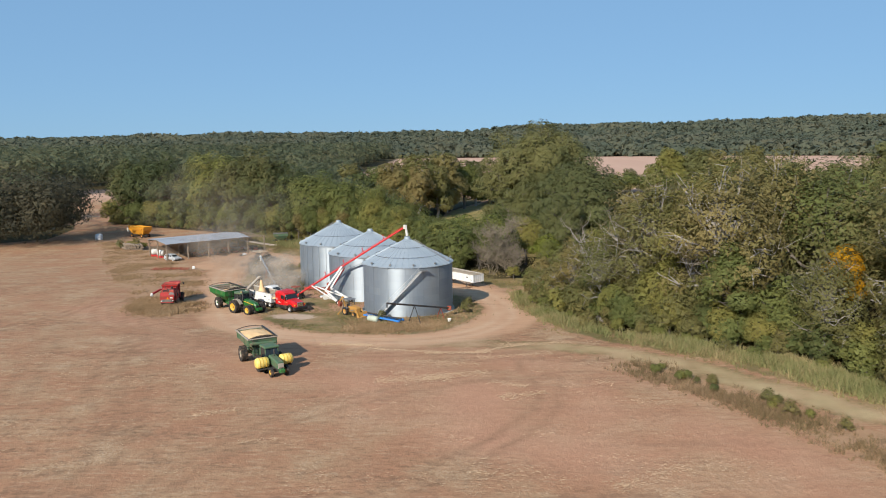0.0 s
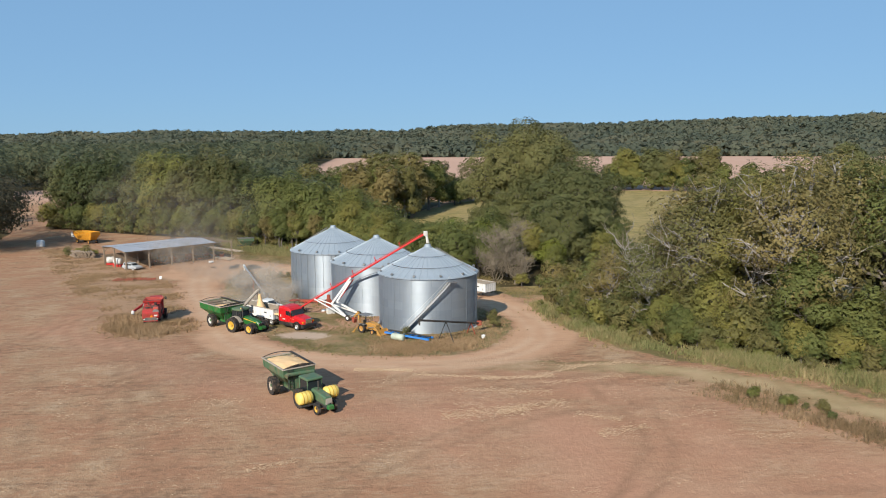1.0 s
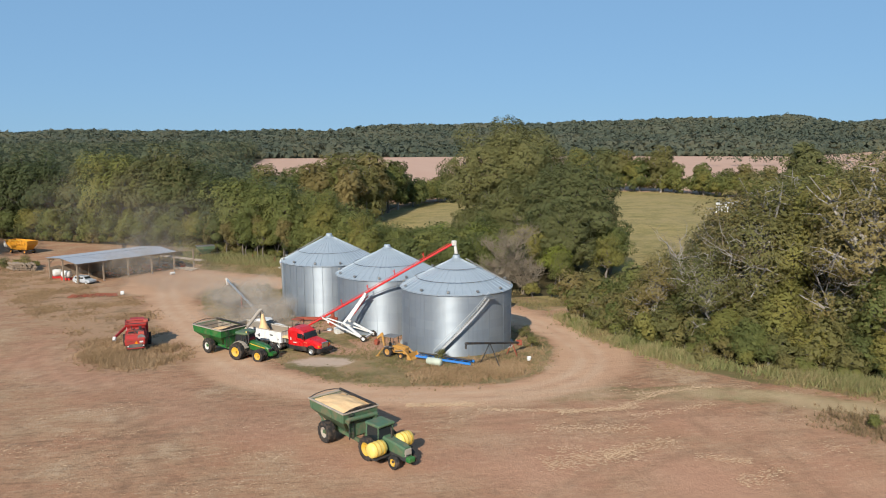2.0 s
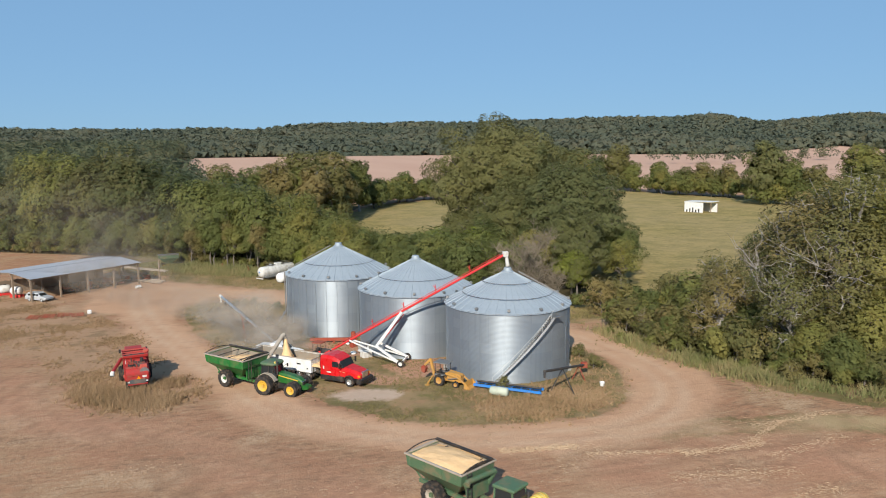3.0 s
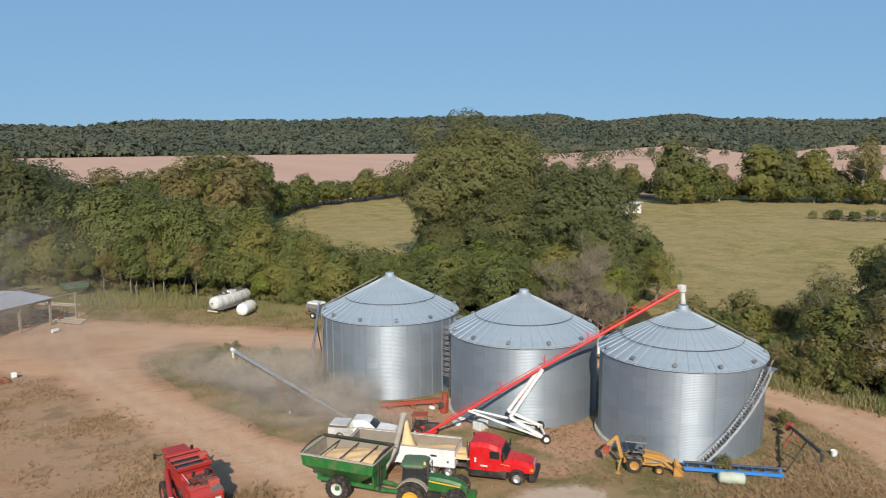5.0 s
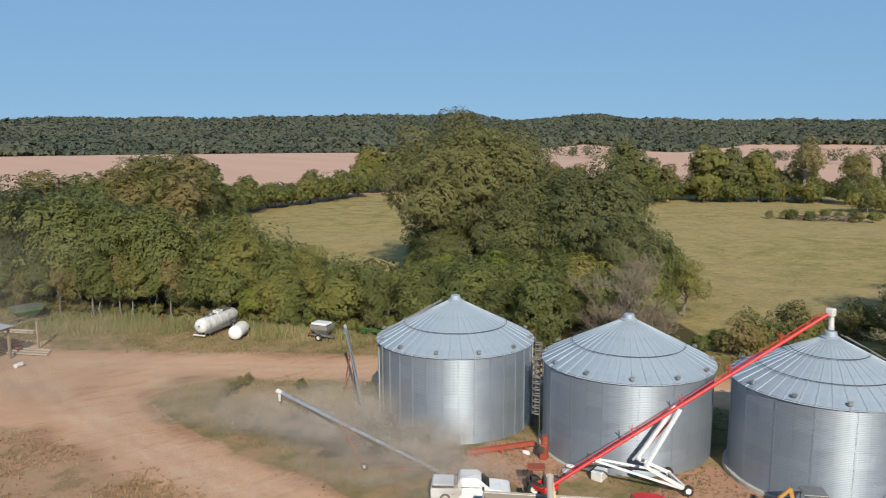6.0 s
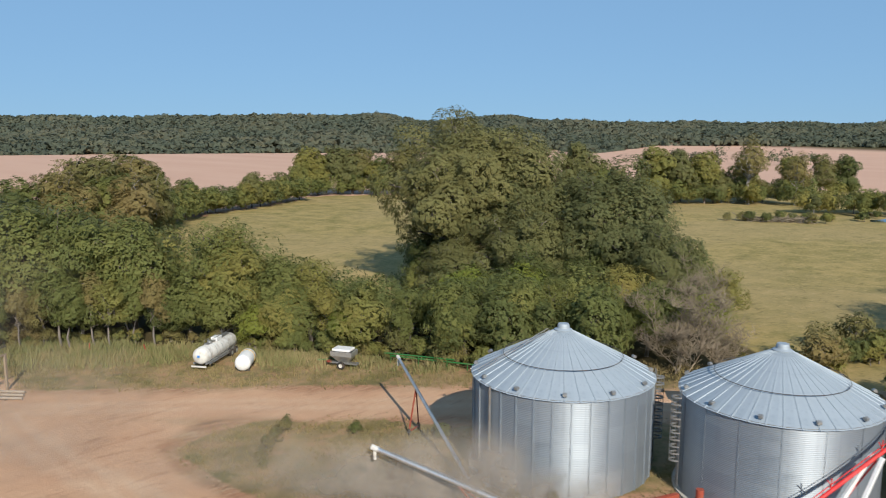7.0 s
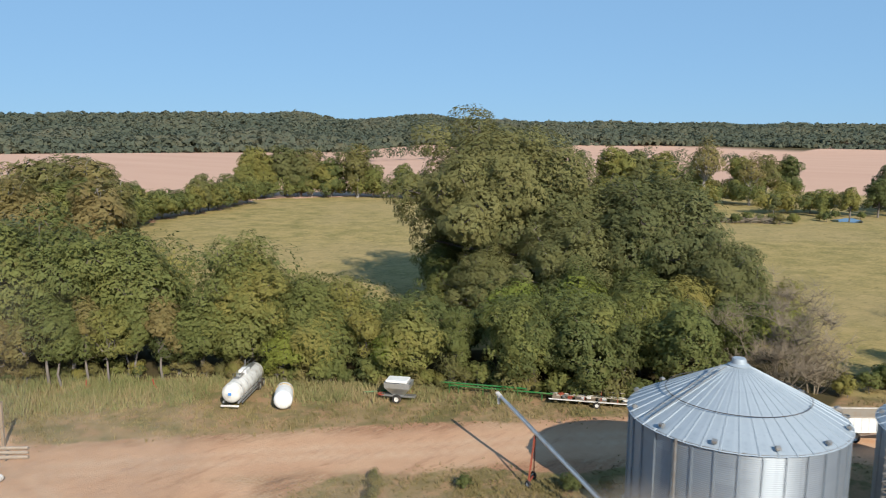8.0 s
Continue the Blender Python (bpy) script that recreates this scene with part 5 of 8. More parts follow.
def combine(x, y, heading):
    """Origin under the middle of the front axle; the machine's front is +x."""
    c = thing("combine_harvester", x, y, heading, "old red combine harvester parked among dry weeds", "combine harvester")
    body = bm_new()
    prism(body, [(-5.2, 1.35), (-5.2, 2.1), (-4.7, 2.55), (-3.0, 2.75), (-2.9, 3.1), (0.6, 3.1), (0.6, 1.1), (-1.5, 0.85), (-4.2, 0.95)], -1.2, 1.2, 0.06)
    part("body", body, COMBINE_RED, c)
    bin_ = bm_new()
    tub(bin_, 2.2, 3.2, 2.0, 2.75, 2.9, 3.55, 0.06)
    tb = part("grain_tank", bin_, COMBINE_RED, c)
    tb.location = (-1.0, 0, 0)
    floor_ = bm_new()
    box(floor_, -2.1, 0.1, -1.05, 1.05, 3.12, 3.16)
    part("tank_floor", floor_, DARK_STEEL, c)
    cab = bm_new()
    loft(cab, [[(0.62, -0.85, 1.75), (2.1, -0.8, 1.75), (2.1, 0.8, 1.75), (0.62, 0.85, 1.75)], [(0.62, -0.85, 3.2), (2.3, -0.8, 3.2), (2.3, 0.8, 3.2), (0.62, 0.85, 3.2)]])
    part("cab_glass", cab, GLASS, c, "dark cab windows")
    rf = bm_new()
    box(rf, 0.55, 2.5, -0.95, 0.95, 3.2, 3.42, 0.06)
    part("cab_roof", rf, COMBINE_RED, c)
    fe = bm_new()
    prism(fe, [(0.6, 1.0), (2.6, 0.35), (2.7, 0.95), (0.8, 1.75)], -0.6, 0.6, 0.04)
    part("feeder_house", fe, COMBINE_RED, c)
    eng = bm_new()
    box(eng, -4.3, -3.05, -0.95, 0.2, 2.6, 3.0, 0.05)
    box(eng, -3.9, -3.2, 0.3, 0.9, 2.6, 2.85, 0.04)
    rod(eng, (-3.3, 0.5, 2.8), (-3.3, 0.5, 3.5), 0.07)
    part("engine", eng, DARK_STEEL, c)
    for k in range(4):
        p = bm_new()
        rod(p, (-4.2 + 0.35 * k, -0.9, 3.0), (-4.1 + 0.35 * k, 0.8, 2.95), 0.035, n=6)
        part("engine_pipe", p, RUST_RED, c)
    sc = bm_new()
    lathe(sc, [(0.05, 0), (0.5, 0), (0.52, 0.14), (0.4, 0.2), (0.05, 0.2)], 22, "x", (-5.02, -0.75, 2.15))
    part("radiator_screen", sc, STEEL, c, "round grey rotary screen")
    for yy in (0.0, 0.42):
        pl = bm_new()
        box(pl, -5.26, -5.2, -1.1 + yy * 1.1, 1.1, 1.45 + yy, 1.5 + yy)
        part("rear_rail", pl, RUST_RED, c)
    tri = bm_new()
    prism(tri, [(-0.22, 0), (0.22, 0), (0, 0.38)], -0.01, 0.01)
    part("slow_sign", tri, LAMP_AMBER, c, "orange warning triangle").matrix_basis = pose(-5.25, -0.1, 1.5, 0, 0, 90)
    pt = bm_new()
    box(pt, -5.24, -5.22, -0.95, -0.5, 1.62, 1.85)
    part("plate", pt, OFFWHITE, c, "pale panel")
    for s in (-1, 1):
        lm = bm_new()
        box(lm, -5.28, -5.2, s * 0.95 - 0.12, s * 0.95 + 0.12, 1.12, 1.28, 0.02)
        part("tail_lamp", lm, OFFWHITE, c)
        pn = bm_new()
        prism(pn, [(-4.4, 1.15), (-4.3, 2.3), (-2.4, 2.5), (-0.4, 2.6), (-0.2, 1.2)], s * 1.21, s * 1.33, 0.02)
        part("side_panel", pn, COMBINE_RED, c)
        mir = bm_new()
        bar(mir, (2.2, s * 0.9, 3.0), (2.4, s * 1.5, 3.0), 0.04, 0.04)
        box(mir, 2.36, 2.44, s * 1.5 - 0.12, s * 1.5 + 0.12, 2.7, 3.15)
        part("mirror", mir, BLACK, c)
        wheel(c, 0, s * 1.5, 0.86, 0.62, RUST_RED, 18, 0.5)
        wheel(c, -4.0, s * 1.05, 0.52, 0.36, RUST_RED, 14, 0.5)
    au = bm_new()
    rod(au, (-0.3, 1.45, 2.7), (-4.7, 2.55, 2.45), 0.19, n=12)
    a = part("unload_auger", au, COMBINE_RED, c, "red unloading tube folded back")
    sp = bm_new()
    rod(sp, (-4.68, 2.55, 2.5), (-4.95, 2.62, 2.1), 0.23, n=12)
    part("spout", sp, OFFWHITE, a, "pale rubber spout")
    part("rear_axle", bar(bar(bm_new(), (-4.0, -1.1, 0.55), (-4.0, 1.1, 0.55), 0.16, 0.2), (-4.0, 0, 0.55), (-4.0, 0, 1.1), 0.2, 0.2), DARK_STEEL, c)
    part("front_axle", bar(bm_new(), (0, -1.4, 0.86), (0, 1.4, 0.86), 0.25, 0.3), DARK_STEEL, c)
    # open engine deck, guards and chutes on top
    part("deck_plate", box(bm_new(), -4.6, -2.95, -1.15, 1.15, 2.58, 2.64, 0.01), FADED_RED, c, "faded red deck plate")
    part("air_cleaner", rod(bm_new(), (-3.5, -0.6, 3.0), (-3.5, -0.6, 3.42), 0.2, n=12), BLACK, c)
    part("radiator_box", box(bm_new(), -4.75, -4.0, -1.12, -0.35, 2.0, 2.95, 0.05), FADED_RED, c)
    part("elevator", bar(bm_new(), (-1.2, -1.35, 1.1), (-0.9, -1.35, 3.5), 0.3, 0.36), COMBINE_RED, c)
    part("elevator_head", box(bm_new(), -1.2, -0.6, -1.55, -0.95, 3.35, 3.72, 0.05), FADED_RED, c)
    part("handrail", bar(bm_new(), (-4.5, 1.12, 3.15), (-3.0, 1.12, 3.3), 0.04, 0.04), OFFWHITE, c)
    for k in range(3):
        part("hose", rod(bm_new(), (-3.2 - 0.4 * k, 0.2 + 0.2 * k, 2.9), (-3.9 - 0.2 * k, 0.9 - 0.4 * k, 2.7), 0.04, n=6), BLACK, c)
    part("chopper_hood", prism(bm_new(), [(-5.45, 1.0), (-5.25, 1.5), (-4.7, 1.5), (-4.7, 1.0)], -0.85, 0.85, 0.04), DARK_STEEL, c)
    part("rear_bumper", bar(bm_new(), (-5.35, -1.05, 0.95), (-5.35, 1.05, 0.95), 0.12, 0.14), COMBINE_RED, c)
    # belts, pulleys and brackets over the open engine deck
    jk = random.Random(4)
    for k in range(9):
        x0, y0 = -4.5 + 0.19 * k, jk.uniform(-0.2, 0.95)
        part("engine_bracket", bar(bm_new(), (x0, y0, 2.62), (x0 + jk.uniform(-0.25, 0.25), y0 + jk.uniform(-0.3, 0.3), 2.62 + jk.uniform(0.2, 0.6)), 0.08, 0.06), (FADED_RED, COMBINE_RED, DARK_STEEL)[k % 3], c)
    for k, (x0, z0, r0) in enumerate(((-1.2, 1.9, 0.3), (-2.1, 1.6, 0.22), (-3.0, 1.9, 0.34), (-3.7, 1.5, 0.2))):
        for s in (-1, 1):
            part("pulley", rod(bm_new(), (x0, s * 1.33, z0), (x0, s * 1.43, z0), r0, n=14), (DARK_STEEL, FADED_RED)[k % 2], c)
    for x0, x1, z0, z1 in ((-1.2, -2.1, 2.2, 1.8), (-2.1, -3.0, 1.4, 1.6), (-3.0, -3.7, 2.2, 1.68)):
        part("drive_belt", bar(bm_new(), (x0, 1.39, z0), (x1, 1.39, z1), 0.05, 0.04), BLACK, c)
    for k in range(4):
        part("tank_rib", box(bm_new(), -2.55 + 0.9 * k, -2.45 + 0.9 * k, -1.3, 1.3, 3.5, 3.57), FADED_RED, c)
    for k in range(6):
        part("ladder_rung", bar(bm_new(), (0.3, 1.25, 0.6 + 0.3 * k), (0.7, 1.25, 0.6 + 0.3 * k), 0.04, 0.04), DARK_STEEL, c)
    return c


def backhoe(x, y, heading):
    b = thing("backhoe_loader", x, y, heading, "faded orange-yellow backhoe loader parked before the bin", "backhoe")
    ch = bm_new()
    box(ch, -0.9, 2.6, -0.4, 0.4, 0.55, 1.05, 0.05)
    part("chassis", ch, DIGGER, b)
    hd = bm_new()
    prism(hd, [(0.75, 1.0), (2.55, 0.95), (2.6, 1.35), (2.3, 1.5), (0.8, 1.6)], -0.42, 0.42, 0.05)
    part("hood", hd, DIGGER, b)
    st = bm_new()
    box(st, -0.25, 0.25, -0.28, 0.28, 1.1, 1.25, 0.03)
    box(st, -0.3, -0.18, -0.28, 0.28, 1.25, 1.75, 0.03)
    part("seat", st, BLACK, b)
    sw = bm_new()
    rod(sw, (0.7, 0, 1.55), (0.45, 0, 1.85), 0.03)
    lathe(sw, [(0.15, -0.02), (0.19, -0.02), (0.19, 0.02), (0.15, 0.02)], 14, "z", (0.45, 0, 1.85))
    part("steering_wheel", sw, BLACK, b)
    for xx in (-0.65, 0.75):
        for s in (-1, 1):
            p = bm_new()
            bar(p, (xx, s * 0.62, 0.95), (xx, s * 0.62, 2.55), 0.07, 0.07)
            part("canopy_post", p, DARK_STEEL, b)
    cn = bm_new()
    box(cn, -0.85, 0.95, -0.8, 0.8, 2.55, 2.66, 0.03)
    part("canopy", cn, STEEL, b, "grey sheet canopy roof")
    for s in (-1, 1):
        f = bm_new()
        box(f, -0.65, 0.6, s * 0.42, s * 0.95, 1.22, 1.32, 0.03)
        part("fender", f, STEEL, b)
        arm = bm_new()
        bar(arm, (0.7, s * 0.62, 1.5), (2.3, s * 0.62, 1.25), 0.13, 0.22)
        bar(arm, (2.3, s * 0.62, 1.25), (3.4, s * 0.62, 0.45), 0.13, 0.2)
        part("loader_arm", arm, DIGGER, b)
        cy = bm_new()
        rod(cy, (1.0, s * 0.62, 0.85), (2.3, s * 0.62, 1.1), 0.06)
        part("cylinder", cy, STEEL, b)
        wheel(b, 0, s * 0.85, 0.68, 0.42, DIGGER, 14, 0.55)
        wheel(b, 2.1, s * 0.75, 0.4, 0.28, DIGGER, 0, 0.55)
        sb = bm_new()
        bar(sb, (-1.15, s * 0.35, 0.9), (-1.35, s * 1.3, 0.15), 0.12, 0.12)
        box(sb, -1.55, -1.15, s * 1.3 - 0.2, s * 1.3 + 0.2, 0.02, 0.12)
        part("stabiliser", sb, DIGGER, b)
    bk = bm_new()
    prism(bk, [(3.3, 0.15), (4.1, 0.1), (4.15, 0.2), (3.55, 0.3), (3.4, 0.9), (3.3, 0.85)], -1.05, 1.05)
    for s in (-1, 1):
        prism(bk, [(3.35, 0.16), (4.08, 0.14), (3.5, 0.85)], s * 1.0 - 0.03, s * 1.0 + 0.03)
    part("bucket", bk, DIGGER, b)
    bo = bm_new()
    bar(bo, (-1.1, 0, 0.9), (-1.6, 0, 2.7), 0.22, 0.28)
    part("boom", bo, DIGGER, b)
    dp = bm_new()
    bar(dp, (-1.55, 0, 2.75), (-2.4, 0, 1.9), 0.2, 0.24)
    part("dipper", dp, DIGGER, b)
    hb = bm_new()
    prism(hb, [(-2.45, 1.95), (-2.75, 1.7), (-2.75, 1.2), (-2.3, 1.05), (-2.15, 1.6)], -0.3, 0.3)
    part("hoe_bucket", hb, RUST_RED, b)
    return b


CART1 = grain_cart(-34.1, 114.8, -49, "green grain cart with dusty rails unloading into a trailer", CART_GREEN, False, True, 5.8, 3.7, 3.1)
tractor(-30.75, 110.6, -37, "large green tractor with yellow dual wheels hitched to a grain cart", True)
grain_cart(-20.75, 80.2, -60, "faded green grain cart heaped with grain standing in the field", OLD_GREEN, True, False, 5.2, 3.3, 3.0)
tractor(-18.25, 75.6, -56, "older green tractor with two round yellow side tanks in the field", False)
semi_truck(-22.3, 109.95, -43)
hopper_trailer(-25.75, 113.15, -43, "white hopper trailer being filled with grain", 8.6)
combine(-44.85, 119.9, 99).scale = (0.92, 0.92, 0.92)
bh = backhoe(-13.65, 106.90, -44)
bh.scale = (0.88, 0.88, 0.92)
hopper_trailer(6.6, 130.0, -50, "weathered white hopper trailer parked behind the bins", 10.5, load=False)

# stream of grain from the cart's tube down into the trailer
stream = bm_new()
srng = random.Random(4)
a0 = CART1.matrix_world @ Vector((2.53, 4.55, 4.15))
loft(stream, [[(a0.x + r * math.cos(k * math.tau / 9) * srng.uniform(0.8, 1.2) + dx, a0.y + r * math.sin(k * math.tau / 9) * srng.uniform(0.8, 1.2) - dx * 0.6, a0.z - dz) for k in range(9)]
              for r, dx, dz in ((0.22, 0, 0), (0.26, 0.08, 0.6), (0.34, 0.14, 1.2), (0.5, 0.18, 1.75), (0.9, 0.2, 2.15))])
tagged(part("grain_stream", stream, GRAIN, smooth=True), "stream of tan grain pouring into the trailer", "grain")

# ---- augers ----
def at_ground(x, y, dz=0.0):
    return Vector((x, y, gz(x, y) + dz))


def tube_auger(name, base, top, r, tube_mat, label, category="grain auger", group="grain augers"):
    """A long tube from base to top, in world places; the thing's origin lies under the base."""
    base, top = Vector(base), Vector(top)
    a = new(name)
    a.location = (base.x, base.y, gz(base.x, base.y))
    tagged(a, label, category, group)
    o = Vector(a.location)
    part("tube", rod(bm_new(), base - o, top - o, r, n=14), tube_mat, a, smooth=False)
    return a, o


# red auger that fills the third bin
RA_BASE, RA_TOP = Vector((-24.6, 121.0, -0.35)), Vector((-5.25, 110.95, 12.35))
ra, o = tube_auger("grain_auger", RA_BASE, RA_TOP, 0.135, AUGER_RED, "long bright-red grain auger reaching over the bin roof")
d = (RA_TOP - RA_BASE).normalized()
along = lambda f: RA_BASE.lerp(RA_TOP, f) - o
part("discharge_head", box(bm_new(), -0.28, 0.28, -0.28, 0.28, -0.3, 0.3, 0.05), OFFWHITE, ra, "pale discharge hood").location = RA_TOP - o
part("spout", rod(bm_new(), RA_TOP - o + Vector((0.12, 0, -0.2)), Vector((-4.95, 111.0, 11.0)) - o, 0.17, 0.22), OFFWHITE, ra, "pale downspout into the bin cap")
part("intake_hopper", tub(bm_new(), 0.5, 1.5, 0.5, 1.5, -0.25, 0.45, 0.05), AUGER_RED, ra).location = RA_BASE - o
bm = bm_new()
for f0, f1 in ((0.08, 0.97),):
    rod(bm, along(f0) + Vector((0.05, 0.1, 0.3)), along(f1) + Vector((0.05, 0.1, 0.3)), 0.035, n=6)
part("drive_shaft", bm, AUGER_RED, ra)
for f in (0.3, 0.47, 0.64, 0.82):
    bm = bm_new()
    c = along(f)
    bar(bm, c, c + Vector((-0.1, -0.1, 0.95)), 0.06, 0.06)
    bar(bm, c + Vector((0.3, -0.1, 0)), c + Vector((-0.25, 0.1, 0.8)), 0.05, 0.05)
    part("truss_post", bm, AUGER_RED, ra)
piv, elbow = along(0.46), Vector((-18.4, 117.3, 1.55)) - o
bm = bm_new()
for s in (-1, 1):
    off = Vector((0.35, 0.7, 0)) * s
    bar(bm, piv + off * 0.5, elbow + off, 0.2, 0.26)
part("lift_arm", bm, WHITE, ra, "white lifting frame")
bm = bm_new()
f1, f2 = Vector((-16.4, 114.6, gz(-16.4, 114.6) + 0.45)) - o, Vector((-14.9, 117.6, gz(-14.9, 117.6) + 0.45)) - o
for q, s in ((f1, -1), (f2, 1)):
    off = Vector((0.35, 0.7, 0)) * s
    bar(bm, elbow + off, q, 0.2, 0.26)
    bar(bm, along(0.17) + off * 0.3, q, 0.12, 0.16)
bar(bm, f1, f2, 0.18, 0.2)
part("undercarriage", bm, WHITE, ra, "white wheeled undercarriage")
for q in (f1, f2):
    w = wheel(ra, 0, 0, 0.42, 0.24, WHITE, 0, 0.5)
    w.matrix_basis = Matrix.Translation((q.x, q.y, q.z - 0.02)) @ Matrix.Rotation(radians(-30), 4, "Z")
bm = bm_new()
rod(bm, piv + Vector((0.2, 0.1, -0.4)), elbow + Vector((0.9, 0.5, 0.6)), 0.07)
part("hydraulic_ram", bm, AUGER_RED, ra)


def wheeled_auger(base, top, r, legs, f_leg, label):
    a, o = tube_auger("grain_auger", base, top, r, ALU, label)
    base, top = Vector(base), Vector(top)
    d = (top - base).normalized()
    part("discharge_head", rod(bm_new(), top - o - d * 0.3, top - o + d * 0.25, r * 1.25, n=12), OFFWHITE, a)
    part("spout", rod(bm_new(), top - o + Vector((0, 0, -0.1)), top - o + Vector((0, 0, -0.85)), 0.14, 0.11), OFFWHITE, a, "white drooping spout")
    part("intake_guard", rod(bm_new(), base - o - d * 0.5, base - o, r * 0.75, r, n=10), DARK_STEEL, a)
    part("cable", rod(bm_new(), base.lerp(top, 0.1) - o + Vector((0, 0, 0.35)), base.lerp(top, 0.92) - o + Vector((0, 0, 0.25)), 0.03, n=5), STEEL, a)
    tp = base.lerp(top, f_leg) - o
    for x, y in legs:
        q = Vector((x, y, gz(x, y) + 0.33)) - o
        part("leg", bar(bm_new(), tp, q, 0.1, 0.12), RUST_RED, a, "rusty red leg")
        w = wheel(a, 0, 0, 0.33, 0.18, OFFWHITE, 0, 0.5)
        w.matrix_basis = Matrix.Translation(q) @ Matrix.Rotation(math.atan2(d.y, d.x), 4, "Z")
    (x0, y0), (x1, y1) = legs
    part("axle", bar(bm_new(), Vector((x0, y0, gz(x0, y0) + 0.35)) - o, Vector((x1, y1, gz(x1, y1) + 0.35)) - o, 0.09, 0.09), RUST_RED, a)
    return a


wheeled_auger((-28.9, 127.6, -0.55), (-35.75, 143.3, 3.1), 0.17, ((-32.8, 133.4), (-30.6, 134.9)), 0.62, "long silver grain auger propped on red legs over rough grass")
wheeled_auger((-28.3, 141.0, -1.0), (-20.8, 159.1, 3.45), 0.15, ((-24.0, 153.6), (-22.2, 154.3)), 0.7, "silver grain auger leaning beside the ribbed bin")

# red sweep conveyor lying before the bins
cv = new("conveyor")
cv.location = at_ground(-22, 129.5)
tagged(cv, "rusty red unloading conveyor lying between two bins", "conveyor")
o = Vector(cv.location)
part("trough", bar(bm_new(), at_ground(-24.8, 130.4, 0.45) - o, at_ground(-19.0, 128.4, 0.5) - o, 0.34, 0.36), RUST_RED, cv)
for f in (0.15, 0.5, 0.85):
    c = at_ground(-24.8, 130.4).lerp(at_ground(-19.0, 128.4), f) - o
    part("stand", box(bm_new(), c.x - 0.1, c.x + 0.1, c.y - 0.25, c.y + 0.25, c.z, c.z + 0.35), RUST_RED, cv)
dm = thing("drive_motor", -19.9, 126.2, 30, "upright rusty red drive motor and gearbox", "motor")
part("gearbox", box(bm_new(), -0.35, 0.35, -0.3, 0.3, 0.0, 1.3, 0.05), RUST_RED, dm)
part("motor", rod(bm_new(), (0.1, 0, 1.25), (0.1, 0, 1.95), 0.28, n=14), RUST_RED, dm)
part("pulley", rod(bm_new(), (-0.36, 0.1, 0.9), (-0.5, 0.1, 0.9), 0.3, n=16), DARK_STEEL, dm)

# dark auger trestle and blue frame in front of the third bin
DK0, DK1 = Vector((-7.0, 95.9, 3.7)), Vector((1.4, 104.7, 1.0))
dk, o = tube_auger("transport_auger", DK1, DK0, 0.13, DARK_STEEL, "dark steel auger tube raised on rusty legs before the bin")
part("gear_head", box(bm_new(), -0.3, 0.3, -0.25, 0.25, -0.3, 0.3, 0.04), RUST_RED, dk).location = DK1 - o
part("spout", rod(bm_new(), DK0 - o, DK0 - o + Vector((0, 0, -0.6)), 0.13, 0.1), DARK_STEEL, dk)
for f, s in ((0.42, 0.9), (0.85, 0.5)):
    c = DK0.lerp(DK1, f)
    for sg in (-1, 1):
        q = at_ground(c.x + s * sg, c.y - s * sg)
        part("leg", bar(bm_new(), c - o, q - o, 0.08, 0.08), RUST_RED if f > 0.6 else DARK_STEEL, dk)

bf = thing("header_frame", -8.1, 102.35, -39, "bright blue farm implement frame lying before the bin", "implement")
for yy, zz in ((-0.45, 0.35), (0.45, 0.45)):
    part("beam", bar(bm_new(), (-3.55, yy, zz), (3.55, yy, zz), 0.2, 0.22), BLUE, bf)
for k in range(8):
    xx = -3.3 + k * 0.94
    part("cross_bar", bar(bm_new(), (xx, -0.5, 0.45), (xx, 0.55, 0.5), 0.09, 0.09), BLUE, bf)
    part("tine", bar(bm_new(), (xx, 0.5, 0.5), (xx + 0.05, 0.75, 0.0), 0.06, 0.06), DARK_STEEL, bf)
part("roller", rod(bm_new(), (-3.4, 0.1, 0.62), (3.4, 0.1, 0.62), 0.1), DARK_STEEL, bf)
cb = thing("storage_tank", -9.5, 101.2, -39, "small pale greenish tank lying on its side in weeds", "tank")
part("shell", lathe(bm_new(), [(0.02, -0.95), (0.3, -0.93), (0.42, -0.82), (0.44, 0.0), (0.42, 0.82), (0.3, 0.93), (0.02, 0.95)], 20), PALE_TANK, cb, smooth=True).matrix_basis = Matrix.Translation((0, 0, 0.42)) @ Matrix.Rotation(math.pi / 2, 4, "Y")
for s in (-0.55, 0.55):
    part("cradle", box(bm_new(), s - 0.06, s + 0.06, -0.4, 0.4, -0.04, 0.14, 0.01), DARK_STEEL, cb)
yb = thing("seed_box", -19.2, 120.7, 20, "pale yellow box in the grass", "box")
part("carton", box(bm_new(), -0.6, 0.6, -0.45, 0.45, 0, 0.75, 0.05), OFFWHITE, yb)
bk = thing("bucket", 1.4, 100.6, 0, "white plastic bucket in dry grass", "bucket")
part("pail", lathe(bm_new(), [(0.2, 0), (0.26, 0.45), (0.24, 0.45), (0.18, 0.04)], 16), WHITE, bk)
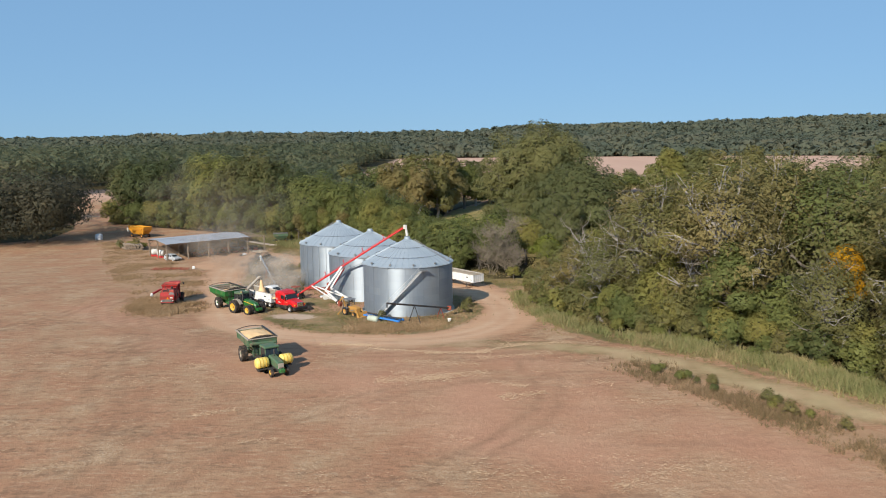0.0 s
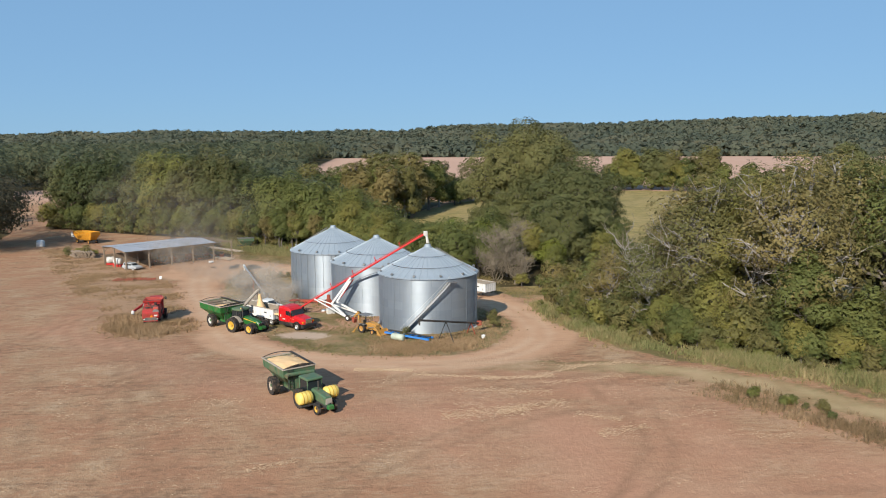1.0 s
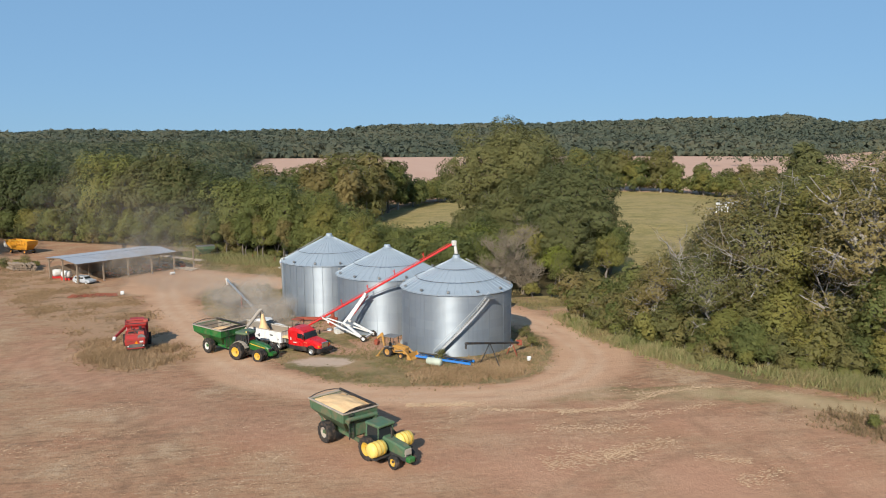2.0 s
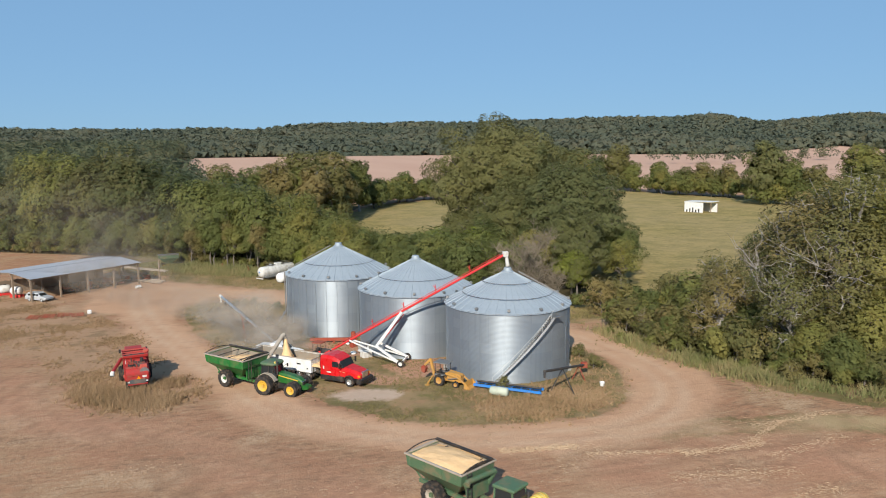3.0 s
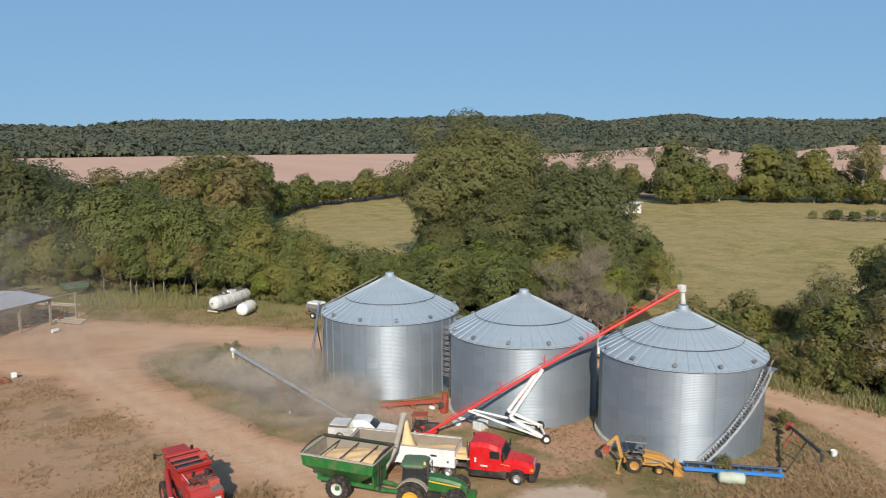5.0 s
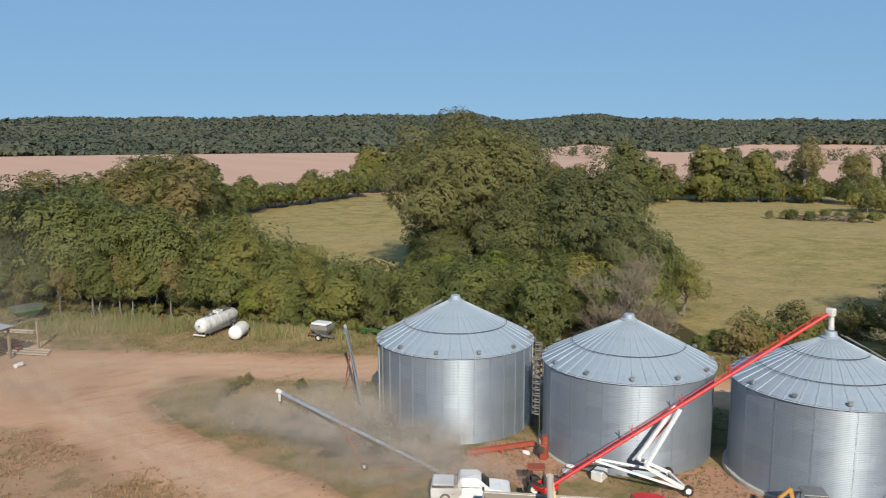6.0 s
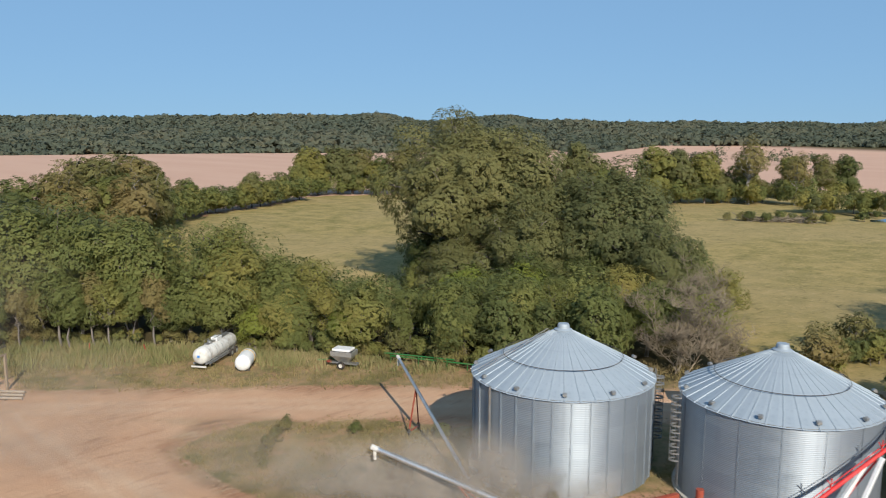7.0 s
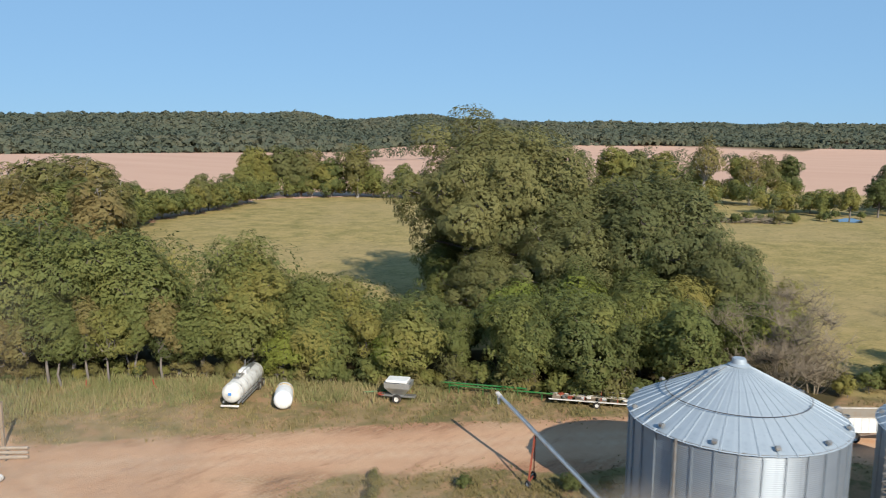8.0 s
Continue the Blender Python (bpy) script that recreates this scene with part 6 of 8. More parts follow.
for x, y, r in ((-20.3, 128.0, 0.3), (-18.4, 125.2, 0.24), (-20.4, 122.9, 0.4), (-19.4, 123.6, 0.28), (-15.6, 119.3, 0.25)):
    sk = thing("sack", x, y, x * 40, "small white sack dropped on bare earth", "sack", "white sacks")
    bm = bm_new()
    bmesh.ops.create_icosphere(bm, subdivisions=2, radius=r)
    for v in bm.verts:
        v.co.z = max(-0.1, v.co.z * 0.55) + 0.1 + 0.05 * noise.noise(v.co * 5)
        v.co.x *= 1.5
    part("bag", bm, WHITE, sk, smooth=True)


# ---- road vehicles ----
def car_body(bm, prof, hw, tuck=0.86):
    """A body from a side outline of (x, low, high): narrower at the roof."""
    rings = [[(x, -hw, z0), (x, -hw, z0 + (z1 - z0) * 0.75), (x, -hw * tuck, z1), (x, hw * tuck, z1), (x, hw, z0 + (z1 - z0) * 0.75), (x, hw, z0)] for x, z0, z1 in prof]
    return loft(bm, rings)


def pickup(x, y, heading):
    p = thing("pickup_truck", x, y, heading, "white crew-cab pickup truck with a covered bed", "pickup truck")
    part("body", car_body(bm_new(), [(-2.9, 0.5, 1.12), (-2.85, 0.42, 1.15), (1.2, 0.42, 1.18), (2.0, 0.42, 1.12), (2.75, 0.45, 1.0), (2.9, 0.5, 0.85)], 0.98, 0.95), WHITE, p)
    part("cab", car_body(bm_new(), [(-0.95, 1.12, 1.6), (-0.75, 1.12, 1.88), (0.45, 1.12, 1.9), (0.75, 1.12, 1.7), (1.35, 1.1, 1.2)], 0.9, 0.84), WHITE, p)
    for s in (-1, 1):
        for x0, x1 in ((-0.7, -0.05), (0.05, 0.7)):
            w = bm_new()
            loft(w, [[(x0, s * 0.905, 1.22), (x1, s * 0.905, 1.22), (x1, s * 0.87, 1.2), (x0, s * 0.87, 1.2)], [(x0 + 0.06, s * 0.86, 1.7), (x1 - 0.1, s * 0.86, 1.7), (x1 - 0.1, s * 0.82, 1.7), (x0 + 0.06, s * 0.82, 1.7)]])
            part("side_window", w, GLASS, p)
        wheel(p, 1.9, s * 0.88, 0.4, 0.26, ALU, 0, 0.6)
        wheel(p, -1.85, s * 0.88, 0.4, 0.26, ALU, 0, 0.6)
        m = bm_new()
        box(m, 0.85, 1.0, s * 1.0, s * 1.22, 1.2, 1.4, 0.02)
        part("mirror", m, BLACK, p)
        h = bm_new()
        box(h, 2.78, 2.93, s * 0.75 - 0.12, s * 0.75 + 0.12, 0.72, 0.88, 0.02)
        part("headlight", h, CHROME, p)
    ws = bm_new()
    loft(ws, [[(1.36, -0.76, 1.24), (1.36, 0.76, 1.24), (1.26, 0.76, 1.2), (1.26, -0.76, 1.2)], [(0.8, -0.68, 1.7), (0.8, 0.68, 1.7), (0.72, 0.68, 1.66), (0.72, -0.68, 1.66)]])
    part("windscreen", ws, GLASS, p)
    cv_ = bm_new()
    box(cv_, -2.8, -1.25, -0.85, 0.85, 1.32, 1.42, 0.03)
    part("bed_cover", cv_, WHITE, p, "flat white bed cover")
    for s in (-1, 1):
        part("cover_rail", box(bm_new(), -2.8, -1.25, s * 0.78, s * 0.84, 1.15, 1.32), BLACK, p)
    part("tool_box", box(bm_new(), -1.2, -1.0, -0.8, 0.8, 1.16, 1.38, 0.02), BEIGE, p)
    part("grille", box(bm_new(), 2.86, 2.95, -0.55, 0.55, 0.62, 0.86, 0.02), BLACK, p)
    return p


def suv(x, y, heading):
    p = thing("car", x, y, heading, "silver-grey estate car parked under the shed's edge", "car")
    part("body", car_body(bm_new(), [(-2.3, 0.45, 0.95), (-2.2, 0.35, 1.0), (1.0, 0.35, 1.0), (2.0, 0.38, 0.9), (2.35, 0.45, 0.75)], 0.92, 0.93), PALE_ZINC, p)
    part("cabin", car_body(bm_new(), [(-2.1, 0.95, 1.35), (-1.7, 0.95, 1.58), (0.3, 0.95, 1.6), (1.15, 0.95, 1.05)], 0.84, 0.82), PALE_ZINC, p)
    for s in (-1, 1):
        for x0, x1 in ((-1.7, -0.9), (-0.8, -0.05), (0.05, 0.65)):
            w = bm_new()
            box(w, x0, x1, s * 0.78, s * 0.845, 1.02, 1.4, 0.02)
            part("side_window", w, GLASS, p)
        wheel(p, 1.4, s * 0.82, 0.34, 0.22, ALU, 0, 0.6)
        wheel(p, -1.4, s * 0.82, 0.34, 0.22, ALU, 0, 0.6)
    ws = bm_new()
    loft(ws, [[(1.12, -0.7, 1.08), (1.12, 0.7, 1.08), (1.05, 0.7, 1.05), (1.05, -0.7, 1.05)], [(0.42, -0.64, 1.52), (0.42, 0.64, 1.52), (0.36, 0.64, 1.48), (0.36, -0.64, 1.48)]])
    part("windscreen", ws, GLASS, p)
    return p


pickup(-29.1, 124.1, -38)
suv(-67.1, 181.0, -35)
rt = thing("utility_tractor", -24.6, 121.9, -38, "small dusty tractor with a faded red canopy", "tractor")
part("hood", box(bm_new(), 0.4, 1.6, -0.32, 0.32, 0.7, 1.25, 0.06), DARK_STEEL, rt)
part("chassis", box(bm_new(), -0.6, 1.5, -0.28, 0.28, 0.45, 0.75, 0.04), DARK_STEEL, rt)
part("seat", box(bm_new(), -0.4, 0.05, -0.25, 0.25, 0.85, 1.3, 0.04), BLACK, rt)
part("canopy", box(bm_new(), -0.7, 0.6, -0.6, 0.6, 1.95, 2.05, 0.03), RUST_RED, rt, "faded red canopy")
for xx in (-0.6, 0.5):
    for s in (-1, 1):
        part("canopy_post", bar(bm_new(), (xx, s * 0.5, 0.7), (xx, s * 0.5, 1.96), 0.05, 0.05), DARK_STEEL, rt)
for s in (-1, 1):
    wheel(rt, -0.2, s * 0.62, 0.55, 0.32, OFFWHITE, 14, 0.52)
    wheel(rt, 1.2, s * 0.55, 0.34, 0.2, OFFWHITE, 0, 0.52)


# ---- pole shed ----
def build_shed():
    x0, y0 = -68.2, 179.7
    L, Wd = 22.0, 13.5
    hd = math.degrees(math.atan2(14, 17))
    s = thing("pole_shed", x0, y0, hd, "open-sided timber pole shed with a low grey metal roof", "shed", z=gz(-66, 188))
    zt = 4.2
    for k in range(5):
        for r in range(3):
            xx, yy = 0.4 + k * (L - 0.8) / 4, 0.4 + r * (Wd - 0.8) / 2
            p = bm_new()
            box(p, xx - 0.14, xx + 0.14, yy - 0.14, yy + 0.14, -0.6, zt - 0.1 + (0.45 if r == 1 else 0))
            part("post", p, TIMBER, s)
            if r != 1:
                for sg in (-1, 1):
                    if 0 < xx + sg * 1.1 < L:
                        part("brace", bar(bm_new(), (xx, yy, zt - 1.3), (xx + sg * 1.1, yy, zt - 0.25), 0.1, 0.1), TIMBER, s)
    for r, up in ((0.4, 0), (Wd / 2, 0.5), (Wd - 0.4, 0)):
        part("beam", bar(bm_new(), (0, r, zt - 0.2 + up), (L, r, zt - 0.2 + up), 0.14, 0.3), TIMBER, s)
    for k in range(9):
        xx = 0.2 + k * (L - 0.4) / 8
        for a, b in ((0.0, Wd / 2), (Wd, Wd / 2)):
            part("rafter", bar(bm_new(), (xx, a, zt), (xx, b, zt + 0.5), 0.08, 0.16), TIMBER, s)

    def sheet():
        bm = bm_new()
        n = 16
        w = L / 22
        for side in (0, 1):
            rows = []
            for k in range(n + 1):
                xx = w * k / n
                zz = 0.03 if k % 4 in (1, 2) else 0.0
                ya, yb = (-0.35, Wd / 2) if side == 0 else (Wd + 0.35, Wd / 2)
                rows.append([(xx, ya, zt + 0.09 + zz), (xx, yb, zt + 0.6 + zz)])
            for k in range(n):
                a, b = rows[k], rows[k + 1]
                vs = [bm.verts.new(p) for p in (a[0], b[0], b[1], a[1])]
                bm.faces.new(vs)
        bmesh.ops.remove_doubles(bm, verts=bm.verts, dist=1e-4)
        bmesh.ops.solidify(bm, geom=list(bm.faces), thickness=0.012)
        return bm
    for k in range(22):
        shared("shed_sheet", "roof_sheet", sheet, SHED_ROOF, s, pose(k * L / 22, 0, 0))
    part("ridge_cap", bar(bm_new(), (0, Wd / 2, zt + 0.64), (L, Wd / 2, zt + 0.64), 0.4, 0.04), SHED_ROOF, s)
    # bare purlins that run on past the sheeted end
    for k in range(6):
        yy = 0.3 + k * 2.3
        part("purlin", bar(bm_new(), (L - 0.3, yy, zt + 0.05 + 0.06 * min(k, 5 - k)), (L + 4.6, yy, zt - 0.05), 0.12, 0.18), TIMBER, s)
    for yy in (0.3, Wd - 0.5):
        part("post", box(bm_new(), L + 4.2, L + 4.45, yy - 0.12, yy + 0.12, -0.6, zt - 0.1), TIMBER, s)
    # boarded back wall, dark inside
    for k in range(40):
        shared("board", "wall_board", lambda: box(bm_new(), 0.0, 0.52, 0, 0.04, 0.0, 2.6), TIMBER, s, pose(0.3 + k * 0.535, Wd - 0.55 + 0.01 * (k % 3), -0.3 + 0.05 * (k % 4)))
    return s


build_shed()
# what stands under and beside the shed
for x, y, hd_, mat, lab in ((-74.5, 189.2, 20, OFFWHITE, "white plastic sprayer tank with a red frame under the shed"), (-72.0, 186.6, -20, WHITE, "round white plastic tank at the shed's edge")):
    tk = thing("sprayer_tank", x, y, hd_, lab, "tank", "white tanks at the shed")
    part("tank", lathe(bm_new(), [(0.1, -0.95), (0.6, -0.9), (0.78, -0.6), (0.8, 0), (0.78, 0.6), (0.6, 0.9), (0.1, 0.95)], 18, "x", (0, 0, 1.2)), mat, tk, smooth=True)
    part("lid", rod(bm_new(), (0, 0, 1.95), (0, 0, 2.08), 0.22), BLACK, tk)
    for s in (-1, 1):
        part("frame_rail", box(bm_new(), -1.0, 1.0, s * 0.5 - 0.06, s * 0.5 + 0.06, 0.0, 0.5, 0.02), AUGER_RED, tk)
yr = random.Random(12)
for k in range(9):
    x, y = -64 + k * 1.7 + yr.uniform(-0.5, 0.5), 188 + k * 1.3 + yr.uniform(-1.5, 1.5)
    m = thing("stored_implement", x, y, yr.uniform(0, 180), "dark dusty implement stored in the shed's shade", "implement", "implements in the shed")
    h = yr.uniform(0.9, 1.9)
    part("frame", box(bm_new(), -1.2, 1.2, -0.5, 0.5, 0.35, 0.6, 0.04), RUST_RED if k % 3 else DARK_STEEL, m)
    part("hopper", tub(bm_new(), 1.2, 2.2, 0.5, 1.0, 0.6, h, 0.05), DARK_STEEL if k % 2 else RUST_RED, m)
    for s in (-1, 1):
        wheel(m, 0, s * 0.7, 0.38, 0.2, RUST_RED, 0, 0.5)
dr_ = thing("drum", -51.4, 188.6, 35, "white steel drum lying beside a shed post", "drum")
part("barrel", rod(bm_new(), (-0.5, 0, 0.3), (0.5, 0, 0.3), 0.3, n=18), WHITE, dr_)
for s in (-0.2, 0.2):
    part("hoop", rod(bm_new(), (s - 0.02, 0, 0.3), (s + 0.02, 0, 0.3), 0.315, n=18), OFFWHITE, dr_)
# long pale pipes lying side by side behind the shed
for k, (x0, y0, x1, y1) in enumerate(((-57.4, 204.6, -46.9, 194.0), (-58.0, 203.7, -47.3, 192.9), (-58.6, 202.8, -47.7, 191.8), (-59.4, 217.6, -47.0, 206.4), (-60.0, 216.8, -47.6, 205.4))):
    lp = new("irrigation_pipe")
    lp.location = at_ground(x0, y0)
    tagged(lp, "long pale pipe lying on bare ground behind the shed", "pipe", "long pipes behind the shed")
    o = Vector(lp.location)
    part("pipe", rod(bm_new(), at_ground(x0, y0, 0.22) - o, at_ground(x1, y1, 0.22) - o, 0.16, n=10), DULL_PIPE, lp)
    for f in (0.12, 0.5, 0.88):
        c = at_ground(x0, y0).lerp(at_ground(x1, y1), f) - o
        u = Vector((y1 - y0, x0 - x1, 0)).normalized() * 0.3
        part("skid", bar(bm_new(), c - u + Vector((0, 0, 0.04)), c + u + Vector((0, 0, 0.04)), 0.12, 0.1), BARK, lp)

# red harrow sections and the white cube in the weeds
for k in range(4):
    hw = thing("harrow_section", -64.2 + k * 2.1, 163.2 + 0.35 * ((k * 7) % 3), 8 * k - 10, "rusty red harrow section lying in weeds", "harrow", "harrow sections")
    for j in range(4):
        part("bar", bar(bm_new(), (-0.95, -0.9 + j * 0.6, 0.3 + 0.05 * j), (0.95, -0.9 + j * 0.6, 0.3), 0.07, 0.07), RUST_RED, hw)
    for j in range(3):
        part("stay", bar(bm_new(), (-0.8 + j * 0.8, -1.0, 0.36), (-0.8 + j * 0.8, 1.0, 0.4), 0.07, 0.07), RUST_RED, hw)
        part("tine", bar(bm_new(), (-0.8 + j * 0.8, -0.9, 0.35), (-0.8 + j * 0.8, -1.05, 0.0), 0.04, 0.04), DARK_STEEL, hw)
ct = thing("water_tote", -56.4, 164.6, 15, "small white plastic tote in the weeds", "container")
part("bottle", box(bm_new(), -0.3, 0.3, -0.3, 0.3, 0.1, 0.7, 0.08), WHITE, ct)
part("pallet", box(bm_new(), -0.36, 0.36, -0.36, 0.36, 0.0, 0.1), TIMBER, ct)


# ---- beyond the shed ----
og = thing("grain_wagon", -94.5, 229.5, -36, "orange high-sided grain wagon parked by the trees", "wagon")
part("box", tub(bm_new(), 5.6, 8.4, 2.0, 2.9, 1.0, 3.4, 0.08), ORANGE, og)
for k in range(9):
    for s in (-1, 1):
        part("side_rib", bar(bm_new(), (-4.0 + k, s * 1.47, 2.2), (-4.0 + k, s * 1.5, 3.4), 0.1, 0.08), ORANGE, og)
part("top_rail", box(bm_new(), -4.25, 4.25, -1.52, -1.4, 3.4, 3.52), YELLOW, og)
part("end_panel", box(bm_new(), -5.3, -4.25, -1.3, 1.3, 1.6, 2.9, 0.05), OFFWHITE, og, "pale panel at the drawbar end")
part("chassis", bar(bm_new(), (-5.6, 0, 0.85), (4.0, 0, 0.85), 0.8, 0.2), DARK_STEEL, og)
for xx in (-2.6, 2.6):
    for s in (-1, 1):
        wheel(og, xx, s * 1.2, 0.55, 0.4, ORANGE, 0, 0.5)
wt = thing("poly_tank", -104.5, 223.0, 20, "small white poly tank at the field's edge", "tank")
part("tank", lathe(bm_new(), [(0.1, 0.1), (1.0, 0.1), (1.1, 0.3), (1.1, 1.5), (0.8, 1.9), (0.25, 2.0), (0.05, 2.05)], 20), WHITE, wt, smooth=True)
part("skid", box(bm_new(), -1.2, 1.2, -1.1, 1.1, 0, 0.1), TIMBER, wt)
lr = random.Random(6)
for k in range(26):
    row, col = divmod(k, 9)
    lg = thing("log", -88.5 + col * 0.62 + row * 0.3, 203.0 - col * 0.1 + lr.uniform(-0.3, 0.3), -60 + lr.uniform(-8, 8), "weathered log stacked among brush by the shed", "log", "stacked logs", dz=0.3 + row * 0.5)
    shared("log%d" % (k % 3), "bole", lambda: rod(bm_new(), (-2.2, 0, 0), (2.2, 0, 0), 0.3, 0.24, n=10), TIMBER, lg, Matrix())
gw = thing("gravity_wagon", -47.4, 213.5, 15, "dark green gravity wagon parked against the trees", "wagon")
part("box", tub(bm_new(), 1.6, 4.2, 1.0, 2.4, 0.9, 2.7, 0.07), OLD_GREEN, gw)
part("top_rail", box(bm_new(), -2.15, 2.15, -1.25, 1.25, 2.7, 2.78), STEEL, gw)
part("chassis", bar(bm_new(), (-2.4, 0, 0.75), (3.2, 0, 0.7), 0.6, 0.16), DARK_STEEL, gw)
for xx in (-1.3, 1.3):
    for s in (-1, 1):
        wheel(gw, xx, s * 0.95, 0.45, 0.28, YELLOW, 0, 0.5)


def tanker(x, y, heading):
    t = thing("tanker_trailer", x, y, heading, "long white tanker trailer parked against the trees", "tanker")
    L, r, zc = 8.4, 1.05, 1.75
    part("tank", lathe(bm_new(), [(0.05, -L / 2 - 0.25), (0.6, -L / 2 - 0.18), (0.92, -L / 2), (r, -L / 2 + 0.25), (r, L / 2 - 0.25), (0.92, L / 2), (0.6, L / 2 + 0.18), (0.05, L / 2 + 0.25)], 28, "x", (0, 0, zc)), OFFWHITE, t, smooth=True)
    for k in range(5):
        part("band", lathe(bm_new(), [(r + 0.0, -0.05), (r + 0.04, -0.05), (r + 0.04, 0.05), (r, 0.05)], 28, "x", (-3.2 + k * 1.6, 0, zc), caps=False), ALU, t)
    part("catwalk", box(bm_new(), -2.4, 3.4, -0.3, 0.3, zc + r + 0.05, zc + r + 0.12), STEEL, t)
    for xx in (-1.5, 1.2):
        part("manhole", rod(bm_new(), (xx, 0, zc + r - 0.05), (xx, 0, zc + r + 0.35), 0.3, n=14), ALU, t)
    for s in (-1, 1):
        part("walk_rail", bar(bm_new(), (-2.4, s * 0.32, zc + r + 0.5), (3.4, s * 0.32, zc + r + 0.5), 0.04, 0.04), STEEL, t)
        part("side_rail", box(bm_new(), -4.2, 4.2, s * 0.75, s * 0.9, 0.75, 0.95), ALU, t)
        for xx in (2.4, 3.7):
            for yy in (0.7, 1.0):
                wheel(t, xx, s * yy, 0.5, 0.27, ALU, 0, 0.56)
        part("landing_leg", box(bm_new(), -2.7, -2.5, s * 0.6, s * 0.75, 0, 1.0), DARK_STEEL, t)
    part("emblem", box(bm_new(), -4.5, -4.42, -0.16, 0.16, zc - 0.05, zc + 0.22), BLUE, t, "small dark blue plate on the end")
    part("rear_bumper", box(bm_new(), -4.55, -4.4, -1.0, 1.0, 0.45, 0.65, 0.03), OFFWHITE, t)
    part("dome_box", box(bm_new(), -0.4, 0.9, -0.45, 0.45, zc + r - 0.08, zc + r + 0.42, 0.05), WHITE, t)
    for xx in (-2.3, -1.2, 0.0, 1.4, 2.6):
        for s in (-1, 1):
            part("rail_post", bar(bm_new(), (xx, s * 0.32, zc + r + 0.1), (xx, s * 0.32, zc + r + 0.5), 0.04, 0.04), STEEL, t)
    for s in (-1, 1):
        part("outlet_pipe", rod(bm_new(), (-3.6, s * 1.05, 0.7), (1.6, s * 1.05, 0.7), 0.09, n=8), STEEL, t)
    ladder(t, "ladder", (3.5, 1.12, 0.7), (3.5, 1.0, zc + r + 0.4), 0.4, (1, 0, 0), 0.35, STEEL)
    return t


tanker(-25.0, 191.6, 37)
st = thing("storage_tank", -23.8, 185.9, 50, "smaller white cylindrical tank lying beside the tanker", "tank")
part("tank", lathe(bm_new(), [(0.05, -2.0), (0.7, -1.93), (0.95, -1.7), (1.0, -1.5), (1.0, 1.5), (0.95, 1.7), (0.7, 1.93), (0.05, 2.0)], 24, "x", (0, 0, 1.15)), WHITE, st, smooth=True)
part("strap", lathe(bm_new(), [(1.0, -0.05), (1.03, -0.05), (1.03, 0.05), (1.0, 0.05)], 24, "x", (0.9, 0, 1.15), caps=False), YELLOW, st)
for xx in (-1.1, 1.1):
    part("cradle", box(bm_new(), xx - 0.12, xx + 0.12, -0.75, 0.75, 0, 0.45), DARK_STEEL, st)
sp = thing("fertiliser_spreader", -14.9, 177.2, -60, "pale grey fertiliser spreader parked at the trees", "spreader")
part("hopper", tub(bm_new(), 1.2, 2.9, 0.6, 2.0, 0.7, 2.2, 0.05), ALU, sp)
part("hopper_cover", box(bm_new(), -1.3, 1.1, -0.85, 0.85, 2.2, 2.5, 0.06), WHITE, sp)
part("chassis", box(bm_new(), -1.9, 1.9, -0.4, 0.4, 0.5, 0.7, 0.03), STEEL, sp)
part("disc", rod(bm_new(), (-1.9, 0, 0.6), (-1.9, 0, 0.7), 0.5, n=18), RUST_RED, sp)
for s in (-1, 1):
    wheel(sp, 0, s * 1.0, 0.5, 0.34, OFFWHITE, 0, 0.5)
for k, (x0, y0, x1, y1, zz) in enumerate(((-10.2, 175.2, -6.4, 166.2, 1.25), (-9.6, 174.6, -5.2, 163.6, 0.85), (-16.4, 181.3, -12.9, 178.4, 0.5))):
    gp = new("boom_pipe")
    gp.location = at_ground(x0, y0)
    tagged(gp, "green sprayer boom pipe lying along the treeline", "pipe", "green boom pipes")
    o = Vector(gp.location)
    part("pipe", rod(bm_new(), at_ground(x0, y0, zz) - o, at_ground(x1, y1, zz) - o, 0.09, n=8), CART_GREEN, gp)
    for f in (0.1, 0.5, 0.9):
        c = at_ground(x0, y0).lerp(at_ground(x1, y1), f)
        part("stand", bar(bm_new(), c - o, c + Vector((0, 0, zz)) - o, 0.08, 0.08), CART_GREEN, gp)
fl = thing("flatbed_trailer", -3.6, 159.6, -62, "low rail-sided trailer frame with scrap, sunk in weeds", "trailer")
for s in (-1, 1):
    part("side_rail", bar(bm_new(), (-4.6, s * 0.95, 0.62), (4.2, s * 0.95, 0.7), 0.12, 0.1), OFFWHITE, fl)
    part("top_rail", bar(bm_new(), (-2.6, s * 0.95, 1.15), (4.2, s * 0.95, 1.2), 0.07, 0.06), BEIGE, fl)
    for xx in (-2.5, -0.9, 0.8, 2.5, 4.1):
        part("post", bar(bm_new(), (xx, s * 0.95, 0.6), (xx, s * 0.95, 1.18), 0.07, 0.07), RUST_RED, fl)
    wheel(fl, 0.4, s * 1.12, 0.36, 0.2, OFFWHITE, 0, 0.5)
for k in range(7):
    part("deck_board", box(bm_new(), -4.3 + k * 1.2, -3.4 + k * 1.2, -0.85, 0.85, 0.58, 0.64, 0.01), TIMBER, fl)
scr = random.Random(12)
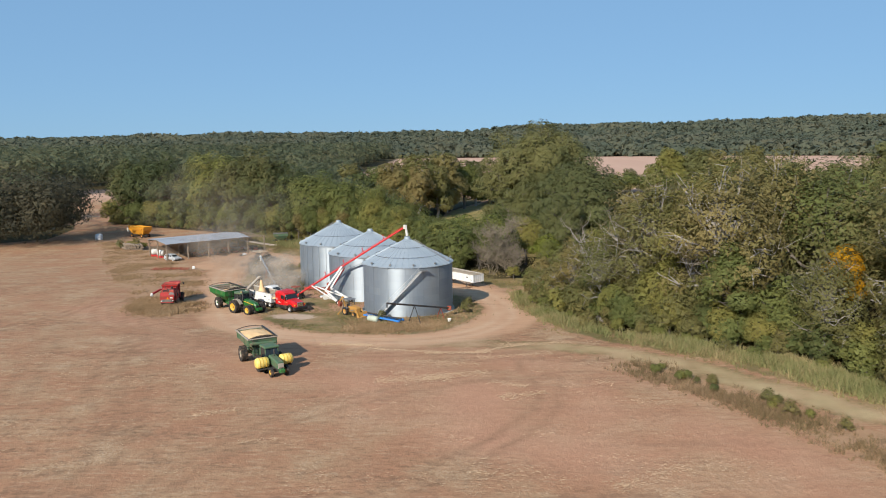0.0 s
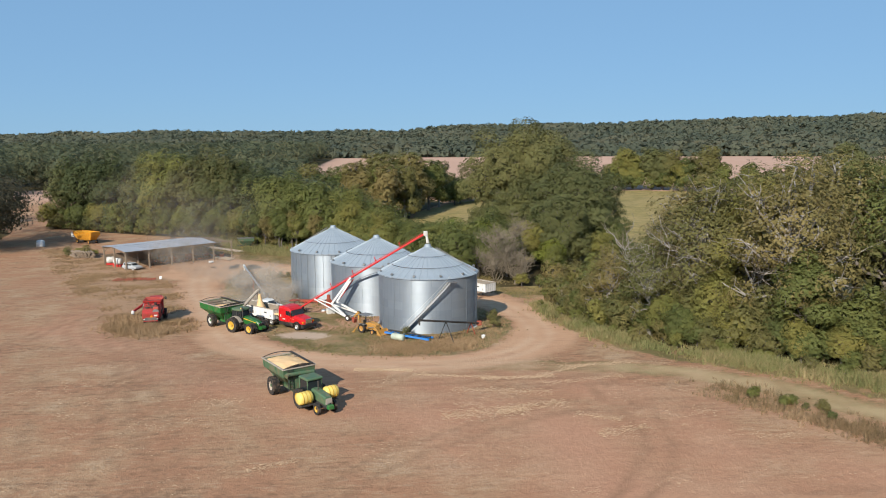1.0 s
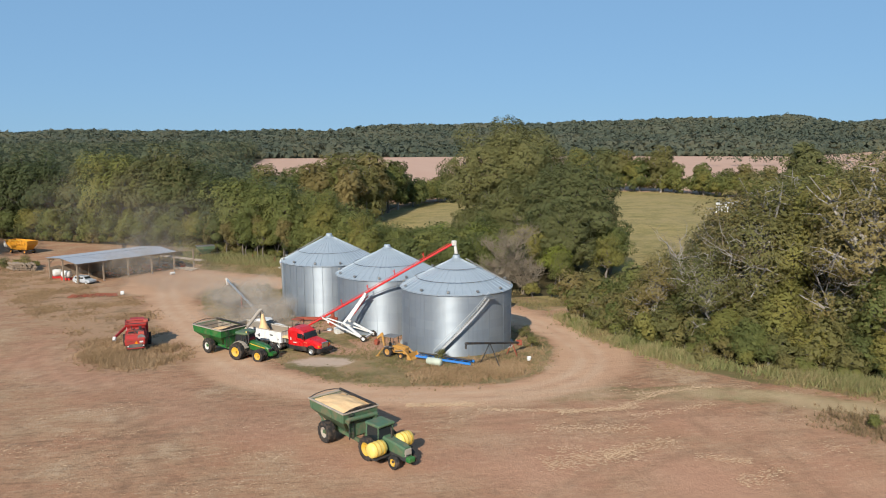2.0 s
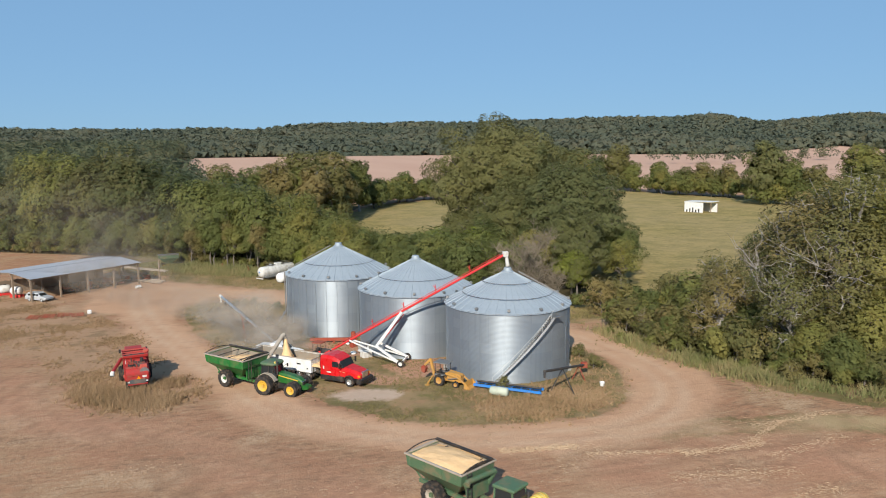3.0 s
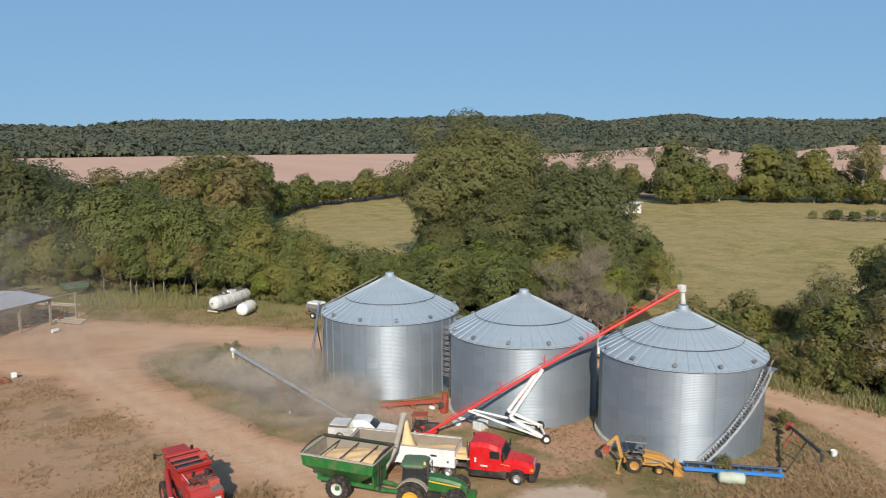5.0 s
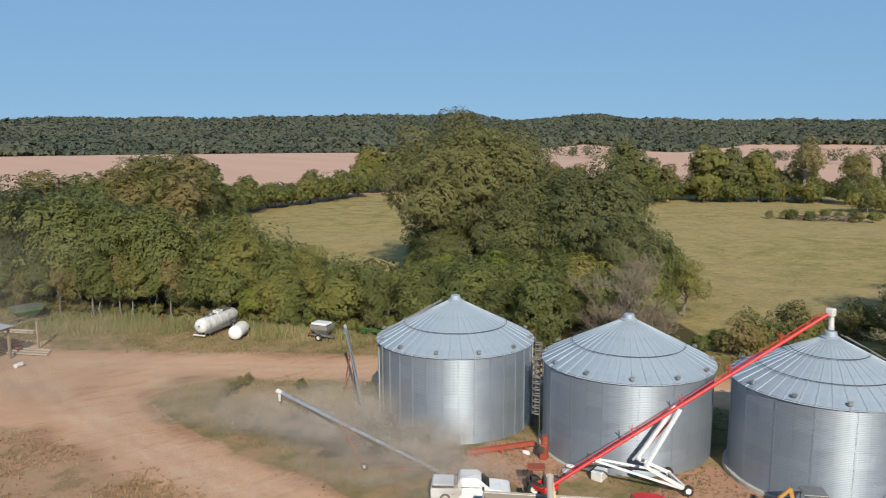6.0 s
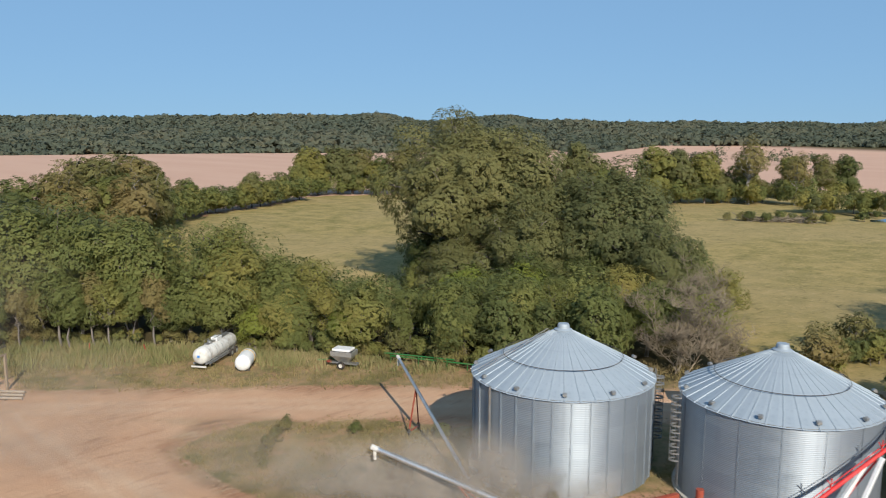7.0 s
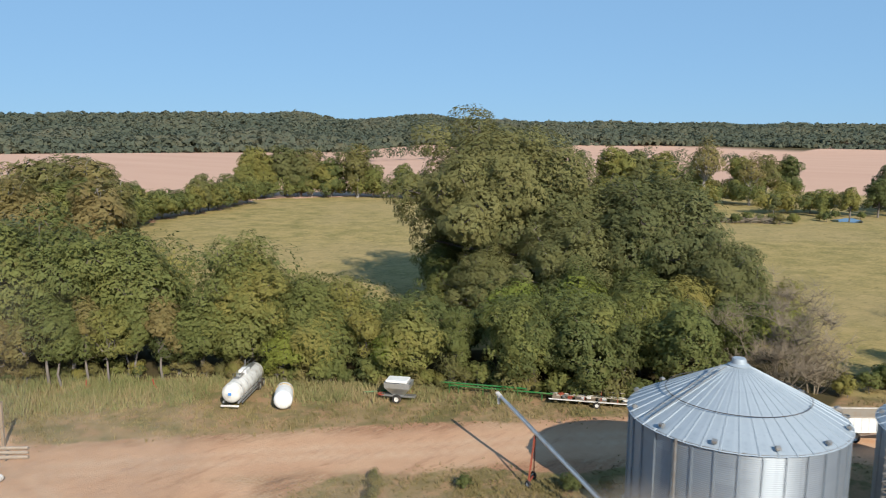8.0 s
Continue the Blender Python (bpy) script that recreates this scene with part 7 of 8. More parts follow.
for k in range(9):
    x0, y0, h0 = scr.uniform(-4.0, 3.4), scr.uniform(-0.6, 0.4), scr.uniform(0.12, 0.34)
    pc = bm_new()
    box(pc, -scr.uniform(0.15, 0.45), scr.uniform(0.15, 0.45), -scr.uniform(0.15, 0.35), scr.uniform(0.15, 0.35), 0, h0, 0.03)
    part("scrap", pc, (WHITE, OFFWHITE, BEIGE, RUST_RED, STEEL)[k % 5], fl).matrix_basis = pose(x0, y0, 0.645, 0, 0, scr.uniform(0, 90))
for x, y, a, lab in ((-36.5, 206.5, 20, "rusty red scrap frame in tall weeds"), (-30.5, 200.8, 75, "rusty red drawbar in tall weeds"), (-30.2, 131.7, -30, "rusty red beam lying on the ground"), (-29.6, 130.7, -25, "rusty red beam lying on the ground")):
    sc = thing("scrap_frame", x, y, a, lab, "scrap", "rusty scrap")
    part("beam", bar(bm_new(), (-1.4, 0, 0.15), (1.4, 0, 0.35 if x < -30.4 else 0.15), 0.14, 0.14), RUST_RED, sc)
    if x < -30.4:
        part("upright", bar(bm_new(), (0.6, 0, 0.1), (0.9, 0.2, 1.1), 0.1, 0.1), RUST_RED, sc)
# ---- out in the pasture ----
fs = thing("field_shelter", 123.5, 262.0, -62, "small white open-fronted field shelter in the pasture", "shelter")
part("wall", box(bm_new(), -4.8, 4.8, 2.4, 2.6, 0, 3.0), WHITE, fs, "white back wall")
part("wall", box(bm_new(), -4.9, -4.7, -2.6, 2.4, 0, 3.4), WHITE, fs, "white side wall")
part("wall", box(bm_new(), -4.7, 2.0, -2.6, -2.45, 0, 3.4), WHITE, fs, "stained white front wall")
for k in range(5):
    part("stain_board", box(bm_new(), -4.2 + k * 1.1, -3.9 + k * 1.1 + 0.2, -2.63, -2.605, 0, 0.9 + 0.35 * (k % 3)), DARK_STEEL, fs)
rfb = bm_new()
prism(rfb, [(-5.1, 3.45), (5.1, 3.75), (5.1, 3.9), (-5.1, 3.6)], -2.8, 2.8)
part("roof", rfb, WHITE, fs)
for yy in (-2.5, 2.45):
    part("post", box(bm_new(), 4.65, 4.85, yy - 0.1, yy + 0.1, 0, 3.6), TIMBER, fs)
br = np.random.default_rng(9)
bm = bm_new()
for k in range(160):
    u = br.random()
    cx, cy = 166 + u * 12 + br.normal() * 1.2, 217 - u * 17 + br.normal() * 1.2
    c = Vector((cx, cy, gz(cx, cy) + br.random() * 1.6))
    dd = Vector(br.normal(size=3)) * 1.6
    dd.z *= 0.35
    rod(bm, c - dd, c + dd, 0.12, 0.06, n=5)
me = bpy.data.meshes.new("brush_pile")
bm.to_mesh(me)
bm.free()
me.materials.append(TWIG)
tagged(new("brush_pile", me), "long heap of grey cut branches in the pasture", "brush pile", kind="stuff")
bm = bm_new()
bmesh.ops.create_circle(bm, cap_ends=True, segments=40, radius=1.0)
for v in bm.verts:
    a = math.atan2(v.co.y, v.co.x)
    k = 1 + 0.2 * math.sin(3 * a + 1) + 0.1 * math.sin(5 * a)
    v.co.x, v.co.y = v.co.x * 7 * k, v.co.y * 4.5 * k
pond = part("pond", bm, WATER)
pond.location = (203, 186, gz(203, 186) + 0.06)
tagged(pond, "small farm pond reflecting the sky", "pond", kind="structure")

# ---- trees ----
def blob_dirs(rng, n):
    v = rng.normal(size=(n, 3))
    return v / np.linalg.norm(v, axis=1)[:, None]


def leaf_cloud(rng, lobes, count, size, spread=0.42, fill=0.18):
    """Small three-cornered sprays of leaves on the shells of the crown's lobes."""
    lob = np.array(lobes)
    w = lob[:, 3] ** 2
    pick = rng.choice(len(lob), size=int(count * 3.2), p=w / w.sum())
    d = blob_dirs(rng, len(pick))
    rad = 0.7 + 0.48 * rng.random(len(pick))
    inner = rng.random(len(pick)) < 0.16
    rad[inner] *= 0.75
    L = lob[pick]
    # lobes are lumpy, not round
    ax = blob_dirs(rng, len(lob) * 2)
    ph = rng.random((len(lob), 2)) * 6.3
    lump = 1 + 0.2 * np.sin(3.2 * (d * ax[pick]).sum(1) * 2 + ph[pick, 0]) + 0.16 * np.sin(7.5 * (d * ax[pick + len(lob)]).sum(1) + ph[pick, 1])
    rad = rad * lump
    stray = rng.random(len(pick)) < 0.1
    rad[stray] *= 1.0 + 0.22 * rng.random(stray.sum())
    rad = np.minimum(rad, 1.2)
    pts = L[:, :3] + d * (L[:, 3] * rad)[:, None] * np.array([1, 1, 0.85])
    keep = np.ones(len(pts), bool)
    for cx, cy, cz, r in lobes:
        q = (pts - (cx, cy, cz)) / (r * np.array([1, 1, 0.82]))
        keep &= ~((q ** 2).sum(1) < 0.62)
    take = int(count * (1 - fill))
    pts, d = pts[keep][:take], d[keep][:take]
    if fill:
        # leaves between the lobes, in the crown's outer shell
        lo, hi = (lob[:, :3] - lob[:, 3:]).min(0), (lob[:, :3] + lob[:, 3:]).max(0)
        e = blob_dirs(rng, count - take)
        e[:, 2] = np.where(e[:, 2] < -0.5, -e[:, 2], e[:, 2])
        q = (lo + hi) / 2 + e * (hi - lo) / 2 * (0.35 + 0.4 * rng.random((len(e), 1)))
        pts, d = np.concatenate([pts, q]), np.concatenate([d, e])
    k = len(pts)
    mid = lob[:, :3].mean(0) - np.array([0, 0, 0.25 * (lob[:, 2].max() - lob[:, 2].min())])
    out = pts - mid
    out /= np.linalg.norm(out, axis=1)[:, None] + 1e-9
    nrm = d * 0.35 + out * 0.5 + blob_dirs(rng, k) * spread + np.array([0, 0, 0.2])
    nrm /= np.linalg.norm(nrm, axis=1)[:, None]
    t = np.cross(nrm, blob_dirs(rng, k))
    t /= np.linalg.norm(t, axis=1)[:, None] + 1e-9
    b = np.cross(nrm, t)
    s = size * 1.22 * (0.6 + 0.8 * rng.random(k))[:, None]
    asp = (0.55 + 0.5 * rng.random(k))[:, None]
    v = np.stack([pts + t * s * 0.62, pts - t * s * 0.38 + b * s * asp * 0.5, pts - t * s * 0.3 - b * s * asp * 0.5], 1)
    soft = d * 0.55 + out * 0.35 + nrm * 0.4 + np.array([0, 0, 0.12])
    soft /= np.linalg.norm(soft, axis=1)[:, None]
    return v.reshape(-1, 3), np.arange(3 * k).reshape(-1, 3), np.repeat(soft, 3, 0)


def limb(bm, pts, r0, r1, n=6):
    rings = []
    for i, p in enumerate(pts):
        f = i / (len(pts) - 1)
        r = r0 + (r1 - r0) * f
        q = pts[min(i + 1, len(pts) - 1)] - pts[max(i - 1, 0)]
        u = q.cross(Vector((0.3, 1, 0.2))).normalized()
        w = q.cross(u).normalized()
        rings.append([p + (u * math.cos(math.tau * k / n) + w * math.sin(math.tau * k / n)) * r for k in range(n)])
    loft(bm, rings)


def crooked(rng, p, q, bend, n=5):
    p, q = Vector(p), Vector(q)
    out = []
    for i in range(n):
        f = i / (n - 1)
        j = Vector(rng.normal(size=3)) * bend * math.sin(math.pi * f)
        out.append(p.lerp(q, f) + j)
    return out


def make_tree(seed, height, width, base, lobes_n, leaves, leaf, leaf_material, bark=None, twigs=0, lean=0.0, point=0.35, girth=1.0):
    """Trunk with limbs, and a crown made of many sprays on uneven lobes. Returns the meshes (trunk, crown)."""
    rng = np.random.default_rng(seed)
    bm = bm_new()
    top = Vector((lean * height, 0, height * 0.8))
    spine = crooked(rng, (0, 0, -0.4), top, 0.025 * height, 6)
    limb(bm, spine, 0.028 * height * girth, 0.006 * height * girth, 8)
    lobes = []
    cz, rz = base + (height - base) * 0.52, (height - base) * 0.5
    for i in range(lobes_n):
        d = blob_dirs(rng, 1)[0]
        if d[2] < -0.75:
            d[2] *= -0.6
        f = 0.42 + 0.52 * rng.random()
        taper = 1.0 - point * max(0.0, d[2])
        c = Vector((lean * height * 0.5 + d[0] * width / 2 * f * taper, d[1] * width / 2 * f * taper, cz + d[2] * rz * f))
        r = (0.11 + 0.15 * rng.random()) * min(width, height) * (14 / lobes_n) ** 0.4
        lobes.append((c.x, c.y, c.z, r))
        start = spine[1].lerp(spine[4], min(1, max(0, (c.z - base * 0.6) / height * 0.9)))
        limb(bm, crooked(rng, start, c, 0.03 * height, 4), 0.011 * height * girth, 0.003 * height * girth, 3)
        for _ in range(twigs):
            e = c + Vector(blob_dirs(rng, 1)[0]) * r * (1.0 + 0.25 * rng.random())
            limb(bm, crooked(rng, c.lerp(start, 0.3 * rng.random()), e, 0.02 * height, 3), 0.0045 * height, 0.0012 * height, 3)
    lobes.append((lean * height * 0.5, 0, cz + rz * 0.15, min(width, height - base) * 0.3))
    me = bpy.data.meshes.new("trunk")
    bmesh.ops.recalc_face_normals(bm, faces=bm.faces)
    bm.to_mesh(me)
    bm.free()
    me.materials.append(bark or BARK)
    v, f, soft = leaf_cloud(rng, lobes, int(leaves * 0.84), leaf * 1.08)
    v[:, 2] = np.maximum(v[:, 2], 0.05)
    return me, array_mesh("crown", v, f, leaf_material, soft)


TREE_KINDS = {}
TREE_SIZE = {}


def tree(kind, x, y, s=1.0, turn=None, label=None, category="tree", rng=random):
    trunk_me, crown_me, text, group = TREE_KINDS[kind]
    ob = new("shrub" if category == "shrub" else "tree")
    turn = rng.uniform(0, 360) if turn is None else turn
    ob.matrix_world = pose(x, y, gz(x, y), 0, 0, turn) @ Matrix.Diagonal((s * rng.uniform(0.92, 1.08), s * rng.uniform(0.92, 1.08), s, 1))
    tagged(ob, label or text, category, group)
    for name, me in (("trunk", trunk_me), ("crown", crown_me)):
        if me:
            c = new(name, me)
            c.parent = ob
    return ob


def kind(name, text, group, *a, **k):
    TREE_KINDS[name] = (*make_tree(*a, **k), text, group)
    TREE_SIZE[name] = a[1]


G_E, G_N, G_H = "trees of the wood beside the track", "trees behind the yard", "trees of the far hedgerow"
NEAR = 0.33
kind("oak1", "broad leafy green tree at the edge of a wood", G_E, 11, 16, 12, 0.3, 34, 11500, NEAR, LEAF)
kind("oak2", "leafy green tree standing in the wood", G_E, 12, 18, 12, 0.5, 34, 11500, NEAR, LEAF)
kind("oak3", "rounded green tree with a low crown", G_E, 13, 12, 11, 0.0, 32, 10500, NEAR, LEAF)
kind("thin1", "thinning brownish-green tree with pale bare branches", G_E, 14, 18, 13, 0.6, 40, 10500, 0.31, LEAF_OLIVE, bark=PALE_BARK, twigs=3)
kind("thin2", "olive tree losing its leaves, pale limbs showing", G_E, 15, 19, 14, 0.8, 40, 10500, 0.31, LEAF_OLIVE, bark=PALE_BARK, twigs=3)
kind("slim1", "slender young tree with a thin trunk", G_N, 16, 14, 6.5, 0.8, 22, 5000, 0.36, LEAF, girth=0.5)
kind("slim2", "slender olive tree on a bare pale trunk", G_N, 27, 12, 5.6, 2.4, 22, 4200, 0.34, LEAF_OLIVE, bark=BARK, twigs=1, girth=0.55)
kind("tall1", "tall dense dark-green tree behind the yard", G_N, 17, 20, 13, 0.3, 34, 6800, 0.54, LEAF_DEEP)
kind("tall2", "tall green tree behind the yard", G_N, 18, 22, 13, 0.3, 34, 6800, 0.54, LEAF_DEEP)
kind("round1", "rounded green tree of the hedgerow", G_H, 19, 15, 11, 0.0, 28, 4200, 0.72, LEAF)
kind("round2", "broad dark-green tree of the hedgerow", G_H, 20, 17, 13, 0.0, 30, 4600, 0.78, LEAF_DARK)
kind("round3", "brownish olive tree of the hedgerow", G_H, 21, 16, 11, 0.3, 26, 4000, 0.72, LEAF_OLIVE, bark=PALE_BARK, twigs=1)
kind("open1", "thin-crowned hedgerow tree with bare limbs", G_H, 28, 20, 11, 4.0, 22, 2600, 0.6, LEAF_OLIVE, bark=PALE_BARK, twigs=2)
kind("shrub1", "low green bush at the wood's edge", "bushes at the wood's edge", 22, 4.2, 5.4, 0.0, 14, 1350, 0.42, LEAF)
kind("shrub2", "tangled olive bush at the wood's edge", "bushes at the wood's edge", 23, 5.5, 5.6, 0.0, 14, 1350, 0.42, LEAF_OLIVE, twigs=1)
kind("oak4", "small green tree crowding the wood's face", G_E, 33, 10, 9, 0.0, 24, 4600, 0.42, LEAF)
kind("oak5", "small olive tree crowding the wood's face", G_E, 34, 10, 9, 0.0, 24, 4400, 0.42, LEAF_OLIVE, twigs=2)
kind("deep1", "leafy green tree deep in the wood", G_E, 31, 17, 12, 2.0, 34, 8800, 0.31, LEAF)
kind("deep2", "thinning olive tree deep in the wood", G_E, 32, 18, 12, 2.0, 34, 8800, 0.31, LEAF_OLIVE, bark=PALE_BARK, twigs=1)
kind("lime", "bright yellow-green young tree at the wood's foot", G_N, 41, 9, 7.5, 0.3, 24, 4200, 0.36, LEAF_LIME)
kind("gold", "tree with golden-orange autumn leaves", G_E, 24, 11, 4.6, 3.0, 12, 2200, 0.36, LEAF_GOLD)
kind("giant", "huge old spreading tree towering over the bins", G_N, 25, 29.5, 33, 0.5, 120, 82000, 0.44, LEAF_DARK, twigs=1, point=0.08)
kind("giant2", "large spreading green tree beside a taller one", G_N, 26, 23, 24, 0.2, 80, 44000, 0.44, LEAF_DARK, twigs=1, point=0.12)

trng = random.Random(5)
tree("giant", 24.2, 195.5, 1.04, 40, rng=trng)
tree("giant2", 32.0, 170, 0.98, 10, rng=trng)
tree("giant2", 20, 178, 0.74, 130, rng=trng)
tree("giant2", 25.5, 158, 0.62, 220, rng=trng)
tree("giant2", 14, 188, 0.52, 75, rng=trng)
tree("giant2", 28.5, 184, 1.02, 300, rng=trng)
tree("gold", 46.3, 80.5, 1.15, rng=trng)


def bare_tree(x, y, height, width, seed, sprays=9, stout=1.0, wood=None):
    rng = np.random.default_rng(seed)
    bm = bm_new()
    twig = bm_new()
    for s in range(5):
        base = Vector((rng.normal() * 0.3, rng.normal() * 0.3, -0.3))
        d = blob_dirs(rng, 1)[0]
        tip = Vector((d[0] * width * 0.42, d[1] * width * 0.42, height * (0.6 + 0.3 * rng.random())))
        sp = crooked(rng, base, tip, 0.4, 6)
        limb(bm, sp, 0.12 * stout, 0.035 * stout, 6)
        for _ in range(16):
            k = rng.integers(1, 6)
            o = sp[k]
            d = blob_dirs(rng, 1)[0]
            e = o + Vector((d[0] * width * 0.3, d[1] * width * 0.3, abs(d[2]) * height * 0.28 + 0.5))
            l2 = crooked(rng, o, e, 0.25, 5)
            limb(bm, l2, 0.045 * stout, 0.015 * stout, 4)
            for _ in range(sprays):
                o2 = l2[rng.integers(1, 5)]
                d2 = blob_dirs(rng, 1)[0]
                e2 = o2 + Vector((d2[0] * 1.5, d2[1] * 1.5, abs(d2[2]) * 1.3 + 0.3))
                limb(twig, crooked(rng, o2, e2, 0.12, 3), 0.021, 0.009, 3)
    ob = new("tree")
    ob.matrix_world = pose(x, y, gz(x, y))
    tagged(ob, "leafless grey-brown tree with a haze of fine twigs", "tree")
    part("trunk", bm, wood or PALE_BARK, ob)
    tagged(part("twig_haze", twig, TWIG, ob), "haze of fine bare twigs", kind="stuff")
    return ob


bare_tree(9.2, 145.5, 11.0, 12.5, 3, 30, 0.8, TWIG)
bare_tree(13.0, 142.5, 5.5, 6, 4, 9, 0.8, TWIG)


def scatter(poly, gap, seed, jitter=0.45, near_edge=None):
    """Points on a shaken grid inside an outline; near_edge keeps those within that many metres of it."""
    rng = random.Random(seed)
    xs, ys = [p[0] for p in poly], [p[1] for p in poly]
    out = []
    y = min(ys)
    while y < max(ys):
        x = min(xs)
        while x < max(xs):
            px_, py_ = x + rng.uniform(-jitter, jitter) * gap, y + rng.uniform(-jitter, jitter) * gap
            a, b = np.array([px_]), np.array([py_])
            if inside(poly, a, b)[0]:
                d = float(dist_line(poly + poly[:1], a, b)[0])
                if near_edge is None or d < near_edge:
                    out.append((px_, py_, d))
            x += gap
        y += gap
    return out


# wood east of the bins, along the track
def east_height(x, y):
    """The wood rises from its corner by the bins towards the south-east."""
    return float(np.interp(x - 18 + 0.9 * (116 - y), (0, 5, 9, 14, 19, 25, 32), (4, 9, 13, 16.5, 19.5, 22.5, 24)))


BACK_E = []
for px_, py_, d in scatter(WOOD_EAST, 6.9, 31):
    if not (px_ < 80 and py_ > 40) or math.hypot(px_ - 46.3, py_ - 80.5) < 4.5:
        continue
    k = trng.choices(["oak1", "oak2", "oak3", "thin1", "thin2", "slim1"], [2, 1, 2, 5, 5, 1])[0]
    if d < 5.5:
        k = trng.choice(["oak3", "thin1", "thin1", "thin2", "slim1"])
    elif d > 14 and px_ > 54:
        BACK_E.append((px_, py_))
        continue
    elif d > 14:
        k = trng.choice(["deep1", "deep2", "deep2"])
    elif east_height(px_, py_) > 13 and k in ("oak3", "slim1"):
        k = trng.choice(["thin1", "thin2", "oak2"])
    tree(k, px_, py_, min(east_height(px_, py_), 24 if d >= 5.5 else 15) * trng.uniform(0.78, 1.0) / TREE_SIZE[k], rng=trng)
for (x0, y0), (x1, y1) in zip(WOOD_EAST[:8], WOOD_EAST[1:8]):
    n = max(2, int(math.hypot(x1 - x0, y1 - y0) / 2.3))
    for i in range(n):
        f = (i + trng.random()) / n
        tree(trng.choice(["shrub1", "shrub1", "shrub2"]), x0 + (x1 - x0) * f + trng.uniform(0, 2.5), y0 + (y1 - y0) * f + trng.uniform(0, 2), trng.uniform(0.6, 1.15), category="shrub", rng=trng)

for (x0, y0), (x1, y1) in zip(WOOD_EAST[:8], WOOD_EAST[1:8]):
    n = max(2, int(math.hypot(x1 - x0, y1 - y0) / 2.6))
    for i in range(n):
        f = (i + trng.random()) / n
        tree(trng.choice(["shrub1", "shrub2", "shrub1"]), x0 + (x1 - x0) * f + trng.uniform(-2.2, 0.5), y0 + (y1 - y0) * f + trng.uniform(-1.8, 0.5), trng.uniform(0.2, 0.55), category="shrub", rng=trng)
# the wood's face: smaller green trees crowding to the track
for (x0, y0), (x1, y1) in zip(WOOD_EAST[:7], WOOD_EAST[1:7]):
    length = math.hypot(x1 - x0, y1 - y0)
    nx, ny = -(y1 - y0) / length, (x1 - x0) / length
    for off, gap, lo, hi in ((1.8, 3.0, 3.5, 6.5), (5.0, 3.6, 6, 10)):
        n = max(1, int(length / gap))
        for i in range(n):
            f = (i + trng.uniform(0.1, 0.9)) / n
            px_, py_ = x0 + (x1 - x0) * f + nx * off + trng.uniform(-1, 1), y0 + (y1 - y0) * f + ny * off + trng.uniform(-1, 1)
            k = trng.choice(["oak4", "oak4", "oak5"])
            tree(k, px_, py_, min(trng.uniform(lo, hi), max(2.5, east_height(px_, py_))) / TREE_SIZE[k], rng=trng)
for x, y, hgt, wd, seed in ((26.0, 103.0, 13.5, 15, 7), (31, 99, 13.5, 14, 8), (47.5, 100.5, 18, 17, 9), (37, 91, 15, 14, 10), (33.5, 109, 10, 12, 12)):
    bare_tree(x, y, hgt, wd, seed, 6, 1.25)

# wood north of the yard: the first rows one by one
NORTH_X = (-100, -60, -50, -43, -26, -18, -10, -2, 4)


def north_height(x, y):
    """Tall woods west of the yard's end, falling to low trees at the pasture's edge."""
    near = float(np.interp(x, NORTH_X, (22, 27, 25, 23.5, 21.5, 18, 12.5, 8.5, 6.5)))
    far = float(np.interp(x, NORTH_X, (25, 27, 24, 13, 12, 10, 7.0, 3.0, 2.0)))
    return near + (far - near) * min(1, max(0, (y - 205) / 95))


FRONT_N = WOOD_NORTH[:13]
BACK_N = []
for (x0, y0), (x1, y1) in zip(FRONT_N, FRONT_N[1:]):
    length = math.hypot(x1 - x0, y1 - y0)
    nx, ny = -(y1 - y0) / length, (x1 - x0) / length
    for row, (off, gap) in enumerate(((2.0, 4.0), (6, 4.6), (11, 5.2), (16.5, 6))):
        n = max(1, int(length / gap))
        for i in range(n):
            f = (i + trng.uniform(0.2, 0.8)) / n
            px_, py_ = x0 + (x1 - x0) * f + nx * off + trng.uniform(-1.2, 1.2), y0 + (y1 - y0) * f + ny * off + trng.uniform(-1.2, 1.2)
            if row == 3 and (py_ < 200 or north_height(px_, py_) < 9):
                continue
            top = north_height(px_, py_) if py_ > 180 else min(11.5, 8.5 + 0.25 * (180 - py_))
            if row == 0:
                k = trng.choice(["slim2", "oak4", "slim2", "slim1", "oak3"] if -46 < x0 < -22 else ["oak3", "oak4", "slim1"])
                top = min(top, 11) * trng.uniform(0.75, 1.0)
            elif row >= 2:
                BACK_N.append((px_, py_))
                continue
            elif x0 < -46:
                k, top = trng.choice(["tall1", "tall2", "tall2", "oak2"]), top * trng.uniform(0.85, 1.05)
            else:
                k, top = trng.choice(["oak1", "oak2", "oak3", "oak1"]), top * trng.uniform(0.82, 1.02)
            tree(k, px_, py_, top / TREE_SIZE[k], rng=trng)
    n = max(2, int(length / 1.5))
    for i in range(n):
        f = (i + trng.random()) / n
        tree(trng.choice(["shrub1", "shrub2", "shrub1"]), x0 + (x1 - x0) * f + nx, y0 + (y1 - y0) * f + ny, trng.uniform(0.25, 0.6) if -46 < x0 < -22 else trng.uniform(0.35, 0.85), category="shrub", rng=trng)
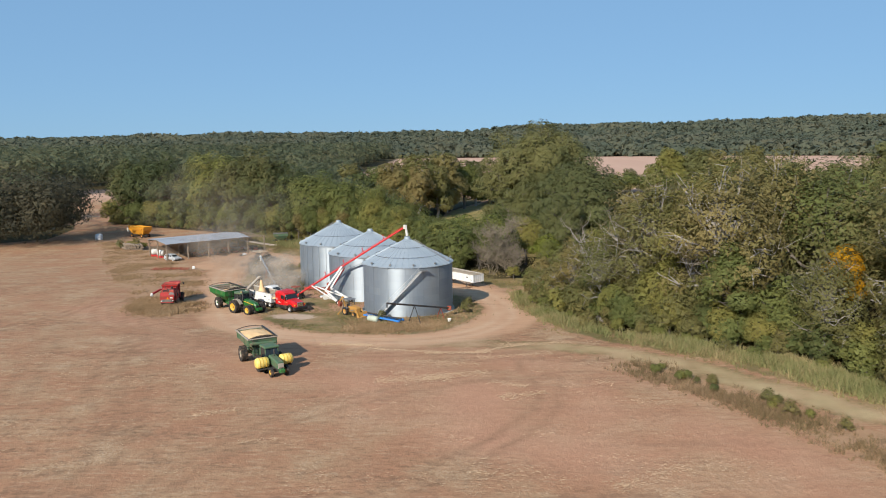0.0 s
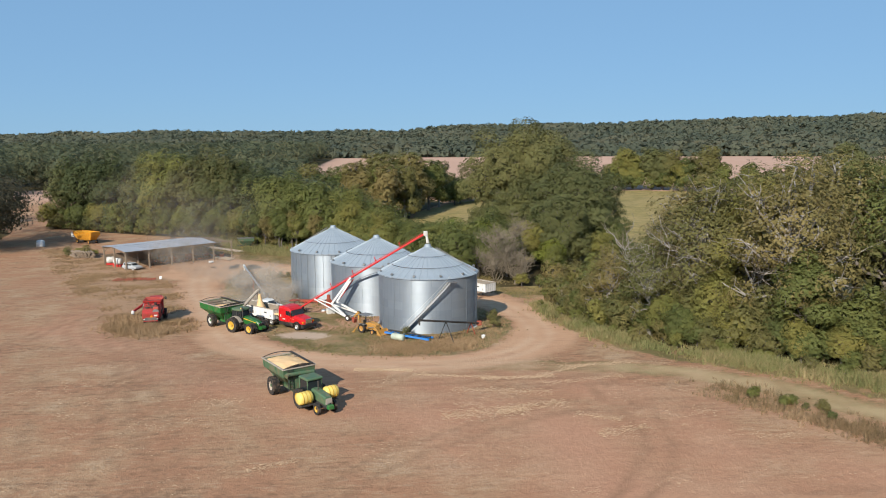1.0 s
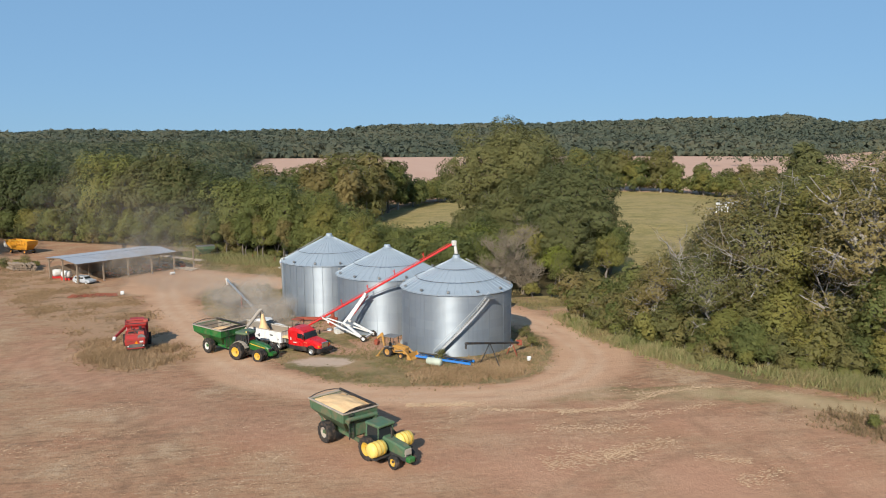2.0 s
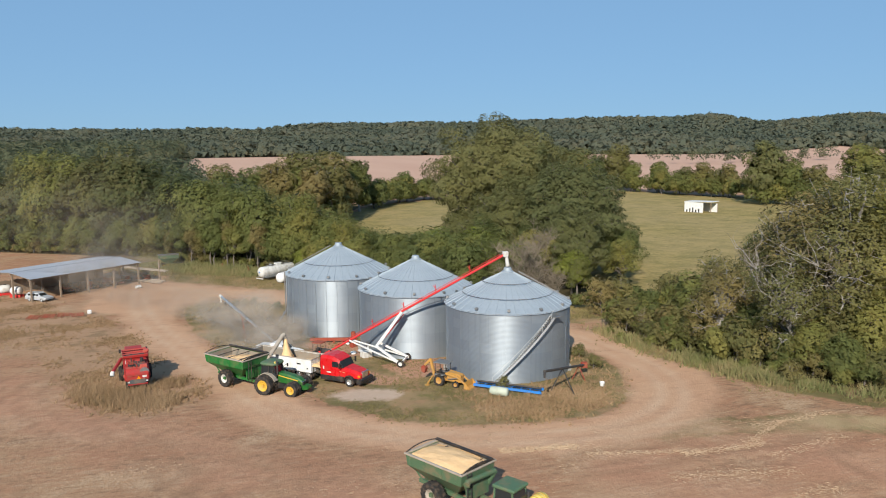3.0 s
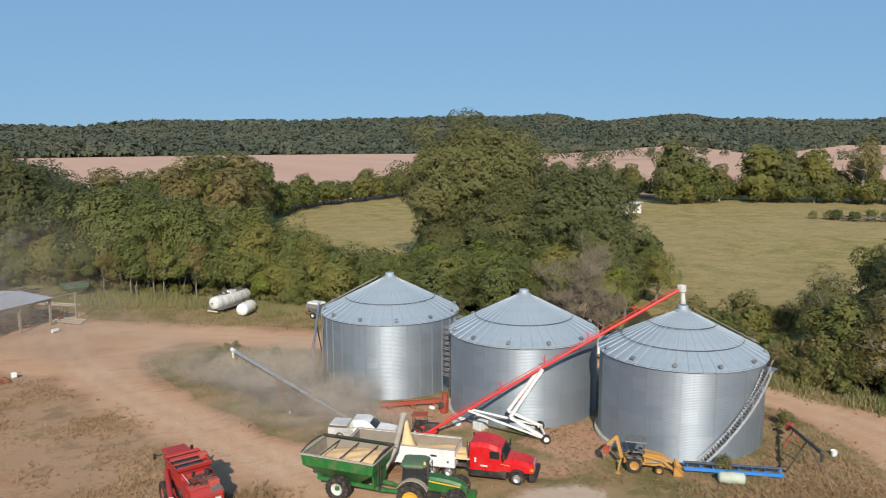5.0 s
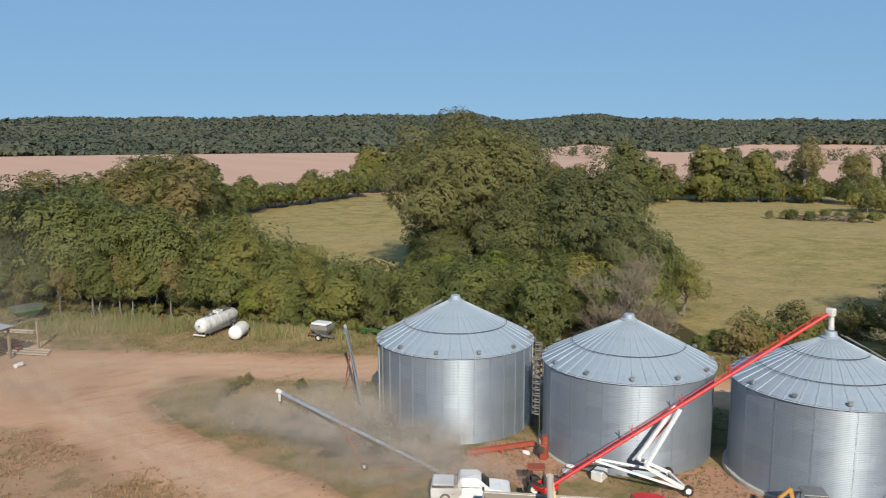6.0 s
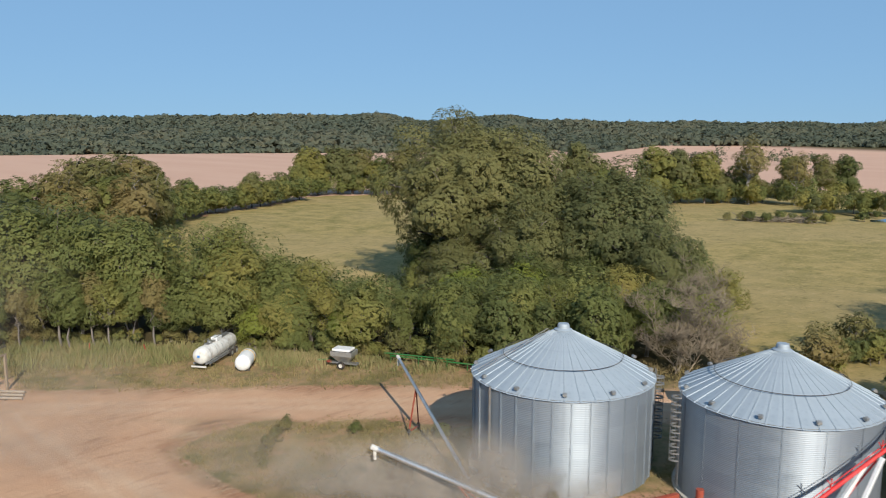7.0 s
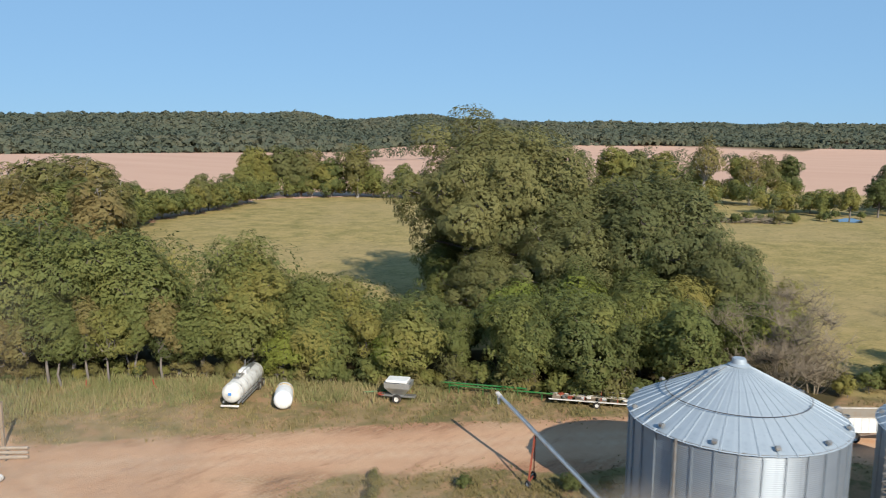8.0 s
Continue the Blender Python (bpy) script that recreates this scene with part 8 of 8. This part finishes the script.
for x, y, s in ((0, 283, 1.4), (-6, 274, 1.35), (7, 296, 1.35), (-9, 262, 1.25), (-14, 284, 1.4), (12, 306, 1.15), (-4, 296, 1.35), (-20, 270, 1.3), (-13, 272, 1.3), (-24, 288, 1.3), (-3, 268, 1.2), (-30, 268, 1.2), (-35, 280, 1.25), (-1, 290, 1.45), (-10, 280, 1.45)):
    tree(trng.choice(["round3", "round1", "round3"]), x, y, s, rng=trng)
for x, y, top in ((13, 152, 10), (18, 160, 11), (10, 163, 10), (3, 170, 9), (21, 147, 7), (14, 172, 12), (22, 168, 12), (36, 182, 14), (26, 186, 14), (13, 196, 7), (18, 200, 11), (24, 203, 14), (17, 193, 10), (16, 184, 8), (12, 180, 8), (30, 184, 16), (8, 176, 8), (18, 177, 11), (36, 160, 11), (32, 152, 9), (38, 164, 8), (35, 158, 7)):
    k = trng.choice(["oak3", "oak1", "oak3", "oak2"])
    tree(k, x, y, top / TREE_SIZE[k], rng=trng)
# tangled bushes behind the bins, at the pasture's near edge
for i in range(22):
    f = i / 21
    tree(trng.choice(["shrub1", "shrub1", "shrub2"]), 15 + 27 * f + trng.uniform(-2, 2), 137 - 9 * f + trng.uniform(-3, 2.5), trng.uniform(0.45, 1.0), category="shrub", rng=trng)

# a row of young pale-stemmed trees along the yard's edge
for i in range(10):
    f = i / 9
    tree(trng.choice(["slim2", "slim2", "slim1"]), -47 + 19 * f + trng.uniform(-1.6, 1.6), 218 - 13.5 * f + trng.uniform(-1.0, 1.6), trng.uniform(0.62, 0.95), rng=trng)
# low yellow-green trees at the foot of the great tree
for x, y, sz in ((4.5, 176, 1.2), (11.5, 170.5, 1.2), (-0.6, 165.5, 0.55), (-11.5, 182, 0.8), (7.5, 160, 0.8), (21, 149, 0.9), (-19, 192, 0.75)):
    tree("lime", x, y, sz, rng=trng)
WEST = [(-111, 212), (-114, 220), (-117, 229), (-121, 239), (-125, 250)]
for i in range(22):
    f = i / 21
    for off in (0, 8):
        WEST.append((-116 - 95 * f + trng.uniform(-2, 2), 211 - 24 * f + off + trng.uniform(-2, 2)))

# hedgerows round the pasture
HEDGES = [([(14, 310), (23, 328), (47, 342), (76, 357), (96, 370)], 5.5, (8, 14)), ([(102, 378), (116, 386), (136, 374), (150, 356)], 5.5, (12, 23)), ([(152, 352), (158, 330), (173, 306)], 4.5, (11, 16)), ([(173, 304), (190, 282), (212, 262), (236, 238)], 5.5, (8, 16)),
          ([(205, 214), (216, 204), (226, 196)], 6.0, (5, 9)), ([(236, 254), (262, 240), (300, 232)], 10, (14, 20))]
UNDER = []
for pts, gap, (lo, hi) in HEDGES:
    for (x0, y0), (x1, y1) in zip(pts, pts[1:]):
        n = max(1, int(math.hypot(x1 - x0, y1 - y0) / gap))
        for i in range(n):
            f = (i + trng.uniform(0.1, 0.9)) / n
            for _ in range(4):
                UNDER.append((x0 + (x1 - x0) * f + trng.uniform(-5, 5), y0 + (y1 - y0) * f + trng.uniform(-5, 2)))
            k = trng.choice(["round1", "round2", "round3", "round1"])
            tree(k, x0 + (x1 - x0) * f + trng.uniform(-4, 4), y0 + (y1 - y0) * f + trng.uniform(-3, 4), trng.uniform(lo, hi) / TREE_SIZE[k], rng=trng)
# the tall trees along the pasture's far side, with gaps between them
for k, x, y, top in (("round2", 165, 281, 26), ("round1", 170, 276, 19), ("round3", 187, 279, 15), ("round1", 198, 270, 24), ("round2", 205, 264, 23), ("round1", 213, 256, 22), ("open1", 223, 243, 26), ("open1", 233, 229, 20), ("open1", 182, 292, 15), ("round2", 246, 182, 21), ("round1", 254, 172, 17)):
    tree(k, x, y, top / TREE_SIZE[k], rng=trng)
    for _ in range(5):
        UNDER.append((x + trng.uniform(-8, 8), y + trng.uniform(-6, 3)))


wr = random.Random(8)


def leafy_woods(name, pts, facets, leaf, sizes, label, seed, material, limit=None):
    """Woods at middle distance as one mesh: crowns of lumpy leaf clouds."""
    rng = np.random.default_rng(seed)
    V, F, N, T, base = [], [], [], [], 0
    for x, y in pts:
        w = sizes[0] + (sizes[1] - sizes[0]) * rng.random()
        hgt = w * (1.15 + 0.35 * rng.random())
        if limit:
            hgt = min(hgt, limit(x, y) * (0.8 + 0.25 * rng.random()))
            w = min(w, hgt)
        lobes = [(x + rng.normal() * w * 0.22, y + rng.normal() * w * 0.22, hgt * (0.3 + 0.5 * rng.random()), w * (0.18 + 0.12 * rng.random())) for _ in range(14)]
        v, f, soft = leaf_cloud(rng, lobes, facets, leaf, 0.42, 0.15)
        v[:, 2] += float(land(x, y))
        V.append(v)
        N.append(soft)
        T.append(np.full(len(v), rng.random()))
        F.append(f + base)
        base += len(v)
    ob = new(name, array_mesh(name, np.concatenate(V), np.concatenate(F), material, np.concatenate(N), np.concatenate(T)))
    return tagged(ob, label, "woods", kind="stuff")


leafy_woods("woodland", WEST, 1500, 0.66, (14.5, 18), "dark brownish wood along the far field edge", 62, LEAF_DUSK)
BACK_TOP = lambda x, y: north_height(x, y) if y > 180 else 11
leafy_woods("woodland", [q for q in BACK_N if q[0] >= -44], 2300, 0.5, (11, 15), "crowded green trees behind the yard's front row", 63, LEAF_HEDGE, BACK_TOP)
leafy_woods("woodland", [q for q in BACK_N if q[0] < -44], 2300, 0.5, (11, 15), "crowded dark-green trees behind the shed", 65, LEAF_DEEP_WOOD, BACK_TOP)
leafy_woods("woodland", BACK_E, 3300, 0.5, (14, 18), "olive tree crowns deep in the wood", 64, LEAF_WOOD, east_height)
leafy_woods("undergrowth", UNDER, 330, 0.85, (5, 8.5), "tangled green bushes under the hedgerow trees", 61, LEAF_HEDGE)
pts = [(x, y) for x, y, d in scatter(WOOD_NORTH, 8.5, 41) if d > 17 and y > 205 and north_height(x, y) > 5.5]
leafy_woods("woodland", [q for q in pts if q[1] < 330], 620, 0.9, (12, 16), "dense green woodland canopy behind the yard", 51, LEAF_FAR, north_height)
leafy_woods("woodland", [q for q in pts if q[1] >= 330 and q[0] < -45], 300, 1.4, (12, 16), "green woodland canopy farther back", 57, LEAF_FAR)
pts = [(x, y) for x, y, d in scatter(WOOD_WEST, 11, 42) if d > 14]
leafy_woods("woodland", [q for q in pts if q[0] > -260], 560, 1.2, (13, 17), "dense dark woodland beside the harvested field", 52, LEAF_FAR)
leafy_woods("woodland", [q for q in pts if q[0] <= -260], 260, 1.6, (13, 18), "dark woodland far beside the field", 58, LEAF_FAR)
pts = [(x, y) for x, y, d in scatter(WOOD_EAST, 9, 43) if x > 80 or y < 40]
leafy_woods("woodland", [q for q in pts if q[0] < 130], 420, 1.1, (13, 17), "olive-green woodland beside the track", 53, LEAF_FAR)
leafy_woods("woodland", [q for q in pts if q[0] >= 130], 110, 2.0, (13, 18), "woodland far to the east", 59, LEAF_FAR)
pts = []
for i in range(2600):
    r, a = math.sqrt(wr.uniform(430 ** 2, 1120 ** 2)), radians(wr.uniform(-44, -4))
    x, y = r * math.sin(a), r * math.cos(a)
    if x < -70 - 0.02 * (y - 400) or y < 0:
        pts.append((x, y))
leafy_woods("woodland", [q for q in pts if math.hypot(*q) < 640], 190, 1.9, (13, 19), "distant unbroken green woodland", 54, LEAF_FAR)
leafy_woods("woodland", [q for q in pts if math.hypot(*q) >= 640], 70, 3.0, (14, 20), "green woodland reaching to the hills", 60, LEAF_FAR)


def hill_woods(count, facets, seed):
    """Wooded hills on the horizon: a crowd of domed crowns of uneven size, each of a few sprays."""
    rng = np.random.default_rng(seed)
    a = np.radians(rng.uniform(-44, 88, count))
    r = hill_edge(a) - 20 + 640 * rng.random(count) ** 1.15
    x, y = r * np.sin(a), r * np.cos(a)
    stand = np.sin(x * 0.021 + 1.7 * np.sin(y * 0.013)) * np.sin(y * 0.018 + 1.5 * np.sin(x * 0.011))
    wide = rng.uniform(3.8, 7.2, count) * (1 + 0.2 * stand)
    tall = wide * rng.uniform(0.7, 1.15, count)
    hub = np.stack([x, y, land(x, y) + np.where(r < hill_edge(a) + 12, 2.5, 8.0) + 3.0 * stand + rng.uniform(-1.8, 1.8, count)], -1)
    tone = np.clip(0.45 + 0.5 * stand + rng.normal(size=count) * 0.22, 0, 1)
    d = blob_dirs(rng, count * facets)
    d[:, 2] = np.abs(d[:, 2])
    k = np.repeat(np.arange(count), facets)
    p = hub[k] + d * np.stack([wide[k], wide[k], tall[k]], -1) * rng.uniform(0.75, 1.05, (len(k), 1))
    n = d + blob_dirs(rng, len(k)) * 0.35
    n /= np.linalg.norm(n, axis=1)[:, None]
    t = np.cross(n, blob_dirs(rng, len(k)))
    t /= np.linalg.norm(t, axis=1)[:, None]
    b = np.cross(n, t)
    s = (wide[k] * rng.uniform(0.5, 0.85, len(k)))[:, None]
    v = np.stack([p + t * s, p - t * s * 0.5 + b * s * 0.8, p - t * s * 0.5 - b * s * 0.8], 1).reshape(-1, 3)
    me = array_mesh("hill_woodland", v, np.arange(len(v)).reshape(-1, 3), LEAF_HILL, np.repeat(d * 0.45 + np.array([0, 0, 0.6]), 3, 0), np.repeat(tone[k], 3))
    return tagged(new("hill_woodland", me), "wooded hills on the horizon, haze tinted into their leaf colour", "woods", kind="stuff")


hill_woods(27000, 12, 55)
pts = []
for (x0, y0), (x1, y1), n in (((330, 620), (620, 660), 22), ((520, 470), (640, 380), 12), ((760, 860), (980, 800), 16)):
    for i in range(n):
        f = i / n
        pts.append((x0 + (x1 - x0) * f + wr.uniform(-6, 6), y0 + (y1 - y0) * f + wr.uniform(-6, 6)))
leafy_woods("hedgerow", pts, 160, 1.7, (8, 14), "tree lines between the far stubble fields", 56, LEAF_FAR)

# ---- weeds, grass and dust: what nobody could count ----
def tufts(name, spots, blades, h, w, material, label, seed, lean=0.5):
    """Blades of grass or weed stalks in tufts, joined into one mesh."""
    rng = np.random.default_rng(seed)
    spots = np.asarray(spots)
    n = len(spots)
    base = np.repeat(spots, blades, 0)
    k = len(base)
    size = np.repeat(h[0] + (h[1] - h[0]) * rng.random(n) ** 1.5, blades)
    xy = base + rng.normal(size=(k, 2)) * (0.22 * size)[:, None]
    z = land(xy[:, 0], xy[:, 1]) - 0.03
    root = np.stack([xy[:, 0], xy[:, 1], z], -1)
    a = rng.random(k) * math.tau
    hh = size * (0.55 + 0.6 * rng.random(k))
    off = rng.normal(size=(k, 2)) * (lean * 0.5 * hh)[:, None]
    tip = root + np.stack([off[:, 0], off[:, 1], hh], -1)
    side = np.stack([np.cos(a), np.sin(a), np.zeros(k)], -1) * (w * (0.6 + 0.8 * rng.random(k)))[:, None]
    v = np.stack([root - side * 0.6, root + side * 0.6, tip], 1).reshape(-1, 3)
    f = np.arange(3 * k).reshape(-1, 3)
    ob = new(name, array_mesh(name, v, f, material))
    return tagged(ob, label, "grass", kind="stuff")


def spots_in(poly, n, seed, clump=0.0, avoid=()):
    rng = np.random.default_rng(seed)
    xs, ys = [p[0] for p in poly], [p[1] for p in poly]
    out = np.zeros((0, 2))
    while len(out) < n:
        p = np.stack([rng.uniform(min(xs), max(xs), 4 * n), rng.uniform(min(ys), max(ys), 4 * n)], -1)
        ok = inside(poly, p[:, 0], p[:, 1])
        if clump:
            nz = np.array([noise.noise((q[0] * 0.16, q[1] * 0.16, seed)) + 0.5 * noise.noise((q[0] * 0.6, q[1] * 0.6, seed)) for q in p])
            ok &= nz > rng.uniform(-0.5, 0.5, len(p)) * (1.2 - clump) + 0.12 * clump
        for cx, cy, r in avoid:
            ok &= np.hypot(p[:, 0] - cx, p[:, 1] - cy) > r
        out = np.concatenate([out, p[ok]])
    return out[:n] + rng.normal(size=(n, 2)) * 0.9


BINS = ((-19.59, 139.09, 7.6), (-12.07, 124.48, 7.4), (-4.95, 111.0, 7.1))
KEEP_CLEAR = BINS + ((-22, 106.5, 3.2), (-23.5, 110.5, 2.2), (-27, 114, 3.0), (-29, 117, 3.0), (-30.5, 110.5, 3.0))
tufts("pad_grass", spots_in(PAD, 9000, 71, 0.7, KEEP_CLEAR), 6, (0.1, 0.3), 0.045, VERGE, "short dry grass and weeds round the bins", 81, 1.2)
tufts("pad_weeds", spots_in([(-12, 93.5), (-4, 93.5), (1.5, 97.5), (4.5, 103), (5.2, 111), (3.2, 118), (-1, 104), (-8, 102.5), (-13, 103.5)], 2600, 72, 0.6, BINS), 7, (0.15, 0.5), 0.06, WEEDS, "tall brown weeds before the bin", 82, 1.1)
tufts("pad_weeds", spots_in([(-40.5, 163), (-37.5, 145), (-31, 131), (-24, 131), (-26, 147), (-21, 152), (-25, 160), (-33, 166)], 3600, 73, 0.6, BINS), 7, (0.15, 0.55), 0.045, VERGE, "rough greenish weeds beside the ribbed bin", 83)
tufts("field_weeds", spots_in([(-50.5, 119), (-49, 112.5), (-45, 109.2), (-40.5, 109), (-37.6, 112), (-38.6, 116.5), (-41.5, 118), (-46, 117)], 2300, 74, 0.5, ((-45.0, 117.8, 2.4),)), 9, (0.25, 0.85), 0.05, WEEDS, "tall dry weeds round the combine", 84, 1.0)
tufts("field_weeds", spots_in(WEED_BAND, 11000, 75, 0.9, ((-45.0, 117.8, 2.6),)), 6, (0.1, 0.4), 0.075, WEEDS, "dry brown weeds between field and yard", 85, 1.5)
tufts("verge_grass", spots_in(VERGE_LOW, 5200, 76, 0.45), 8, (0.25, 0.9), 0.05, DARK_WEEDS, "brown weed strip between field and track", 86)
tufts("verge_grass", spots_in(VERGE_HIGH, 8000, 77, 0.3), 6, (0.15, 0.55), 0.05, VERGE, "greenish grass between track and wood", 87)
tufts("north_grass", spots_in(NORTH_GRASS, 9000, 78, 0.4, ((-25, 191.6, 3.0), (-23.8, 185.9, 2.0))), 6, (0.15, 0.6), 0.055, VERGE, "dry grass between the dirt track and the trees", 88)
tufts("north_weeds", spots_in([(-64, 226), (-54, 216), (-44, 204), (-34, 197), (-27, 192.5), (-20.5, 184), (-14, 175.5), (-7, 166), (-5, 170), (-12, 183), (-20, 194.5), (-33, 210), (-44, 218), (-56, 231)], 3600, 79, 0.25, ((-25, 191.6, 4.2), (-23.8, 185.9, 2.6), (-14.9, 177.2, 1.8))), 9, (0.4, 1.5), 0.075, TALL_WEEDS, "tall green and brown weeds along the treeline", 89, 0.7)
tufts("verge_weeds", spots_in([(12.5, 124), (13, 110), (16, 99), (21, 90.5), (29, 82.5), (36, 74), (42, 63), (50, 50), (52, 53), (44.5, 67), (41, 74.5), (34.5, 81.5), (23.5, 91.5), (17.6, 103), (15, 122)], 4200, 92, 0.35), 9, (0.4, 1.4), 0.075, TALL_WEEDS, "rank olive weeds between track and wood", 93, 0.7)
shr = random.Random(3)
for k in range(16):
    u = shr.random()
    tree(shr.choice(["shrub1", "shrub2"]), float(np.interp(u, (0, 0.5, 1), (21.5, 29.5, 39))) + shr.uniform(-1, 1), float(np.interp(u, (0, 0.5, 1), (75.5, 65, 49))) + shr.uniform(-1, 1), shr.uniform(0.14, 0.3), label="small weedy bush in the field verge", category="shrub", rng=shr)
for x, y, top in ((214, 188, 11), (221, 181, 14), (229, 178, 12), (209, 196, 7)):
    tree("round1", x, y, top / TREE_SIZE["round1"], rng=shr)
for x, y in ((194, 190), (197, 193), (202, 194), (208, 191), (211, 184), (186, 197), (181, 203), (190, 199)):
    tree("shrub1", x, y, shr.uniform(0.5, 0.95), label="bush beside the farm pond", category="shrub", rng=shr)
for k in range(9):
    u = k / 8
    tree(shr.choice(["shrub1", "shrub2"]), 164 + u * 17 + shr.uniform(-2, 2), 219 - u * 24 + shr.uniform(-2, 2), shr.uniform(0.45, 0.9), label="tangled bush round the heap of branches", category="shrub", rng=shr)
for x, y, s, k in ((-36.8, 158.5, 0.2, "shrub2"), (-35.2, 160.0, 0.24, "shrub2"), (-33.6, 161.6, 0.26, "shrub2"), (-34.6, 161.8, 0.2, "shrub1"), (-32.0, 163.0, 0.24, "shrub2"), (-30.6, 164.6, 0.2, "shrub2"), (-37.6, 156.6, 0.16, "shrub2"), (-22.4, 150.4, 0.4, "shrub1"), (-21.2, 148.2, 0.3, "shrub1"),
                   (-8.4, 102.9, 0.26, "shrub2"), (3.6, 106.8, 0.3, "shrub2"), (4.4, 112, 0.3, "shrub2"), (-27.5, 137.2, 0.25, "shrub1"), (-26.0, 134.6, 0.2, "shrub2"), (-27.2, 157.5, 0.3, "shrub1"), (-88.0, 205.2, 0.5, "shrub1"), (-85.5, 204.2, 0.55, "shrub2"), (-90.5, 205.5, 0.45, "shrub2"), (-83.5, 205.0, 0.4, "shrub1")):
    tree(k, x, y, s, label="small weedy bush in rough grass", category="shrub", rng=shr)


def straw(poly_spots, seed, label):
    """Loose straw lying flat in wind-rows."""
    rng = np.random.default_rng(seed)
    V = []
    for x, y, a, ln, wd, n in poly_spots:
        n = int(n * 1.6)
        u, v = rng.uniform(-0.5, 0.5, n) * ln, rng.normal(size=n) * wd * 0.35
        px_, py_ = x + u * math.cos(a) - v * math.sin(a), y + u * math.sin(a) + v * math.cos(a)
        b = a + rng.normal(size=n) * 0.7
        l2 = 0.06 + 0.13 * rng.random(n)
        dx, dy = np.cos(b) * l2, np.sin(b) * l2
        z = land(px_, py_) + 0.03 + 0.06 * rng.random(n)
        V.append(np.stack([np.stack([px_ - dx, py_ - dy, z], -1), np.stack([px_ + dx, py_ + dy, z + 0.02], -1), np.stack([px_ - dy * 0.22, py_ + dx * 0.22, z + 0.03], -1)], 1).reshape(-1, 3))
    v = np.concatenate(V)
    return tagged(new("straw", array_mesh("straw", v, np.arange(len(v)).reshape(-1, 3), STRAW)), label, "straw", kind="stuff")


sr = random.Random(21)
rows_ = [(-11.4, 86.6, -0.15, 6.5, 0.9, 700), (-4, 83.3, -0.25, 9, 0.7, 260), (2.5, 82, 0.0, 8, 0.8, 300), (8.2, 84.4, 0.5, 8, 0.8, 320), (0, 77.8, -0.2, 10, 1.6, 220), (-2.4, 71.6, 0.1, 8, 2.2, 520), (2.2, 73, 0.2, 7, 1.6, 300), (8.6, 66.2, 0.3, 5, 1.4, 200),
         (7.4, 69.6, -0.5, 4, 1.0, 110), (16.1, 47.5, 0.5, 7, 1.6, 260), (12, 86, 0.1, 9, 0.9, 240), (9, 80.5, 0.2, 9, 1.1, 200), (-20, 62, 0.4, 4, 1.0, 120)]
for _ in range(150):
    rows_.append((sr.uniform(-62, 24), sr.uniform(36, 92), sr.uniform(-0.5, 0.9), sr.uniform(2, 9), sr.uniform(0.8, 2.6), sr.randint(10, 36)))
straw(rows_, 91, "pale straw lying in rows on the harvested field")


def dust_cloud():
    """Dust drifting off the unloading tube: thin cupped veils, thickest in the middle, fading to nothing at the rim."""
    rng = np.random.default_rng(17)
    puffs = [(-30.2, 128.5, 1.2, 4.0, 0.5), (-33.0, 134, 1.4, 4.8, 0.45), (-36.5, 140.5, 1.5, 5.0, 0.4), (-57, 174, 3.5, 8.0, 0.3), (-63, 184, 3.5, 8.0, 0.28), (-47, 160, 3.0, 7.0, 0.14), (-28.2, 126.5, 0.9, 3.4, 1.0), (-29.2, 130.5, 1.1, 4.2, 1.0), (-30.8, 135, 1.4, 5.0, 1.0), (-32.5, 139, 1.8, 5.6, 1.0), (-34.5, 143, 2.2, 6.2, 0.9), (-37.5, 149, 1.8, 5.4, 0.45),
             (-31.6, 124, 0.8, 3.6, 0.6), (-34, 129, 0.9, 4.4, 0.5), (-37, 135, 1.0, 4.8, 0.4), (-42, 155, 2.2, 6.0, 0.22), (-49, 168, 4.2, 9.0, 0.16), (-54, 184, 5.0, 10.0, 0.2), (-58, 200, 7.5, 12.0, 0.14), (-66, 206, 11, 14.0, 0.14), (-52, 213, 10, 13.0, 0.1), (-80, 216, 12, 15.0, 0.14)]
    rings, seg = 9, 28
    V, F, A, base = [], [], [], 0
    for cx, cy, up, r, thick in puffs:
        c = Vector((cx, cy, gz(cx, cy) + up))
        n = Vector((-0.45 + 0.35 * rng.normal(), -0.85, 0.12 + 0.1 * rng.normal())).normalized()
        u = n.cross(Vector((0, 0, 1))).normalized()
        w_ = u.cross(n)
        ph = rng.random(3) * 6.3
        for k in range(rings + 1):
            f = k / rings
            for j in range(seg):
                t = math.tau * j / seg
                rr = r * f * (1 + 0.2 * math.sin(2 * t + ph[0]) + 0.12 * math.sin(5 * t + ph[1]))
                p = c + u * rr * math.cos(t) * 1.5 + w_ * rr * math.sin(t) * 0.74 - n * 0.35 * r * f * f
                V.append(tuple(p))
                # thins out to nothing where it meets the ground
                low = min(1.0, max(0.0, (p.z - gz(p.x, p.y)) / (0.25 * r)))
                A.append((1 - f * f) ** 1.6 * thick * low * low * (3 - 2 * low))
        for k in range(rings):
            for j in range(seg):
                a, b = base + k * seg + j, base + k * seg + (j + 1) % seg
                F += [(a, b, b + seg), (a, b + seg, a + seg)]
        base += (rings + 1) * seg
    me = array_mesh("dust", np.array(V), np.array(F), DUST)
    me.attributes.new("fade", "FLOAT", "POINT").data.foreach_set("value", np.array(A, dtype=np.float32))
    me.shade_smooth()
    return tagged(new("dust", me), "tan harvest dust drifting from the unloading cart", "dust", kind="stuff")


dust_cloud()
